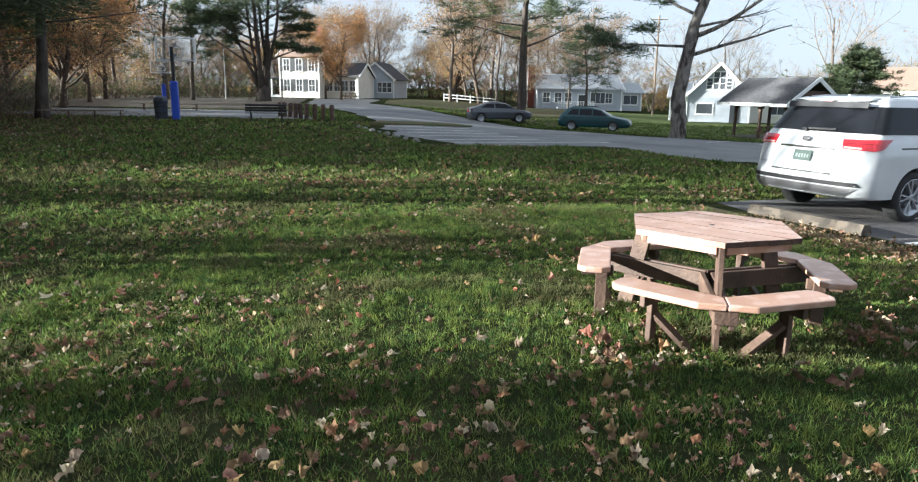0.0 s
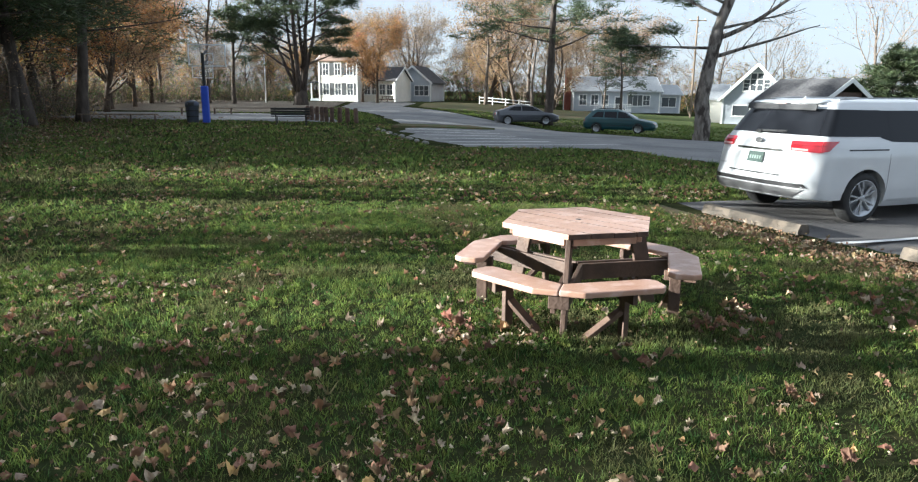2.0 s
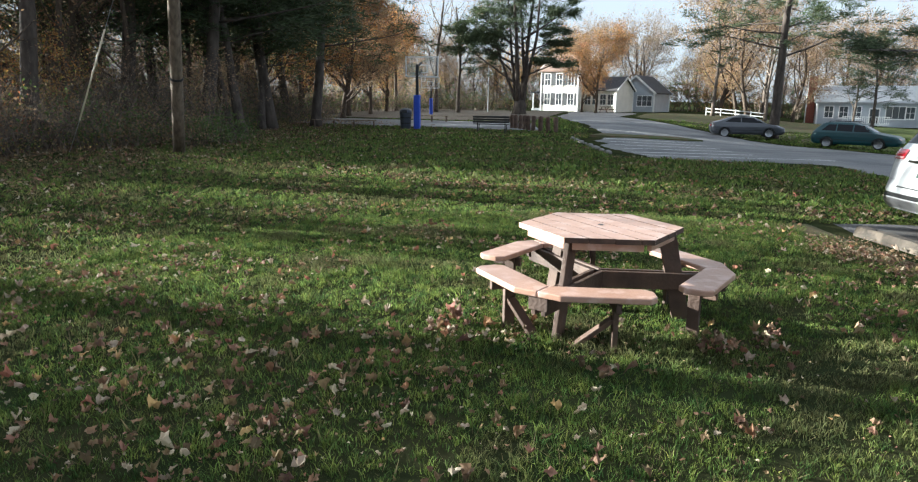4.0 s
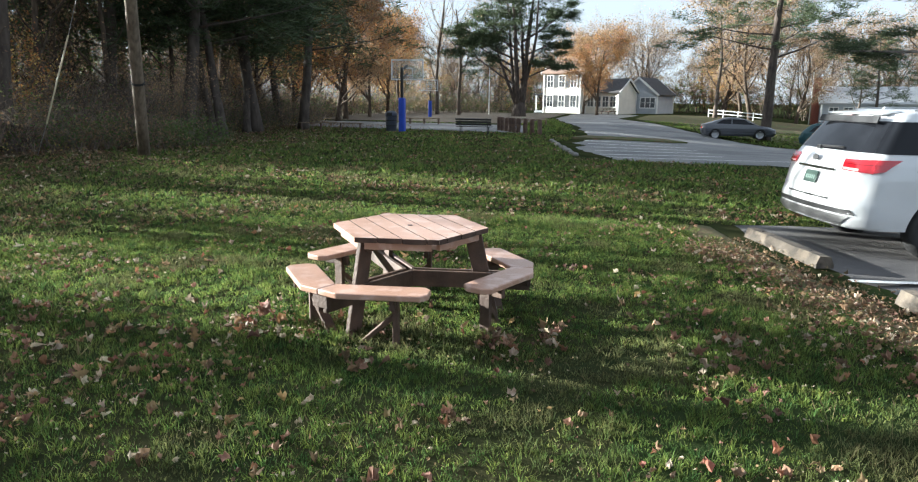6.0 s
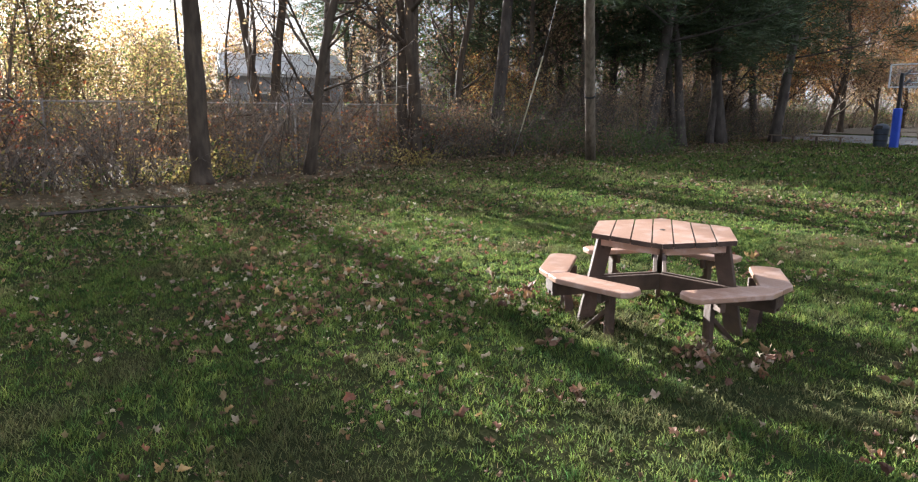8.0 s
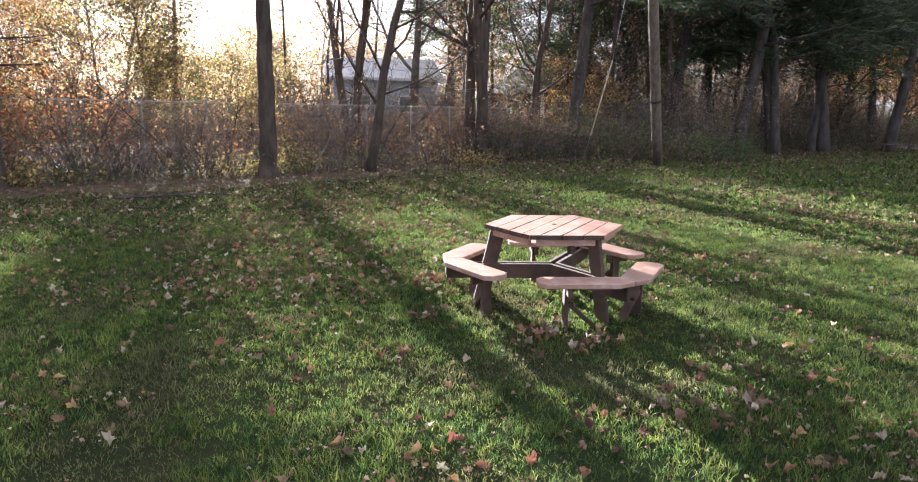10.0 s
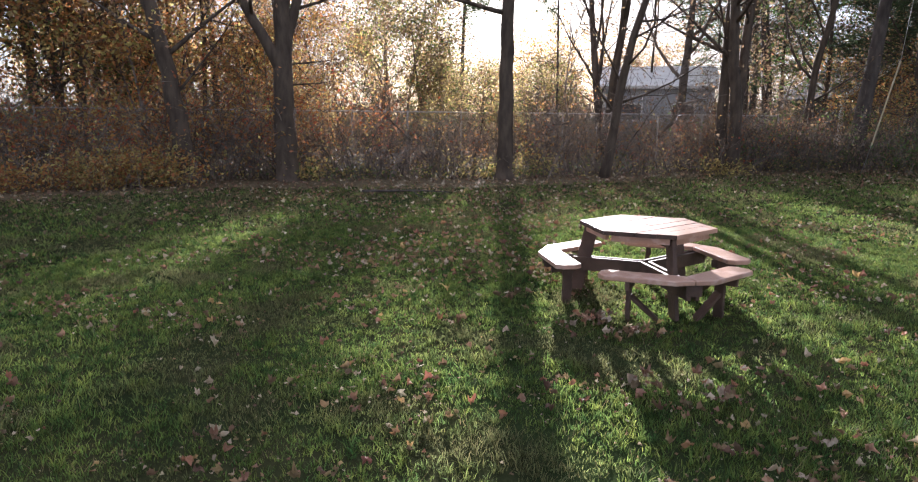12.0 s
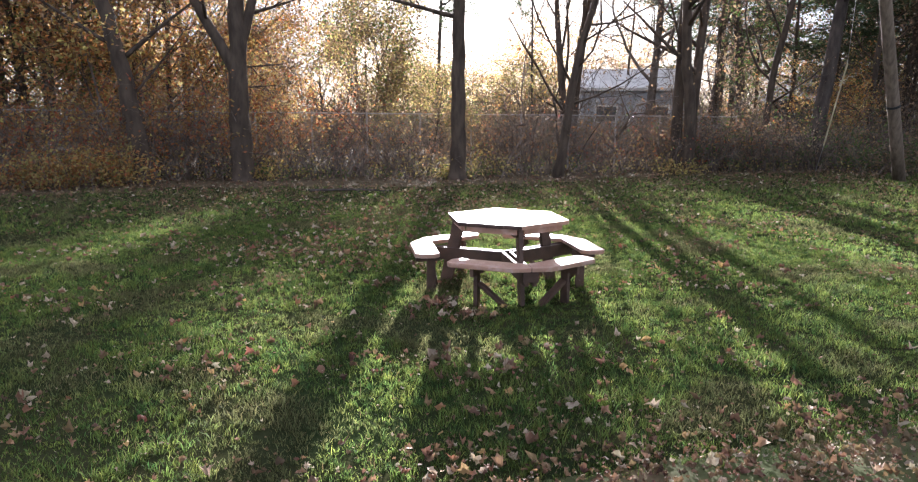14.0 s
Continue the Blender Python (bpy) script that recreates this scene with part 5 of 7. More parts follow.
# ---- trees ----
def branch(rng, out, tips, p, d, length, radius, depth, spec):
    """Grows one limb with its side limbs. out: (points, radii); tips: ends that carry leaves."""
    n = max(3, int(length / spec["seg"]))
    pts, rad = [p.copy()], [radius]
    q, v = p.copy(), d.normalized()
    end = spec["taper"] if depth else spec["taper0"]
    for i in range(n):
        w = spec["wobble"] * (0.4 if depth == 0 else 1)
        v = (v + Vector((rng.gauss(0, w), rng.gauss(0, w), rng.gauss(0, w * 0.6))) + Vector((0, 0, spec["lift"][min(depth, len(spec["lift"]) - 1)]))).normalized()
        q = q + v * (length / n)
        pts.append(q.copy())
        rad.append(radius * (1 - (1 - end) * (i + 1) / n))
    out.append((pts, rad))
    if depth == spec["depth"]:
        for k in range(max(1, int(len(pts) * spec["tipshare"])), len(pts)):
            tips.append((pts[k], v))
        return
    lo, hi = spec["span"][min(depth, len(spec["span"]) - 1)]
    kids = spec["kids"][min(depth, len(spec["kids"]) - 1)]
    for c in range(kids):
        s = lo + (hi - lo) * (c + rng.random()) / kids
        i = min(n - 1, int(s * n))
        base = pts[i].lerp(pts[i + 1], s * n - i)
        along_ = (pts[i + 1] - pts[i]).normalized()
        ang = radians(rng.gauss(spec["angle"][min(depth, len(spec["angle"]) - 1)], 9))
        side = along_.cross(Vector((rng.gauss(0, 1), rng.gauss(0, 1), rng.gauss(0, 1)))).normalized()
        if depth == 0 and spec.get("flat"):
            a = c * 2.4 + rng.uniform(-0.4, 0.4)
            side = Vector((math.cos(a), math.sin(a), 0))
        dd = along_ * math.cos(ang) + side * math.sin(ang)
        L = length * spec["ratio"][min(depth, len(spec["ratio"]) - 1)] * rng.uniform(0.65, 1.2)
        if depth == 0:
            L *= spec["shape"](s)
        branch(rng, out, tips, base, dd, L, rad[i] * spec["thin"] * rng.uniform(0.75, 1.1), depth + 1, spec)
    if depth > 0 or spec.get("leader", True):
        tips.append((pts[-1], v))


def wood_mesh(out, fine=True):
    verts, faces = [], []
    for pts, rad in out:
        big = rad[0]
        sides = 12 if big > 0.12 else 7 if big > 0.05 else 4 if big > 0.02 else 3
        v, f = tube(pts, [max(r, 0.003) for r in rad], sides, len(verts))
        verts += v
        faces += f
    return verts, faces


def leaf_mesh(rng, tips, per, spread, size, verts=None, faces=None, flat=0.0):
    """Small folded leaves about the tips."""
    verts, faces = verts if verts is not None else [], faces if faces is not None else []
    for p, d in tips:
        for _ in range(per):
            c = p + Vector((rng.gauss(0, spread), rng.gauss(0, spread), rng.gauss(0, spread * 0.8)))
            a = Vector((rng.gauss(0, 1), rng.gauss(0, 1), rng.gauss(0, 0.8))).normalized()
            b = a.cross(Vector((rng.gauss(0, 1), rng.gauss(0, 1), rng.gauss(0, 1)))).normalized()
            s = size * rng.uniform(0.6, 1.4)
            k = len(verts)
            nrm = a.cross(b) * s * 0.25
            verts += [tuple(c - a * s), tuple(c + b * s * 0.55 + nrm), tuple(c + a * s), tuple(c - b * s * 0.55 + nrm)]
            faces += [(k, k + 1, k + 2), (k, k + 2, k + 3)]
    return verts, faces


def needle_mesh(rng, tips, per, length, width, droop=0.15):
    """Sprays of needles: thin blades that fan out from each tip, mostly level."""
    verts, faces = [], []
    for p, d in tips:
        for _ in range(per):
            c = p + Vector((rng.gauss(0, length * 0.55), rng.gauss(0, length * 0.55), rng.gauss(0, length * 0.16)))
            a = Vector((rng.gauss(0, 1), rng.gauss(0, 1), rng.gauss(droop, 0.35))) + d * 0.6
            a.normalize()
            b = a.cross(Vector((rng.gauss(0, 1), rng.gauss(0, 1), rng.gauss(0, 1)))).normalized() * width
            L = length * rng.uniform(0.5, 1.1)
            k = len(verts)
            verts += [tuple(c - b), tuple(c + b), tuple(c + a * L)]
            faces.append((k, k + 1, k + 2))
    return verts, faces


def make_tree(name, label, group, seed, height, radius, spec, bark, leaves):
    """leaves: list of (part name, material, maker)."""
    rng = random.Random(seed)
    t = thing(name, label, "tree", group=group)
    out, tips = [], []
    stems = spec.get("stems", 1)
    for k in range(stems):
        a = 2 * math.pi * k / max(1, stems) + rng.uniform(-0.3, 0.3)
        lean = spec.get("lean", 0.0) * (1 if stems > 1 else rng.uniform(-1, 1))
        d = Vector((math.cos(a) * lean, math.sin(a) * lean, 1))
        start = Vector((math.cos(a), math.sin(a), 0)) * (radius * 0.8 if stems > 1 else 0)
        branch(rng, out, tips, start + Vector((0, 0, -0.15)), d, height * (1 if k == 0 else rng.uniform(0.75, 1.0)), radius, 0, spec)
    # root flare
    for pts, rad in out:
        if rad[0] == radius:
            rad[0] = radius * 1.35
    v, f = wood_mesh(out)
    link_mesh("trunk", v, f, bark, t, smooth=True)
    for lname, mat, maker in leaves:
        v, f = maker(rng, tips)
        link_mesh(lname, v, f, mat, t)
    return t


CONE = lambda s: 0.35 + 1.1 * (1 - s)
ROUND = lambda s: 0.7 + 0.6 * math.sin(math.pi * min(1, s * 1.05))
PINE = dict(seg=0.9, wobble=0.07, lift=[0.02, 0.02, 0.01], taper=0.25, taper0=0.15, depth=2, tipshare=0.3, span=[(0.28, 0.98), (0.3, 1.0)], kids=[26, 5],
            angle=[82, 50], ratio=[0.3, 0.42], thin=0.28, shape=CONE, flat=True)
TALLPINE = dict(PINE, span=[(0.33, 0.99), (0.35, 1.0)], kids=[22, 5], wobble=0.09)
OAK = dict(seg=0.7, wobble=0.13, lift=[0.02, 0.06, 0.04, 0.02], taper=0.35, taper0=0.3, depth=3, tipshare=0.4, span=[(0.28, 0.98), (0.3, 1.0), (0.3, 1.0)], kids=[9, 5, 4],
           angle=[48, 42, 40], ratio=[0.5, 0.5, 0.5], thin=0.5, shape=ROUND)
FULL = dict(OAK, span=[(0.1, 0.98), (0.25, 1.0), (0.3, 1.0)], kids=[13, 6, 4], ratio=[0.48, 0.5, 0.5])
BUSH = dict(OAK, seg=0.6, span=[(0.06, 0.98), (0.2, 1.0), (0.3, 1.0)], kids=[8, 4, 3], ratio=[0.55, 0.5, 0.5], stems=3, lean=0.3, wobble=0.2)
SLIM = dict(OAK, span=[(0.16, 0.98), (0.2, 1.0), (0.2, 1.0)], kids=[15, 5, 4], angle=[52, 45, 42], ratio=[0.26, 0.5, 0.5], wobble=0.14, thin=0.4)
BARE = dict(OAK, kids=[10, 6, 5], depth=3)


def leafy(n, spread, size):
    return lambda rng, tips: leaf_mesh(rng, tips, n, spread, size)


def needly(n, length, width):
    return lambda rng, tips: needle_mesh(rng, tips, n, length, width)


def put(t, x, y, turn=0, scale=1.0, tip=0):
    t.matrix_basis = pose(x, y, gz(x, y) - 0.05, tip, 0, turn) @ Matrix.Diagonal((scale, scale, scale, 1))
    return t


def put_copy(t, x, y, turn=0, scale=1.0):
    c = copy_thing(t, Matrix())
    return put(c, x, y, turn, scale)


# landmark trees by the road
put(make_tree("pine_tree", "tall open white pine with a bare lower trunk", "pines in the park", 11, 17, 0.36, dict(TALLPINE, kids=[30, 6], ratio=[0.29, 0.42], tipshare=0.5), M_BARK_DARK,
              [("needles", M_NEEDLE, needly(52, 0.55, 0.024))]), -2.6, 46.9, 40)


def stemmy_pine():
    """A thick short butt that divides into many rising stems, with open layered sprays of needles."""
    rng = random.Random(12)
    t = thing("pine_tree", "broad many-stemmed white pine behind the bollards", "tree", group="pines in the park")
    out, tips = [], []
    out.append(([Vector((0, 0, -0.2)), Vector((0, 0, 0.4)), Vector((0.05, 0, 1.1)), Vector((0.05, 0, 1.9))], [1.0, 0.78, 0.7, 0.45]))
    limb = dict(seg=0.8, wobble=0.1, lift=[0.05, 0.035, 0.02], taper=0.2, taper0=0.12, depth=2, tipshare=0.55, span=[(0.3, 0.98), (0.4, 1.0)], kids=[10, 4], angle=[60, 40], ratio=[0.27, 0.42],
                thin=0.3, shape=lambda s: 1.25 - 0.6 * s)
    for k in range(7):
        a = 2 * math.pi * k / 7 + rng.uniform(-0.3, 0.3)
        lean = (0.1, 0.28, 0.4, 0.2, 0.45, 0.15, 0.32)[k]
        foot = Vector((math.cos(a) * 0.35, math.sin(a) * 0.35, 0.9 + 0.12 * k))
        branch(rng, out, tips, foot, Vector((math.cos(a) * lean, math.sin(a) * lean, 1)), rng.uniform(12.5, 17), rng.uniform(0.2, 0.3), 0, limb)
    spray = dict(limb, lift=[0.03, 0.02, 0.02], kids=[8, 4], angle=[48, 40], ratio=[0.3, 0.45])
    for z, d, L in ((3.2, (-1, -0.2, 0.55), 8.0), (4.2, (-1, 0.3, 0.5), 7.5), (5.2, (-1, -0.4, 0.42), 8.0), (7.2, (-1, 0.1, 0.5), 7.0), (8.0, (1, -0.3, 0.45), 6.5), (4.0, (1, -0.3, 0.4), 5.5), (6.0, (-0.9, -0.5, 0.35), 6.0), (6.5, (1, 0.2, 0.3), 5.0)):
        branch(rng, out, tips, Vector((0.1 * d[0], 0, z)), Vector(d), L, 0.13, 0, spray)
    v, f = wood_mesh(out)
    link_mesh("trunk", v, f, M_BARK_DARK, t, smooth=True)
    v, f = needle_mesh(rng, tips, 30, 0.62, 0.036)
    link_mesh("needles", v, f, M_NEEDLE, t)
    return t


put(stemmy_pine(), -30.0, 65.6, 10)


def dead_pine():
    rng = random.Random(3)
    t = thing("old_pine", "old pine with scarred leaning trunk and long dead limbs", "tree")
    out, tips = [], []
    trunk = [Vector((0, 0, -0.2)), Vector((0.03, 0, 0.7)), Vector((-0.1, 0, 2.2)), Vector((0.1, 0, 4.0)), Vector((0.46, 0.1, 6.0)), Vector((1.2, 0.2, 8.5)), Vector((1.7, 0.2, 11.5)), Vector((1.8, 0.1, 14))]
    fine = []
    for i in range(len(trunk) - 1):
        for k in range(4):
            fine.append(trunk[i].lerp(trunk[i + 1], k / 4) + Vector((rng.gauss(0, 0.02), rng.gauss(0, 0.02), 0)))
    fine.append(trunk[-1])
    r = [0.47 - 0.3 * i / len(fine) + (0.14 if i == 0 else 0) + 0.06 * noise.noise((i * 0.9, 0, 5)) for i in range(len(fine))]
    out.append((fine, r))
    sub = dict(seg=0.6, wobble=0.1, lift=[0.02, 0.02, 0.02], taper=0.3, taper0=0.2, depth=2, tipshare=0.4, span=[(0.25, 0.95), (0.3, 1.0)], kids=[7, 4], angle=[40, 40], ratio=[0.3, 0.4],
               thin=0.45, shape=lambda s: 1.0)
    dead, live = [], []
    for z, d, L, rad, alive in ((4.6, (1, 0.1, 0.28), 5.6, 0.12, False), (5.3, (1, -0.1, 0.34), 7.5, 0.14, False), (6.3, (1, 0.3, 0.2), 4.5, 0.09, False), (5.0, (-1, -0.2, 0.0), 5.2, 0.09, True),
                                (6.6, (-1, 0.2, 0.45), 4.2, 0.1, True), (7.4, (-1, 0.3, 0.5), 3.5, 0.09, True), (8.2, (0.6, 0.5, 0.6), 4.0, 0.1, True), (9.5, (-0.6, -0.5, 0.5), 3.5, 0.08, True),
                                (10.5, (0.7, -0.4, 0.5), 3.0, 0.07, True), (12.0, (-0.4, 0.6, 0.7), 2.5, 0.06, True)):
        i = min(range(len(fine)), key=lambda k: abs(fine[k].z - z))
        branch(rng, out, live if alive else dead, fine[i].copy(), Vector(d), L, rad, 0, sub)
    v, f = wood_mesh(out)
    link_mesh("trunk", v, f, M_BARK_GREY, t, smooth=True)
    v, f = needle_mesh(rng, [p for p in live if rng.random() < 0.75], 40, 0.5, 0.02)
    link_mesh("needles", v, f, M_NEEDLE, t)
    return t


put(dead_pine(), 6.5, 34.6, 0)

put(make_tree("conifer", "small dense dark green conifer behind the pavilion", "", 15, 6.2, 0.14, dict(PINE, seg=0.5, span=[(0.06, 0.98), (0.2, 1.0)], kids=[44, 6], ratio=[0.42, 0.4]), M_BARK_DARK,
              [("needles", M_NEEDLE, needly(30, 0.42, 0.03))]), 21.8, 50.0, 0)

# tree stock for the surroundings
T_ORANGE = make_tree("maple_tree", "autumn maple with orange-brown leaves", "autumn trees round the park", 21, 10, 0.24, FULL, M_BARK, [("leaves", M_ORANGE, leafy(8, 0.42, 0.085)), ("tan_leaves", M_BROWN, leafy(8, 0.45, 0.085))])
T_BROWN = make_tree("oak_tree", "half-bare oak with tan leaves", "autumn trees round the park", 22, 12, 0.28, FULL, M_BARK, [("leaves", M_BROWN, leafy(10, 0.5, 0.1))])
T_BARE = make_tree("bare_tree", "leafless tree with fine grey twigs", "bare trees round the park", 23, 12, 0.24, BARE, M_TWIG, [("leaves", M_BROWN, leafy(1, 0.3, 0.09))])
T_PINE = make_tree("pine_tree", "dark white pine with layered limbs", "pines at the woodland edge", 24, 16, 0.3, dict(PINE, kids=[30, 5]), M_BARK_DARK, [("needles", M_NEEDLE, needly(26, 0.6, 0.03))])
T_PINE2 = make_tree("pine_tree", "tall dark pine with a long bare trunk", "pines at the woodland edge", 25, 19, 0.32, TALLPINE, M_BARK_DARK, [("needles", M_NEEDLE, needly(30, 0.6, 0.03))])
T_SLIM = make_tree("slim_tree", "slim bare woodland tree with a few tan leaves", "woodland trees", 26, 13, 0.13, SLIM, M_BARK, [("leaves", M_BROWN, leafy(2, 0.3, 0.08))])
T_SLIM2 = make_tree("slim_tree", "slim bare woodland tree with dull olive leaves", "woodland trees", 27, 11, 0.12, SLIM, M_BARK, [("leaves", M_GREEN, leafy(2, 0.3, 0.08)), ("tan_leaves", M_BROWN, leafy(1, 0.3, 0.08))])
T_BUSH = make_tree("understorey_tree", "twiggy bare understorey tree with brown leaves", "understorey trees", 28, 4.6, 0.05, BUSH, M_TWIG, [("leaves", M_BROWN, leafy(2, 0.2, 0.06))])
T_BUSH2 = make_tree("understorey_tree", "leafy autumn understorey tree in orange and yellow", "understorey trees", 29, 4.8, 0.05, BUSH, M_TWIG, [("leaves", M_ORANGE, leafy(3, 0.22, 0.06)), ("pale_leaves", M_YELLOW, leafy(2, 0.24, 0.06))])

T_GOLD = make_tree("maple_tree", "autumn tree with thin golden-yellow leaves", "autumn trees round the park", 51, 10, 0.2, dict(FULL, kids=[11, 5, 4]), M_BARK,
                   [("leaves", M_YELLOW, leafy(6, 0.42, 0.085)), ("orange_leaves", M_ORANGE, leafy(6, 0.42, 0.085))])
T_GREENISH = make_tree("oak_tree", "tree still in yellow-green leaf", "autumn trees round the park", 52, 10, 0.2, dict(FULL, kids=[11, 5, 4]), M_BARK,
                       [("leaves", M_GREEN, leafy(3, 0.36, 0.09)), ("yellow_leaves", M_YELLOW, leafy(3, 0.36, 0.09))])
T_OLIVE = make_tree("understorey_tree", "small tree with tan and olive leaves behind the fence", "understorey trees", 53, 5.2, 0.075, dict(BUSH, stems=1, span=[(0.36, 0.98), (0.2, 1.0), (0.3, 1.0)], kids=[12, 5, 3], ratio=[0.3, 0.5, 0.5]), M_TWIG,
                    [("leaves", M_BROWN, leafy(5, 0.32, 0.05)), ("olive_leaves", M_GREEN, leafy(2, 0.32, 0.05)), ("yellow_leaves", M_YELLOW, leafy(3, 0.32, 0.05))])
put(T_OLIVE, -16.5, -7.6, 0, 0.95)
put(T_ORANGE, -24.6, 76.0, 0, 0.8)
put(T_BROWN, -13.0, 92.0, 50, 1.1)
put(T_BARE, -8.0, 96.0, 90, 1.2)
put(T_PINE, -30, 24, 0, 1.0)
put(T_PINE2, -24.5, 13.5, 0, 1.0)
put(T_SLIM, -22.5, 9.5, 0, 1.0)
put(T_SLIM2, -25.0, 17.0, 0, 1.0)
put(T_BUSH, -23.5, 11.5, 0, 0.65)
put_copy(T_BUSH, -18.6, 12.5, 90, 0.55)
put_copy(T_PINE, -22.6, 17.8, 130, 0.8)
put_copy(T_PINE, -24.5, 21.0, 60, 0.7)
put(T_BUSH2, -9.5, -13.0, 0, 1.0)
put(T_GOLD, -14.0, -19.5, 0, 0.9)
put(T_GREENISH, -10.0, -23.0, 0, 1.0)

rng = random.Random(77)
# the far belt of trees to the north
for k in range(44):
    x = -75 + 140 * (k + rng.uniform(-0.4, 0.4)) / 44
    y = rng.uniform(103, 128) - 0.16 * abs(x + 20)
    if -38 < x < -14 and y < 102 or -6 < x < 18 and y < 106:
        y += 8
    if x > 13 and k % 3:
        continue
    src = rng.choice([T_BROWN, T_BROWN, T_ORANGE, T_BROWN, T_BARE]) if x < 13 else T_BARE
    put_copy(src, x, y, rng.uniform(0, 360), rng.uniform(0.6, 1.0))
for k in range(26):
    x = -70 + 130 * (k + rng.uniform(-0.4, 0.4)) / 26
    put_copy(rng.choice([T_BUSH, T_BUSH, T_BUSH2]), x, rng.uniform(100, 112), rng.uniform(0, 360), rng.uniform(0.9, 1.5))
# nearer single trees
for src, x, y, a, s in ((T_ORANGE, -27.6, 79.5, 120, 0.68), (T_BARE, -12.5, 84.0, 30, 1.05), (T_BROWN, -9.0, 88.0, 200, 1.0), (T_BROWN, -4.0, 90.0, 60, 0.8), (T_BARE, -6.5, 83.0, 100, 0.9),
                        (T_BARE, 2.5, 84.0, 10, 0.6), (T_BARE, 26.2, 64.4, 250, 0.85), (T_PINE, 4.1, 74.3, 30, 0.6),
                        (T_BARE, -38.0, 66.0, 45, 1.0), (T_ORANGE, -46.0, 63.0, 45, 0.9), (T_BARE, -41.0, 66.0, 145, 1.1), (T_PINE, -48.0, 68.0, 70, 0.8), (T_BROWN, -47.0, 57.0, 70, 1.0),
                        (T_ORANGE, -35.0, 36.0, 0, 1.0), (T_ORANGE, -41.0, 43.0, 80, 1.1), (T_BROWN, -45.0, 49.0, 190, 1.0), (T_ORANGE, -32.5, 33.0, 220, 0.75), (T_BARE, 22, 88, 20, 0.8),
                        (T_PINE, -31.0, 30.0, 120, 0.95), (T_ORANGE, -32.5, 29.5, 10, 0.9), (T_ORANGE, -38.0, 45.5, 10, 1.0), (T_ORANGE, -41.0, 53.0, 10, 0.8), (T_BROWN, -33.5, 39.0, 100, 0.8), (T_ORANGE, -38.0, 39.5, 300, 1.0), (T_GOLD, -30.0, 26.5, 60, 0.8), (T_BROWN, -42.0, 38.0, 20, 1.0), (T_GREENISH, -44.0, 46.0, 20, 0.9), (T_PINE2, -27.0, 20.0, 40, 0.95)):
    put_copy(src, x, y, a, s)

# the wood to the west: trees thin out where the low sun comes through
def in_gap(x, y):
    return -9.5 < y - 0.19 * (x + 12) < 3.2


for k in range(36):
    x, y = along(EDGE, 0.42 + 0.58 * rng.random())
    back = 4.0 + 20 * rng.random() ** 1.2
    x, y = x - back, y + rng.uniform(-1.0, 1.0) + back * 0.15
    if y < 3.0 or in_gap(x, y) or 5 < y - 0.2 * x < 12.5 and rng.random() < 0.45:
        continue
    src, turn, size = rng.choice([T_SLIM, T_SLIM, T_SLIM2]), rng.uniform(0, 360), rng.uniform(0.6, 1.0)
    if 4.5 < y - 0.2 * x < 12.8 and k % 4:
        continue
    put_copy(src, x, y, turn, size)
for src, x, y, a, s in ((T_PINE, -22.6, 15.8, 20, 1.05), (T_PINE, -24.6, 21.8, 200, 1.1), (T_PINE, -25.2, 26.0, 30, 1.0), (T_SLIM, -22.4, 12.2, 75, 0.9), (T_PINE2, -21.0, 7.5, 15, 0.9), (T_PINE, -28.0, 14.5, 215, 0.9), (T_SLIM, -31.0, -2.5, 40, 0.7), (T_SLIM, -36.0, 0.5, 140, 0.8), (T_PINE, -44.0, 5.5, 10, 0.8),
                        (T_SLIM, -29.0, 4.6, 60, 1.0), (T_PINE2, -34.0, 6.6, 160, 1.0), (T_BARE, -43.0, 7.0, 20, 1.1), (T_PINE2, -46.0, 6.5, 80, 1.0), (T_BARE, -27.0, 1.6, 120, 1.0)):
    put_copy(src, x, y, a, s)
# dense dark pines deep in the wood behind the pole
for x, y, a, s in ((-27.0, 11.6, 10, 0.8), (-27.6, 17.2, 250, 0.85), (-31.5, 18.8, 70, 1.0), (-28.5, 22.6, 320, 0.9), (-34.0, 12.2, 30, 0.9), (-38.0, 13.5, 280, 0.95), (-24.2, 18.6, 170, 0.75)):
    put_copy(T_PINE, x, y, a, s)
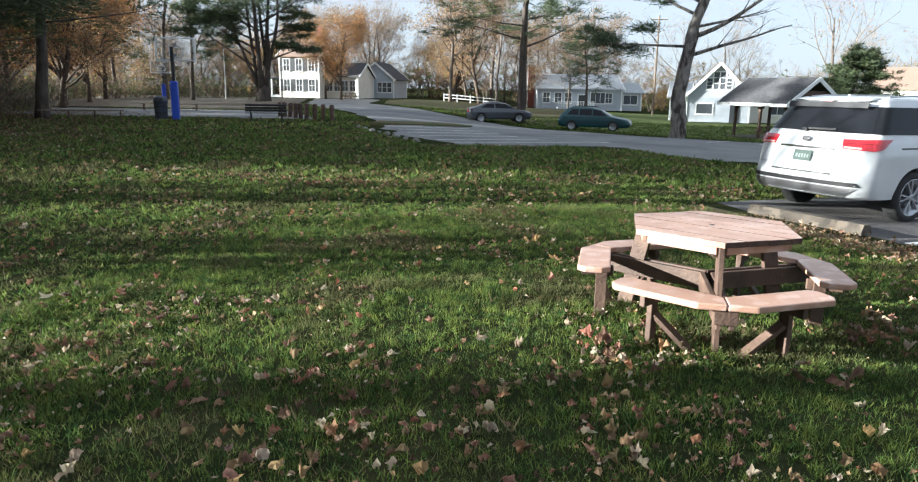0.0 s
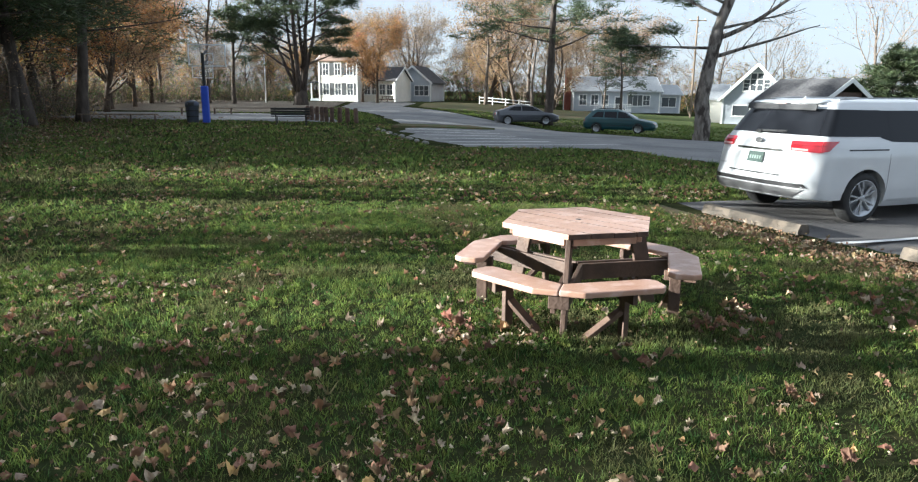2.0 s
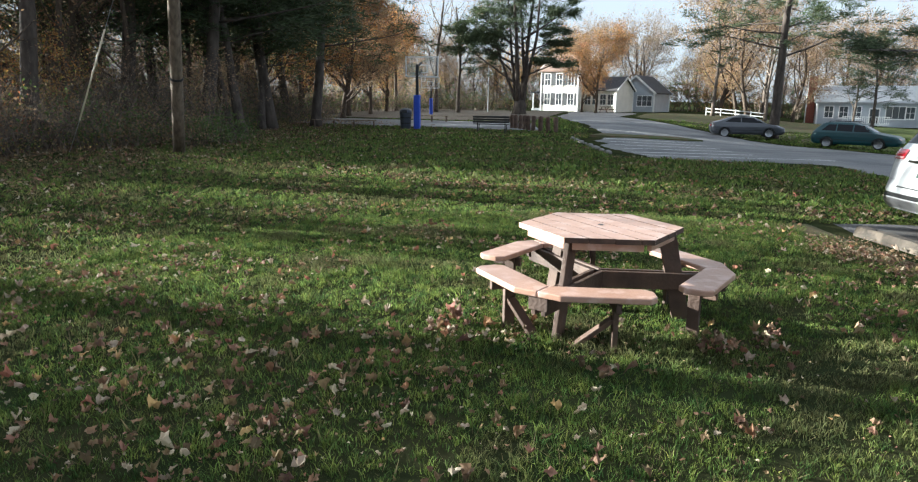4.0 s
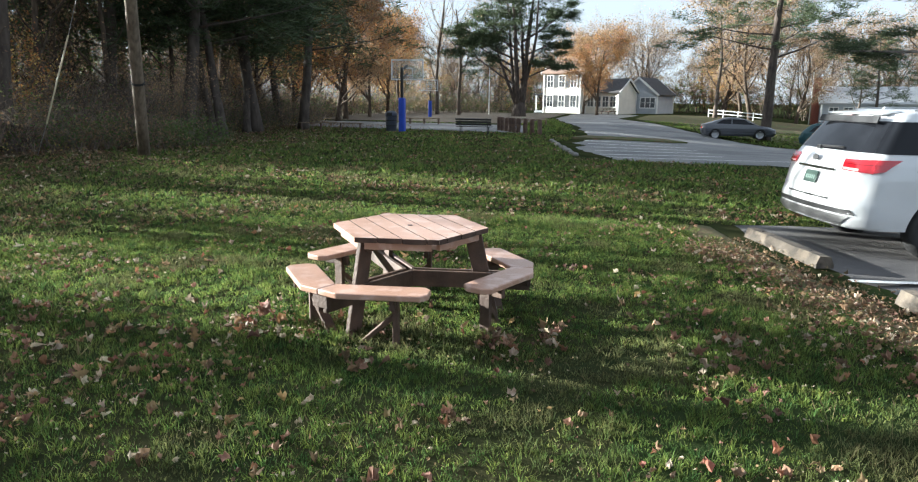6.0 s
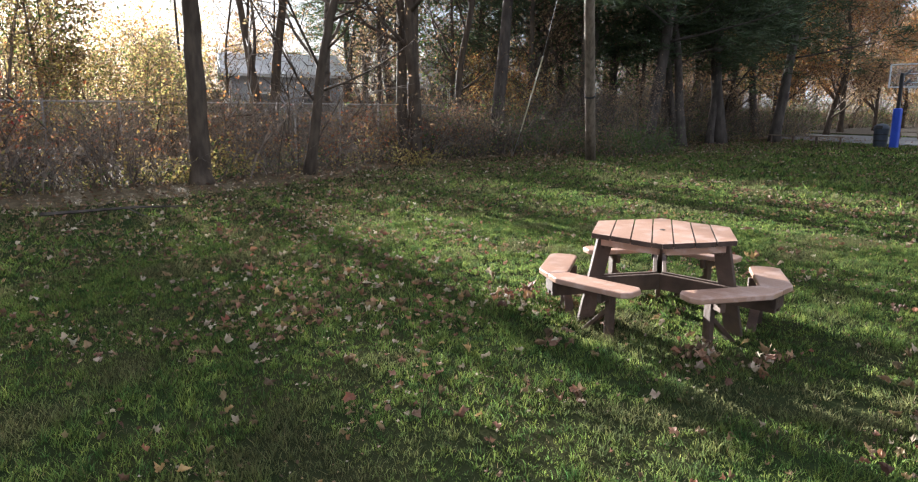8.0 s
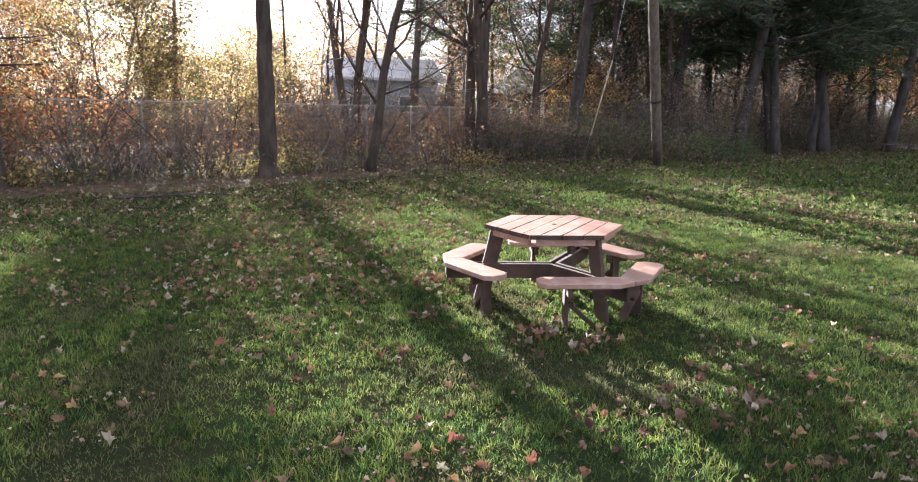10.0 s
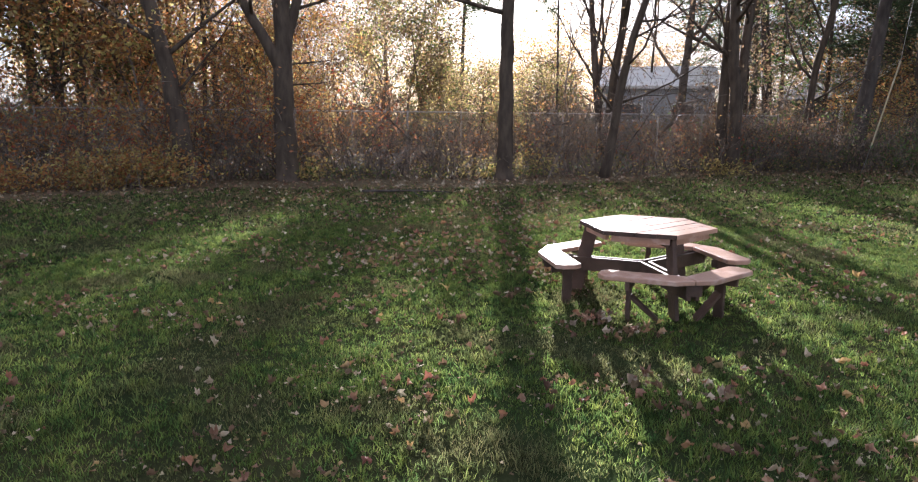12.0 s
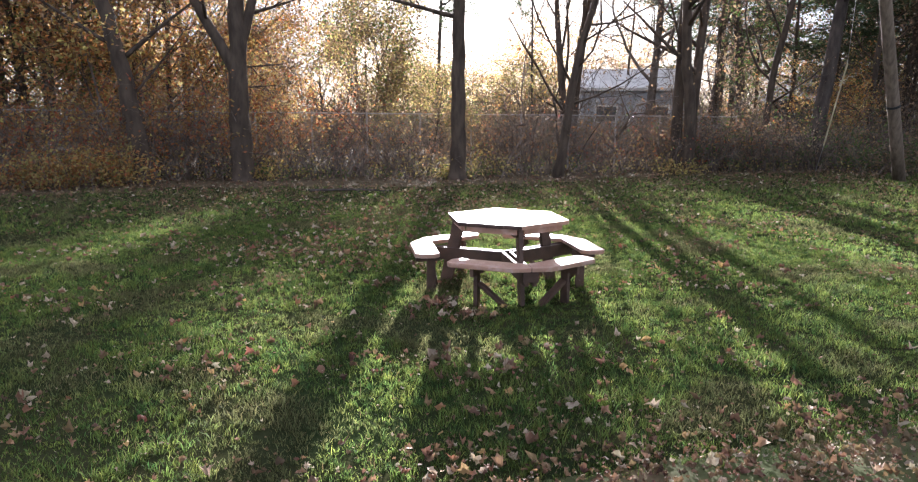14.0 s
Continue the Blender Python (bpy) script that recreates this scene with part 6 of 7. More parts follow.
# bright autumn trees behind the southern shrubs
for src, x, y, a, s in ((T_OLIVE, -14.6, -5.2, 40, 0.6), (T_OLIVE, -14.9, -6.0, 240, 0.55), (T_GREENISH, -11.5, -19.0, 80, 0.9), (T_GOLD, -7.5, -18.0, 200, 0.8), (T_ORANGE, -16.5, -15.8, 250, 0.75), (T_OLIVE, -26.0, -5.0, 170, 0.7), (T_OLIVE, -34.0, -12.0, 20, 0.9), (T_OLIVE, -38.0, -6.0, 20, 1.0), (T_GOLD, -17.0, -18.5, 140, 0.8), (T_ORANGE, -13.2, -17.0, 30, 0.7), (T_BROWN, -6.6, -17.6, 30, 0.5), (T_ORANGE, -20.0, -21.5, 0, 0.8),
                        (T_GOLD, -10.5, -17.0, 0, 0.8), (T_ORANGE, -12.5, -14.6, 60, 0.6), (T_ORANGE, -8.0, -20.0, 200, 0.75), (T_BROWN, -19.5, -14.0, 30, 0.42), (T_BROWN, -35.0, -16.5, 110, 0.5),
                        (T_SLIM, -12.0, -13.2, 0, 0.7), (T_SLIM2, -15.5, -12.6, 80, 0.6), (T_SLIM2, -9.5, -15.2, 10, 0.7)):
    put_copy(src, x, y, a, s)
# narrowed tall pines, added as sun blockers to shade the lawn's near corners
for x, y, a, w in ((-30.0, -9.7, 30, 0.34), (-30.0, -4.4, 200, 0.2)):
    tall = put_copy(T_PINE2, x, y, a, 1.1)
    tall.matrix_basis = tall.matrix_basis @ Matrix.Diagonal((w, w, 1, 1))
# slender crowns added for the shade they cast on the south of the lawn
tall = put_copy(T_OLIVE, -18.6, -8.9, 120, 1.3)
tall.matrix_basis = tall.matrix_basis @ Matrix.Diagonal((0.6, 0.6, 1, 1))
tall = put_copy(T_OLIVE, -19.8, -9.9, 220, 1.35)
tall.matrix_basis = tall.matrix_basis @ Matrix.Diagonal((0.62, 0.62, 1, 1))
for k in range(36):
    x, y = along(EDGE, rng.random())
    back = (1.2 if y > -6 else 2.2) + 9 * rng.random()
    x, y = x - back, y + rng.uniform(-1.0, 1.0) + back * 0.15
    if in_gap(x, y) or y < -9 and rng.random() < 0.5 or 4 < y - 0.2 * x < 12.5 and rng.random() < 0.85:
        continue
    put_copy(T_BUSH2 if y < -9 or rng.random() < 0.15 else T_BUSH, x, y, rng.uniform(0, 360), rng.uniform(0.6, 1.1) * (0.75 if y < -8 else 1))
# low woods further off, which close the view under the crowns
for k in range(56):
    s = (k + rng.random()) / 56
    x, y = along([(-34, -60), (-52, -30), (-56, 0), (-56, 30), (-54, 60), (-60, 90), (-40, 118)], s)
    src = rng.choice([T_BUSH, T_BUSH, T_BUSH2, T_BROWN])
    put_copy(src, x + rng.uniform(-5, 5), y + rng.uniform(-2, 2), rng.uniform(0, 360), rng.uniform(0.9, 1.3) * (0.5 if src is T_BROWN else 1.3))


def edge_tree(name, label, seed, x, y, height, radius, spec, lean, turn):
    t = make_tree(name, label, "large trees at the lawn's end", seed, height, radius, spec, M_BARK, [("leaves", M_BROWN, leafy(1, 0.3, 0.048))])
    t.matrix_basis = pose(x, y, gz(x, y) - 0.05, lean, 0, turn)


FORK = dict(OAK, span=[(0.3, 0.95), (0.3, 1), (0.3, 1)], kids=[6, 5, 4], ratio=[0.5, 0.5, 0.5], thin=0.5, wobble=0.07, angle=[26, 40, 40])
TWIGS = dict(seg=0.5, wobble=0.13, lift=[0.03, 0.02, 0.02], taper=0.25, taper0=0.2, depth=2, tipshare=0.4, span=[(0.2, 0.98), (0.2, 1.0)], kids=[9, 5], angle=[45, 45], ratio=[0.32, 0.45], thin=0.42, shape=lambda s: 1.0)


def limb_tree(label, seed, x, y, radius, trunk, limbs):
    """A large tree: its trunk through the given points (height, out, back), then limbs (height, length, radius, out, back, up). Out runs along the wood's edge."""
    rng = random.Random(seed)
    e, n = Vector((0.55, -0.83, 0)), Vector((0.83, 0.55, 0))
    t = thing("edge_tree", label, "tree", group="large trees at the lawn's end")
    out, tips, fine = [], [], []
    pts = [e * o - n * k + Vector((0, 0, z)) for z, o, k in trunk]
    for a, c in zip(pts, pts[1:]):
        for k in range(5):
            fine.append(a.lerp(c, k / 5) + Vector((rng.gauss(0, 0.018), rng.gauss(0, 0.018), 0)))
    fine.append(pts[-1])
    rad = [radius * (1 - 0.62 * k / len(fine)) * (1 + 0.09 * noise.noise((k * 0.6, seed, 2))) for k in range(len(fine))]
    rad[0] *= 1.45
    rad[1] *= 1.12
    out.append((fine, rad))
    for z, length, r, o, k, up in limbs:
        i = min(range(len(fine)), key=lambda m: abs(fine[m].z - z))
        branch(rng, out, tips, fine[i].copy(), e * o - n * k + Vector((0, 0, up)), length, r, 0, TWIGS)
    v, f = wood_mesh(out)
    link_mesh("trunk", v, f, M_BARK, t, smooth=True)
    v, f = leaf_mesh(rng, [p for p in tips if rng.random() < 0.4], 2, 0.2, 0.05)
    link_mesh("leaves", v, f, M_BROWN, t)
    t.matrix_basis = pose(x, y, gz(x, y) - 0.05)


limb_tree("tall dark leaning trunk at the edge of the thicket", 31, -8.3, -11.1, 0.27, [(-0.1, 0, 0), (1.2, 0.18, 0), (2.4, 0.34, 0), (4.2, 0.66, 0), (6.5, 1.2, 0.2), (9.5, 1.6, 0.4)],
          [(2.2, 2.6, 0.05, -0.8, 0.3, 0.7), (3.0, 3.2, 0.07, -1, 0, 0.9), (3.6, 3.0, 0.06, 1, 0.2, 0.6), (4.6, 3.6, 0.09, -0.8, -0.2, 1), (5.4, 3.4, 0.09, 1, 0.4, 0.9), (6.6, 3.0, 0.08, -1, 0.3, 1), (7.6, 2.8, 0.07, 0.9, -0.4, 1), (9.3, 2.6, 0.08, 0.2, 0, 1)])
limb_tree("large forked bare tree at the edge of the thicket", 32, -9.6, -9.1, 0.33, [(-0.1, 0, 0), (0.8, 0.0, 0), (2.0, 0.02, 0), (3.3, 0.02, 0), (5.0, -0.02, 0), (8.0, -0.2, 0.2), (11, -0.3, 0.3)],
          [(2.75, 6.0, 0.16, 0.4, 0, 1.0), (3.3, 5.5, 0.15, -0.32, 0.1, 1.0), (3.0, 1.6, 0.03, -1, 0.2, 0.1), (2.4, 1.4, 0.03, -1, -0.2, 0.05), (4.2, 2.4, 0.06, -1, 0.3, 0.3), (5.2, 3.2, 0.09, 0.9, -0.3, 0.9), (6.4, 3.4, 0.09, -0.8, 0.4, 1), (7.8, 3.0, 0.08, 0.7, 0.3, 1), (9.6, 2.8, 0.07, -0.5, -0.4, 1)])
limb_tree("bare trunk with a long level limb against the low sun", 33, -12.0, -3.7, 0.25, [(-0.1, 0, 0), (1.0, 0, 0), (3.0, 0.02, 0), (5.5, 0.0, 0), (8.5, 0.1, 0), (12, 0.1, 0.2)],
          [(4.6, 4.2, 0.07, 1, 0.1, 0.12), (5.6, 2.6, 0.06, -1, 0.2, 0.5), (6.4, 3.2, 0.08, 0.9, -0.2, 0.8), (7.4, 3.2, 0.08, -0.9, -0.2, 0.9), (8.6, 3.0, 0.08, 0.7, 0.4, 1), (10, 2.6, 0.07, -0.6, 0.3, 1)])
edge_tree("edge_tree", "slender leaning tree in the thicket", 34, -13.6, -1.1, 10, 0.15, SLIM, 6, 150)
edge_tree("edge_tree", "many-stemmed bare tree beside the thicket", 35, -16.9, 2.7, 13, 0.2, dict(SLIM, stems=3, lean=0.09, span=[(0.28, 0.98), (0.2, 1.0), (0.2, 1.0)]), 0, 40)
edge_tree("edge_tree", "thin bare trunk deep in the thicket", 36, -20.8, 5.6, 13, 0.15, SLIM, 0, 50)
edge_tree("edge_tree", "bare many-branched tree behind the fence", 37, -20.5, -1.5, 11, 0.2, dict(FORK, stems=2, lean=0.2), 0, 20)


# ---- thicket ----
def thicket(name, label, seed, line, depth, n, height, twig, mats, share, leaf, leaf_n, density=None, kids=7):
    """A bank of thin stems with sparse leaves, as one mass."""
    rng = random.Random(seed)
    tv, tf = [], []
    lv, lf, ls = [], [], []
    for _ in range(n):
        s = rng.random()
        x, y = along(line, s)
        back = depth * rng.random()
        x, y = x - back, y + back * 0.2 + rng.uniform(-0.6, 0.6)
        if density and rng.random() > density(x, y):
            continue
        clump = 0.78 + 0.5 * noise.noise((x * 0.4, y * 0.4, 4)) + 0.45 * noise.noise((x * 1.1, y * 1.1, 7))
        h = height * rng.uniform(0.5, 1.1) * clump
        z0 = gz(x, y)
        d = Vector((rng.gauss(0, 0.42), rng.gauss(0, 0.42), 1)).normalized()
        p = Vector((x, y, z0 - 0.03))
        pts = [p]
        for k in range(4):
            d = (d + Vector((rng.gauss(0, 0.24), rng.gauss(0, 0.24), rng.gauss(0, 0.12)))).normalized()
            pts.append(pts[-1] + d * h / 4)
        r = twig * rng.uniform(0.5, 1.4) * (2.2 if rng.random() < 0.16 else 1)
        v, f = tube(pts, [r, r * 0.85, r * 0.65, r * 0.45, r * 0.2], 3, len(tv))
        tv += v
        tf += f[:-2]
        for k in range(kids):
            i = rng.randint(1, 3)
            a = pts[i].lerp(pts[i + 1], rng.random())
            e = a + (d * 0.6 + Vector((rng.gauss(0, 0.8), rng.gauss(0, 0.8), rng.gauss(0.1, 0.5)))).normalized() * h * rng.uniform(0.12, 0.32)
            v, f = tube([a, a.lerp(e, 0.5) + Vector((0, 0, rng.gauss(0, 0.03))), e], [r * 0.45, r * 0.35, r * 0.12], 3, len(tv))
            tv += v
            tf += f[:-2]
            if rng.random() < share:
                tint = 0.5 + 0.5 * noise.noise((x * 0.35 + 9, y * 0.35, 2))
                slot = min(len(mats) - 1, max(0, int((tint + rng.gauss(0, 0.18)) * len(mats))))
                k0 = len(lf)
                leaf_mesh(rng, [(a.lerp(e, rng.uniform(0.4, 1)), d)], leaf_n, 0.16, leaf, lv, lf)
                ls += [slot] * (len(lf) - k0)
    t = thing(name, label, "shrubs", kind="stuff")
    link_mesh("twigs", tv, tf, M_TWIG, t)
    link_mesh("leaves", lv, lf, mats, t, slots=ls)
    return t


def sun_gap(x, y):
    return 0.3 if in_gap(x, y) else 1.0


thicket("autumn_shrubs", "tangled autumn shrubs with orange and yellow leaves", 41, EDGE[:4], 6.0, 900, 3.4, 0.010, [M_YELLOW, M_ORANGE, M_RED, M_ORANGE, M_YELLOW], 0.6, 0.05, 4)
thicket("bare_thicket", "bare grey twig thicket below the autumn trees", 46, EDGE[:5], 2.2, 700, 2.3, 0.009, [M_BROWN, M_YELLOW], 0.12, 0.04, 3)
thicket("bare_thicket", "bare grey-brown thicket along the lawn's end", 42, EDGE[3:8], 4.0, 2900, 2.7, 0.008, [M_BROWN, M_ORANGE, M_BROWN, M_RED, M_YELLOW], 0.28, 0.035, 4, sun_gap)
thicket("fence_shrubs", "tan and olive shrubs grown tall behind the fence", 47, [(x - 14.0, y + 2.2) for x, y in EDGE[2:8]], 8.0, 2000, 3.1, 0.012, [M_BROWN, M_GREEN, M_BROWN, M_BROWN, M_ORANGE], 0.4, 0.05, 4)
thicket("bare_saplings", "tall thin bare saplings standing in the thicket", 50, [(x - 1.5, y + 0.3) for x, y in EDGE[2:9]], 12.0, 130, 7.0, 0.02, [M_BROWN, M_ORANGE], 0.1, 0.05, 3, lambda x, y: 0.3 if 4.5 < y - 0.2 * x < 12.5 else 1.0, kids=16)
thicket("dark_thicket", "dense brown thicket under the pines", 43, EDGE[6:], 5.0, 3600, 2.8, 0.010, [M_BROWN, M_GREEN, M_BROWN, M_GREEN], 0.2, 0.05, 5)
thicket("dark_thicket", "tall dark undergrowth deep under the pines", 54, [(-25.5, 9.6), (-26.0, 14.0), (-27.5, 19.0), (-30.0, 25.0), (-33.0, 30.0)], 7.0, 1300, 5.6, 0.016, [M_BROWN, M_GREEN, M_GREEN], 0.12, 0.05, 4, kids=9)
thicket("far_woods", "low far woods beyond the fence", 48, [(-36, -50), (-50, -26), (-54, 0), (-54, 30)], 6.0, 1500, 6.8, 0.025, [M_BROWN, M_GREEN, M_BROWN, M_BROWN], 0.7, 0.09, 9, kids=8)
thicket("far_woods", "brown undergrowth below the far trees", 49, [(70, 118), (30, 112), (-20, 108), (-75, 92)], 6.0, 1300, 7.0, 0.035, [M_BROWN, M_GREEN, M_BROWN, M_GREEN], 0.6, 0.12, 8)
thicket("brown_hedge", "dark brown overgrown hedge behind the court", 45, [(-33, 36), (-42, 46), (-47, 58), (-44, 70), (-38, 80)], 5.0, 1300, 3.6, 0.022, [M_BROWN, M_GREEN, M_BROWN], 0.35, 0.08, 5)
thicket("low_weeds", "low yellow-green weeds along the wood's edge", 44, [(x + 0.1, y + 0.1) for x, y in EDGE[1:]], 1.4, 500, 0.6, 0.005, [M_YELLOW, M_GREEN, M_YELLOW, M_BROWN], 0.6, 0.04, 4)
for k, (x, y) in enumerate(((-17.3, 10.8), (-17.9, 12.4), (-19.0, 9.2))):
    thicket("green_shrub", "low dull green shrub beside the pole", 80 + k, [(x + 0.5, y - 0.8), (x + 0.5, y + 0.8)], 1.0, 90, 1.5, 0.006, [M_GREEN, M_GREEN, M_BROWN], 0.7, 0.045, 4)
for k, (x, y) in enumerate(((-4.6, -14.6), (-5.3, -13.6), (-6.1, -12.7), (-7.0, -12.0), (-5.0, -15.5), (-6.3, -11.9), (-7.4, -11.0))):
    thicket("low_shrub", "low autumn shrub with orange-yellow leaves at the wood's edge", 90 + k, [(x + 0.5, y - 0.5), (x + 0.5, y + 0.5)], 0.9, 40, 1.15, 0.006, [M_YELLOW, M_ORANGE, M_YELLOW, M_RED], 0.8, 0.045, 4)
for k, (x, y) in enumerate(((-9.95, -8.35), (-12.4, -4.5), (-13.3, -3.2), (-18.6, 3.7), (-6.3, -12.0), (-7.2, -11.4), (-15.9, 2.6))):
    thicket("yellow_weed", "small shrub with pale yellow-green leaves", 70 + k, [(x + 0.25, y - 0.2), (x + 0.25, y + 0.2)], 0.4, 26, 0.95, 0.005, [M_YELLOW, M_YELLOW, M_GREEN], 0.9, 0.045, 3)


def fallen_branch():
    rng = random.Random(8)
    out, tips = [], []
    branch(rng, out, tips, Vector((-7.5, -6.1, 0.06)), Vector((0.1, 1, 0.02)), 2.2, 0.035, 1, dict(OAK, lift=[0, -0.01, 0], depth=2, kids=[3, 4], wobble=0.1))
    v, f = wood_mesh(out)
    tagged(link_mesh("fallen_branch", [(x, y, max(0.02, min(z, 0.25))) for x, y, z in v], f, M_BARK_DARK), "dark fallen branch lying on the lawn", "branch")


fallen_branch()


# ---- grass and fallen leaves ----
VERGE = [(-40, 41.4), (-19.6, 43.4), (-30.5, 82), (-58, 84)]


def within(x, y, poly):
    """inside() for whole arrays."""
    hit = np.zeros(len(x), bool)
    for (x0, y0), (x1, y1) in zip(poly, poly[1:] + poly[:1]):
        if y0 != y1:
            hit ^= ((y0 > y) != (y1 > y)) & (x < (x1 - x0) * (y - y0) / (y1 - y0) + x0)
    return hit


def lie(x, y):
    """gz() for whole arrays."""
    st = lambda v, a, b: (lambda u: u * u * (3 - 2 * u))(np.clip((v - a) / (b - a), 0, 1))
    return (-(0.1 * st(x, 0.5, 4) * st(y, 0, 5) + 0.8 * st(x, -14, 0) * st(y, 8, 46) + 0.35 * st(x, 3, 14) * st(y, 15, 42))
            + 0.2 * st(y, 50, 85) * st(-x, 8, 24))


def blades(name, label, seed, n, sampler, height, width, mat, segments, per=7):
    """Tufts of per blades that lean away from the tuft's middle; they thin out towards the wood and the leafy bank."""
    r = np.random.RandomState(seed)
    tx, ty, tscale = sampler(r, n // per)
    fade = r.rand(len(tx)) ** 1.6 * 7.5
    bank = r.rand(len(tx)) * 0.5
    bu, bv = tx * U.x + ty * U.y, tx * V.x + ty * V.y
    off = (within(tx, ty, LOT) | within(tx, ty, ROAD) | within(tx, ty, COURT) | within(tx, ty, VERGE) | within(tx - fade + 0.6, ty - 0.2 * fade, LITTER)
           | ((bu + bank > 4.15) & (bv < 4.6) & (bu < 5)))
    tx, ty, tscale = tx[~off], ty[~off], tscale[~off]
    m = len(tx)
    tuft = np.array([1.0 * noise.noise((a * 3.2, b * 3.2, 1)) + 0.8 * noise.noise((a * 0.9, b * 0.9, 6)) for a, b in zip(tx.tolist(), ty.tolist())]) + 0.35 * r.randn(m)
    vigour = np.clip(1.0 + 0.85 * tuft, 0.4, 2.1)
    out = np.tile(np.arange(per) * 2 * np.pi / per, m) + r.rand(m * per) * 1.2
    x, y, scale, vigour = np.repeat(tx, per), np.repeat(ty, per), np.repeat(tscale, per), np.repeat(vigour, per)
    n = len(x)
    far = np.abs(r.randn(n)) * 0.017 * np.sqrt(scale)
    x, y = x + np.cos(out) * far, y + np.sin(out) * far
    h = height * (0.6 + 0.8 * r.rand(n)) * vigour * np.sqrt(scale)
    w = width * (0.7 + 0.6 * r.rand(n)) * scale
    z = lie(x, y) - 0.01
    a = r.rand(n) * 2 * np.pi
    lean = 0.25 + 1.1 * r.rand(n)
    b = out + r.randn(n) * 0.6
    cx, cy = np.cos(a) * w, np.sin(a) * w
    lx, ly = np.cos(b) * lean * h, np.sin(b) * lean * h
    if segments == 2:
        pts = np.stack([np.stack([x - cx, y - cy, z], 1), np.stack([x + cx, y + cy, z], 1),
                        np.stack([x + cx * 0.7 + lx * 0.3, y + cy * 0.7 + ly * 0.3, z + h * 0.62], 1), np.stack([x - cx * 0.7 + lx * 0.3, y - cy * 0.7 + ly * 0.3, z + h * 0.62], 1),
                        np.stack([x + lx, y + ly, z + h], 1)], 1).reshape(-1, 3)
        k = np.arange(n) * 5
        loops = np.stack([k, k + 1, k + 2, k + 3, k + 3, k + 2, k + 4], 1).ravel()
        starts = np.stack([np.arange(n) * 7, np.arange(n) * 7 + 4], 1).ravel()
        totals = np.tile([4, 3], n)
    else:
        pts = np.stack([np.stack([x - cx, y - cy, z], 1), np.stack([x + cx, y + cy, z], 1), np.stack([x + lx, y + ly, z + h], 1)], 1).reshape(-1, 3)
        loops = np.arange(n * 3)
        starts, totals = np.arange(n) * 3, np.full(n, 3)
    me = bpy.data.meshes.new(name)
    me.vertices.add(len(pts))
    me.vertices.foreach_set("co", pts.astype(np.float32).ravel())
    me.loops.add(len(loops))
    me.loops.foreach_set("vertex_index", loops.astype(np.int32))
    me.polygons.add(len(starts))
    me.polygons.foreach_set("loop_start", starts.astype(np.int32))
    me.polygons.foreach_set("loop_total", totals.astype(np.int32))
    me.update(calc_edges=True)
    me.materials.append(mat)
    return tagged(new(name, me), label, "grass", kind="stuff")


def near_lawn(r, n):
    rad = np.sqrt(r.rand(n)) * 6.0
    a = r.rand(n) * 2 * np.pi
    return 0.6 + rad * np.cos(a), -0.6 + rad * np.sin(a), np.ones(n)


def mid_lawn(r, n):
    rad = 4.6 * (24.0 / 4.6) ** r.rand(n)
    a = r.rand(n) * 2 * np.pi
    return 0.6 + rad * np.cos(a), -0.6 + rad * np.sin(a), 0.9 + (rad - 4.6) / 5.5


def far_lawn(r, n):
    return r.uniform(-32, 20, n), r.uniform(8, 60, n), r.uniform(3.5, 5.5, n)


blades("lawn_grass", "short green lawn grass in tufts", 1, 480000, near_lawn, 0.036, 0.0026, M_GRASS, 2)
blades("lawn_grass", "short green lawn grass", 2, 500000, mid_lawn, 0.038, 0.0062, M_GRASS, 1)
blades("dry_grass", "scattered dry straw-coloured grass blades", 3, 15000, near_lawn, 0.05, 0.0022, M_DRY, 1, 3)
blades("dry_grass", "thin straw-coloured grass blades", 4, 50000, mid_lawn, 0.045, 0.003, M_DRY, 1, 3)
def edge_lawn(r, n):
    k = r.rand(n) * (len(EDGE) - 1)
    i = k.astype(int)
    e = np.array(EDGE)
    p = e[i] + (e[i + 1] - e[i]) * (k - i)[:, None]
    w = np.abs(r.randn(n)) * 4.6
    return p[:, 0] + w, p[:, 1] - 0.15 * w, 1.0 + r.rand(n) * 1.2


blades("dry_grass", "thin dry tan grass towards the wood's edge", 6, 180000, edge_lawn, 0.035, 0.004, M_DRY, 1, 3)
blades("far_grass", "distant green grass", 5, 230000, far_lawn, 0.035, 0.0075, M_GRASS, 1)


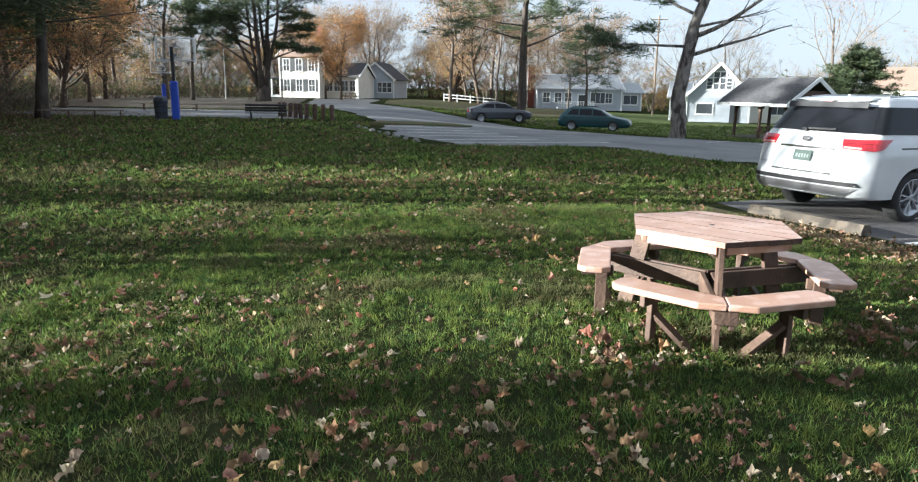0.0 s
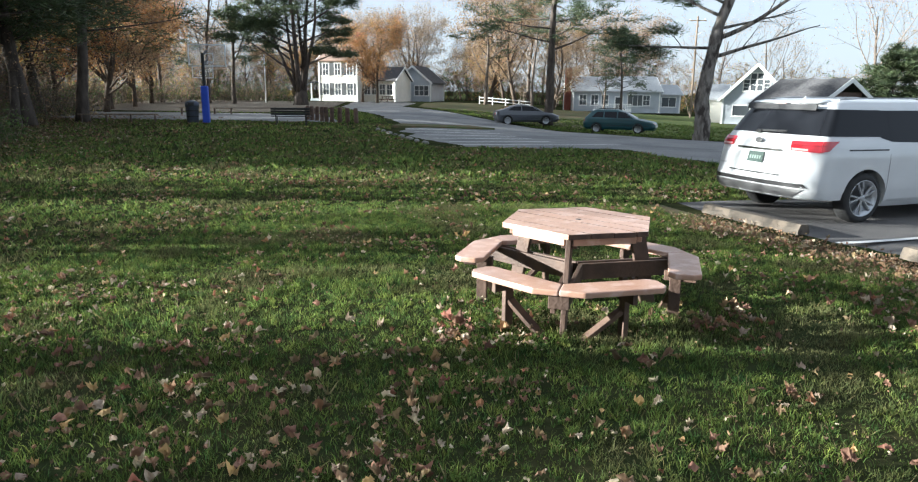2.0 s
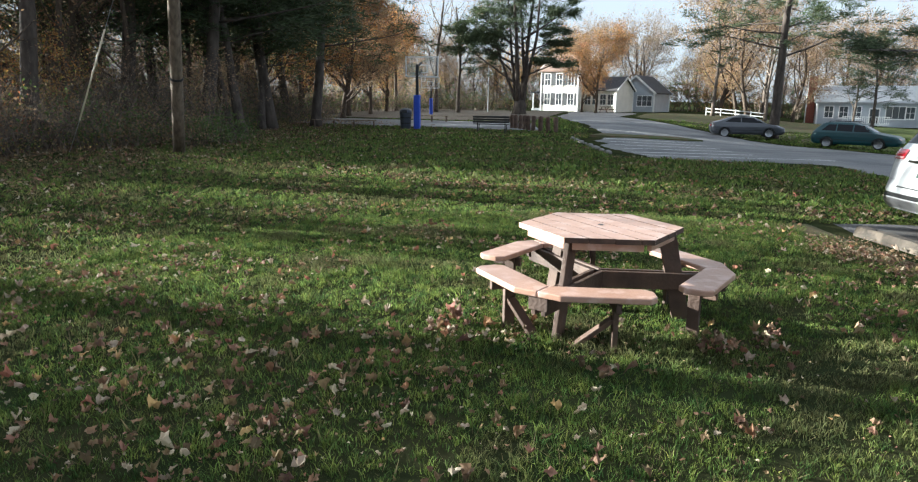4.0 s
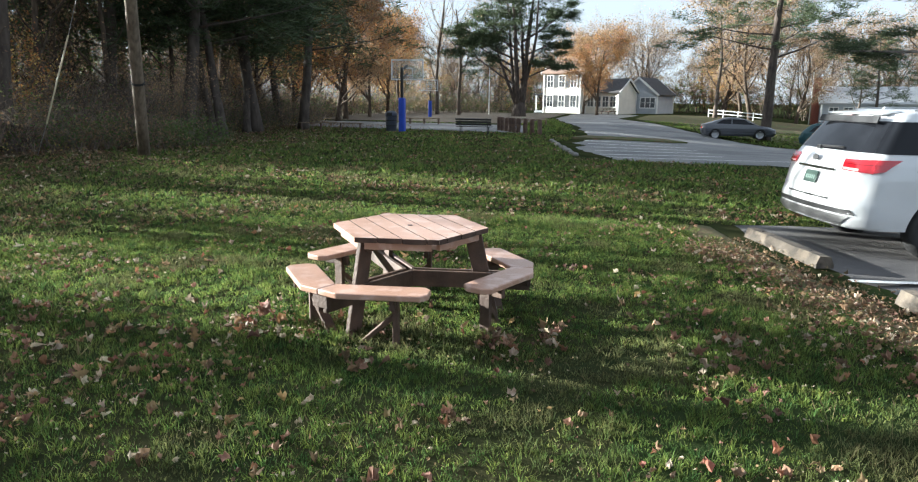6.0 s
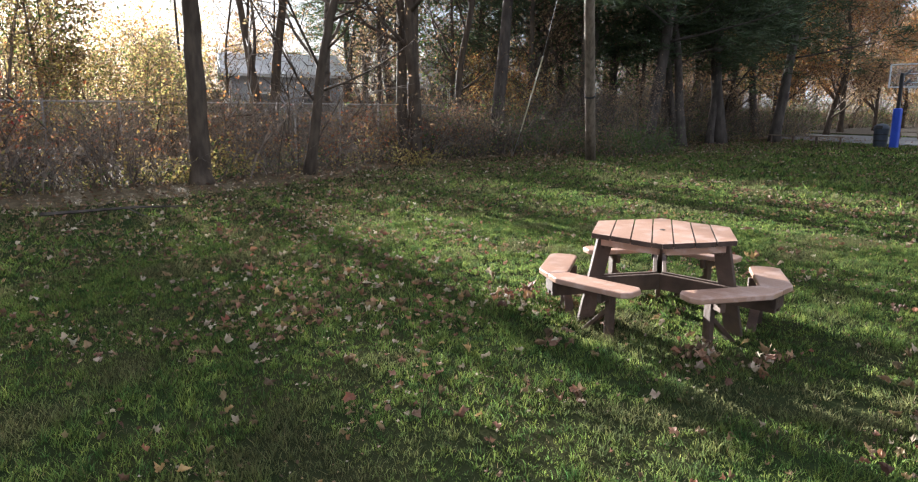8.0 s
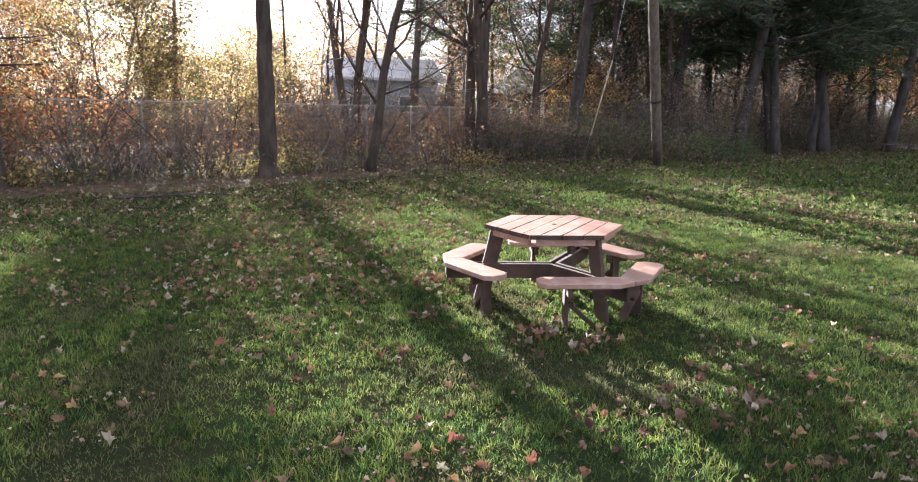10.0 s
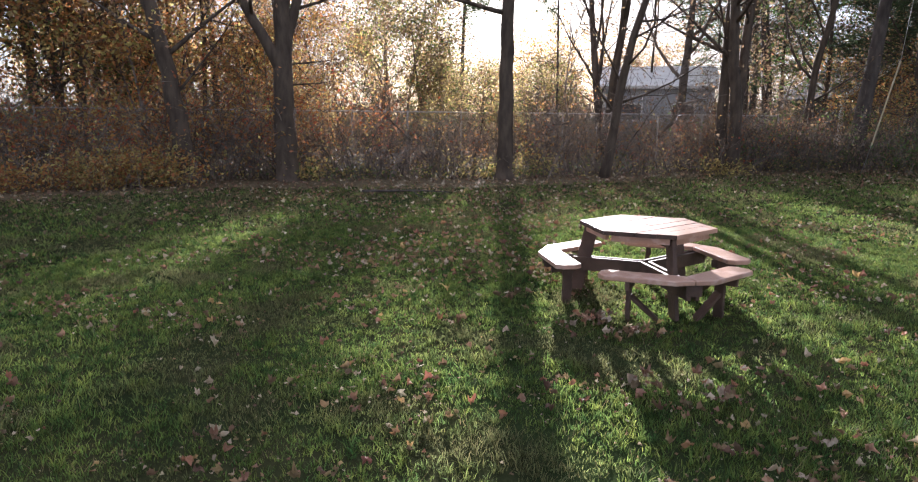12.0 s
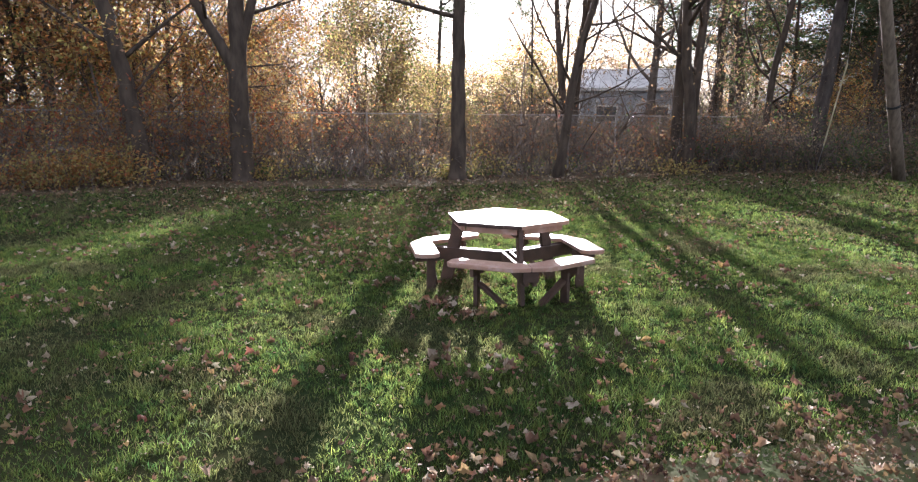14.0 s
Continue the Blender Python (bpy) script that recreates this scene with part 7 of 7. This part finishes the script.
def fallen_leaves(name, label, seed, n, where, size, mats, heap=0.0, crumpled=False):
    rng = random.Random(seed)
    verts, faces, slots = [], [], []
    for _ in range(n):
        x, y = where(rng)
        z = gz(x, y) + rng.uniform(0.025, 0.055) + heap * rng.random()
        a0 = rng.uniform(0, 6.28)
        s = size * (0.45 + 1.25 * rng.random() ** 1.7)
        curl, fold = rng.uniform(-1.0, 1.2), rng.uniform(-0.3, 1.2)
        tilt = Euler((rng.gauss(0, 0.28), rng.gauss(0, 0.28), a0)).to_matrix()
        lobes = rng.choice((5, 5, 7))
        k = len(verts)
        verts.append((x, y, z))
        m = lobes * 2
        for i in range(m):
            a = 6.283 * i / m
            rr = s * (1.0 if i % 2 == 0 else 0.7) * rng.uniform(0.58, 1.15) * (0.75 + 0.25 * math.cos(a))
            p = tilt @ Vector((rr * math.cos(a), rr * math.sin(a) * (0.85 - 0.12 * abs(curl)), curl * rr * rr / s * 0.6 + fold * rr * abs(math.sin(a)) + rng.gauss(0, 0.13) * s))
            verts.append((x + p.x, y + p.y, max(z + p.z, gz(x, y) + 0.004)))
        if crumpled:
            # an inner ring gives the blade its creases
            for i in range(m):
                ox, oy, oz = verts[k + 1 + i]
                verts.append((x + (ox - x) * 0.52, y + (oy - y) * 0.52, z + (oz - z) * 0.4 + rng.gauss(0, 0.24) * s))
            for i in range(m):
                o0, o1, n0, n1 = k + 1 + i, k + 1 + (i + 1) % m, k + 1 + m + i, k + 1 + m + (i + 1) % m
                faces += [(k, n0, n1), (n0, o0, o1), (n0, o1, n1)]
        else:
            for i in range(m):
                faces.append((k, k + 1 + i, k + 1 + (i + 1) % m))
        u = rng.random()
        slot = min(len(mats) - 1, 0 if u < 0.66 else 1 if u < 0.84 else 2 if u < 0.9 else 3)
        slots += [slot] * (m * 3 if crumpled else m)
    ob = link_mesh(name, verts, faces, mats, slots=slots)
    return tagged(ob, label, "leaves", kind="stuff")


def about(cx, cy, sx, sy):
    return lambda rng: (rng.gauss(cx, sx), rng.gauss(cy, sy))


def over(x0, x1, y0, y1):
    def f(rng):
        while True:
            x, y = rng.uniform(x0, x1), rng.uniform(y0, y1)
            if rng.random() < 0.2 + 0.9 * noise.noise((x * 0.8, y * 0.8, 8)) + 0.7 * noise.noise((x * 2.6, y * 2.6, 3)) and not inside(x, y, LOT) and not inside(x, y, ROAD):
                return x, y
    return f


LM = [M_LEAF_BROWN, M_LEAF_PALE, M_LEAF_GOLD, M_LEAF_RUST]
fallen_leaves("fallen_leaves", "brown and pale dead maple leaves strewn over the grass", 51, 5200, over(-9, 8, -8, 9), 0.036, LM, 0.0, True)
fallen_leaves("fallen_leaves", "torn scraps of dead leaves between the grass blades", 57, 7000, over(-7.5, 6, -5.5, 5), 0.015, [M_LEAF_BROWN, M_LEAF_PALE, M_LEAF_PALE])
fallen_leaves("fallen_leaves", "curled dead maple leaves thick on the shaded grass", 58, 420, over(-5.5, -0.2, -3.6, -0.6), 0.04, LM, 0.02, True)
fallen_leaves("fallen_leaves", "dense dead leaves in the shaded grass", 52, 330, about(-2.2, -2.8, 1.3, 0.6), 0.045, LM, 0.0, True)
fallen_leaves("fallen_leaves", "bank of brown leaves along the asphalt edge", 53, 1250, lambda rng: (lambda s, w: uv(3.95 - 0.2 * step(s, 0, 2) + w, s))(rng.uniform(-3.6, 2.8), rng.gauss(0, 0.32)), 0.037, [M_LEAF_BROWN, M_LEAF_BROWN, M_LEAF_PALE], 0.0, True)
fallen_leaves("fallen_leaves", "crumbled brown leaf scraps along the asphalt edge", 56, 3200, lambda rng: (lambda s, w: uv(4.1 - 0.25 * step(s, 0, 2) + w, s))(rng.uniform(-3.6, 3.4), rng.gauss(0, 0.28)), 0.018, [M_LEAF_BROWN, M_LEAF_BROWN, M_LEAF_PALE])
for k, (x, y, n, sx, sy) in enumerate(((1.02, -0.4, 34, 0.09, 0.09), (1.3, -0.05, 34, 0.06, 0.14), (0.42, -1.24, 16, 0.09, 0.07), (2.54, 0.44, 26, 0.1, 0.12), (2.49, 0.0, 14, 0.1, 0.06), (-0.7, -1.1, 22, 0.2, 0.1), (-0.95, -0.9, 20, 0.12, 0.12),
                                       (2.2, 0.9, 24, 0.3, 0.3))):
    fallen_leaves("leaf_pile", "small heap of brown dead leaves on the grass", 60 + k, n, about(x, y, sx, sy), 0.046, [M_LEAF_BROWN, M_LEAF_PALE, M_LEAF_RUST, M_LEAF_RUST], 0.07, True)
rng = random.Random(91)
for k in range(34):
    a, d = rng.uniform(0, 6.28), rng.uniform(1.5, 6.5)
    fallen_leaves("leaf_pile", "few curled brown leaves caught in the grass", 100 + k, rng.randint(4, 12), about(d * math.cos(a), d * math.sin(a) - 0.5, rng.uniform(0.06, 0.2), rng.uniform(0.06, 0.2)), 0.042, LM, 0.04, True)
fallen_leaves("fallen_leaves", "small dead leaves scattered over the far lawn", 54, 5500, over(-20, 6, 6, 30), 0.048, LM)


def edge_litter(rng):
    x, y = along(EDGE, rng.random())
    w = rng.gauss(2.2, 3.4)
    return x + w, y - 0.2 * w


fallen_leaves("leaf_litter", "thick leaf litter along the wood's edge", 55, 15000, edge_litter, 0.05, [M_LEAF_BROWN, M_LEAF_PALE, M_LEAF_BROWN])
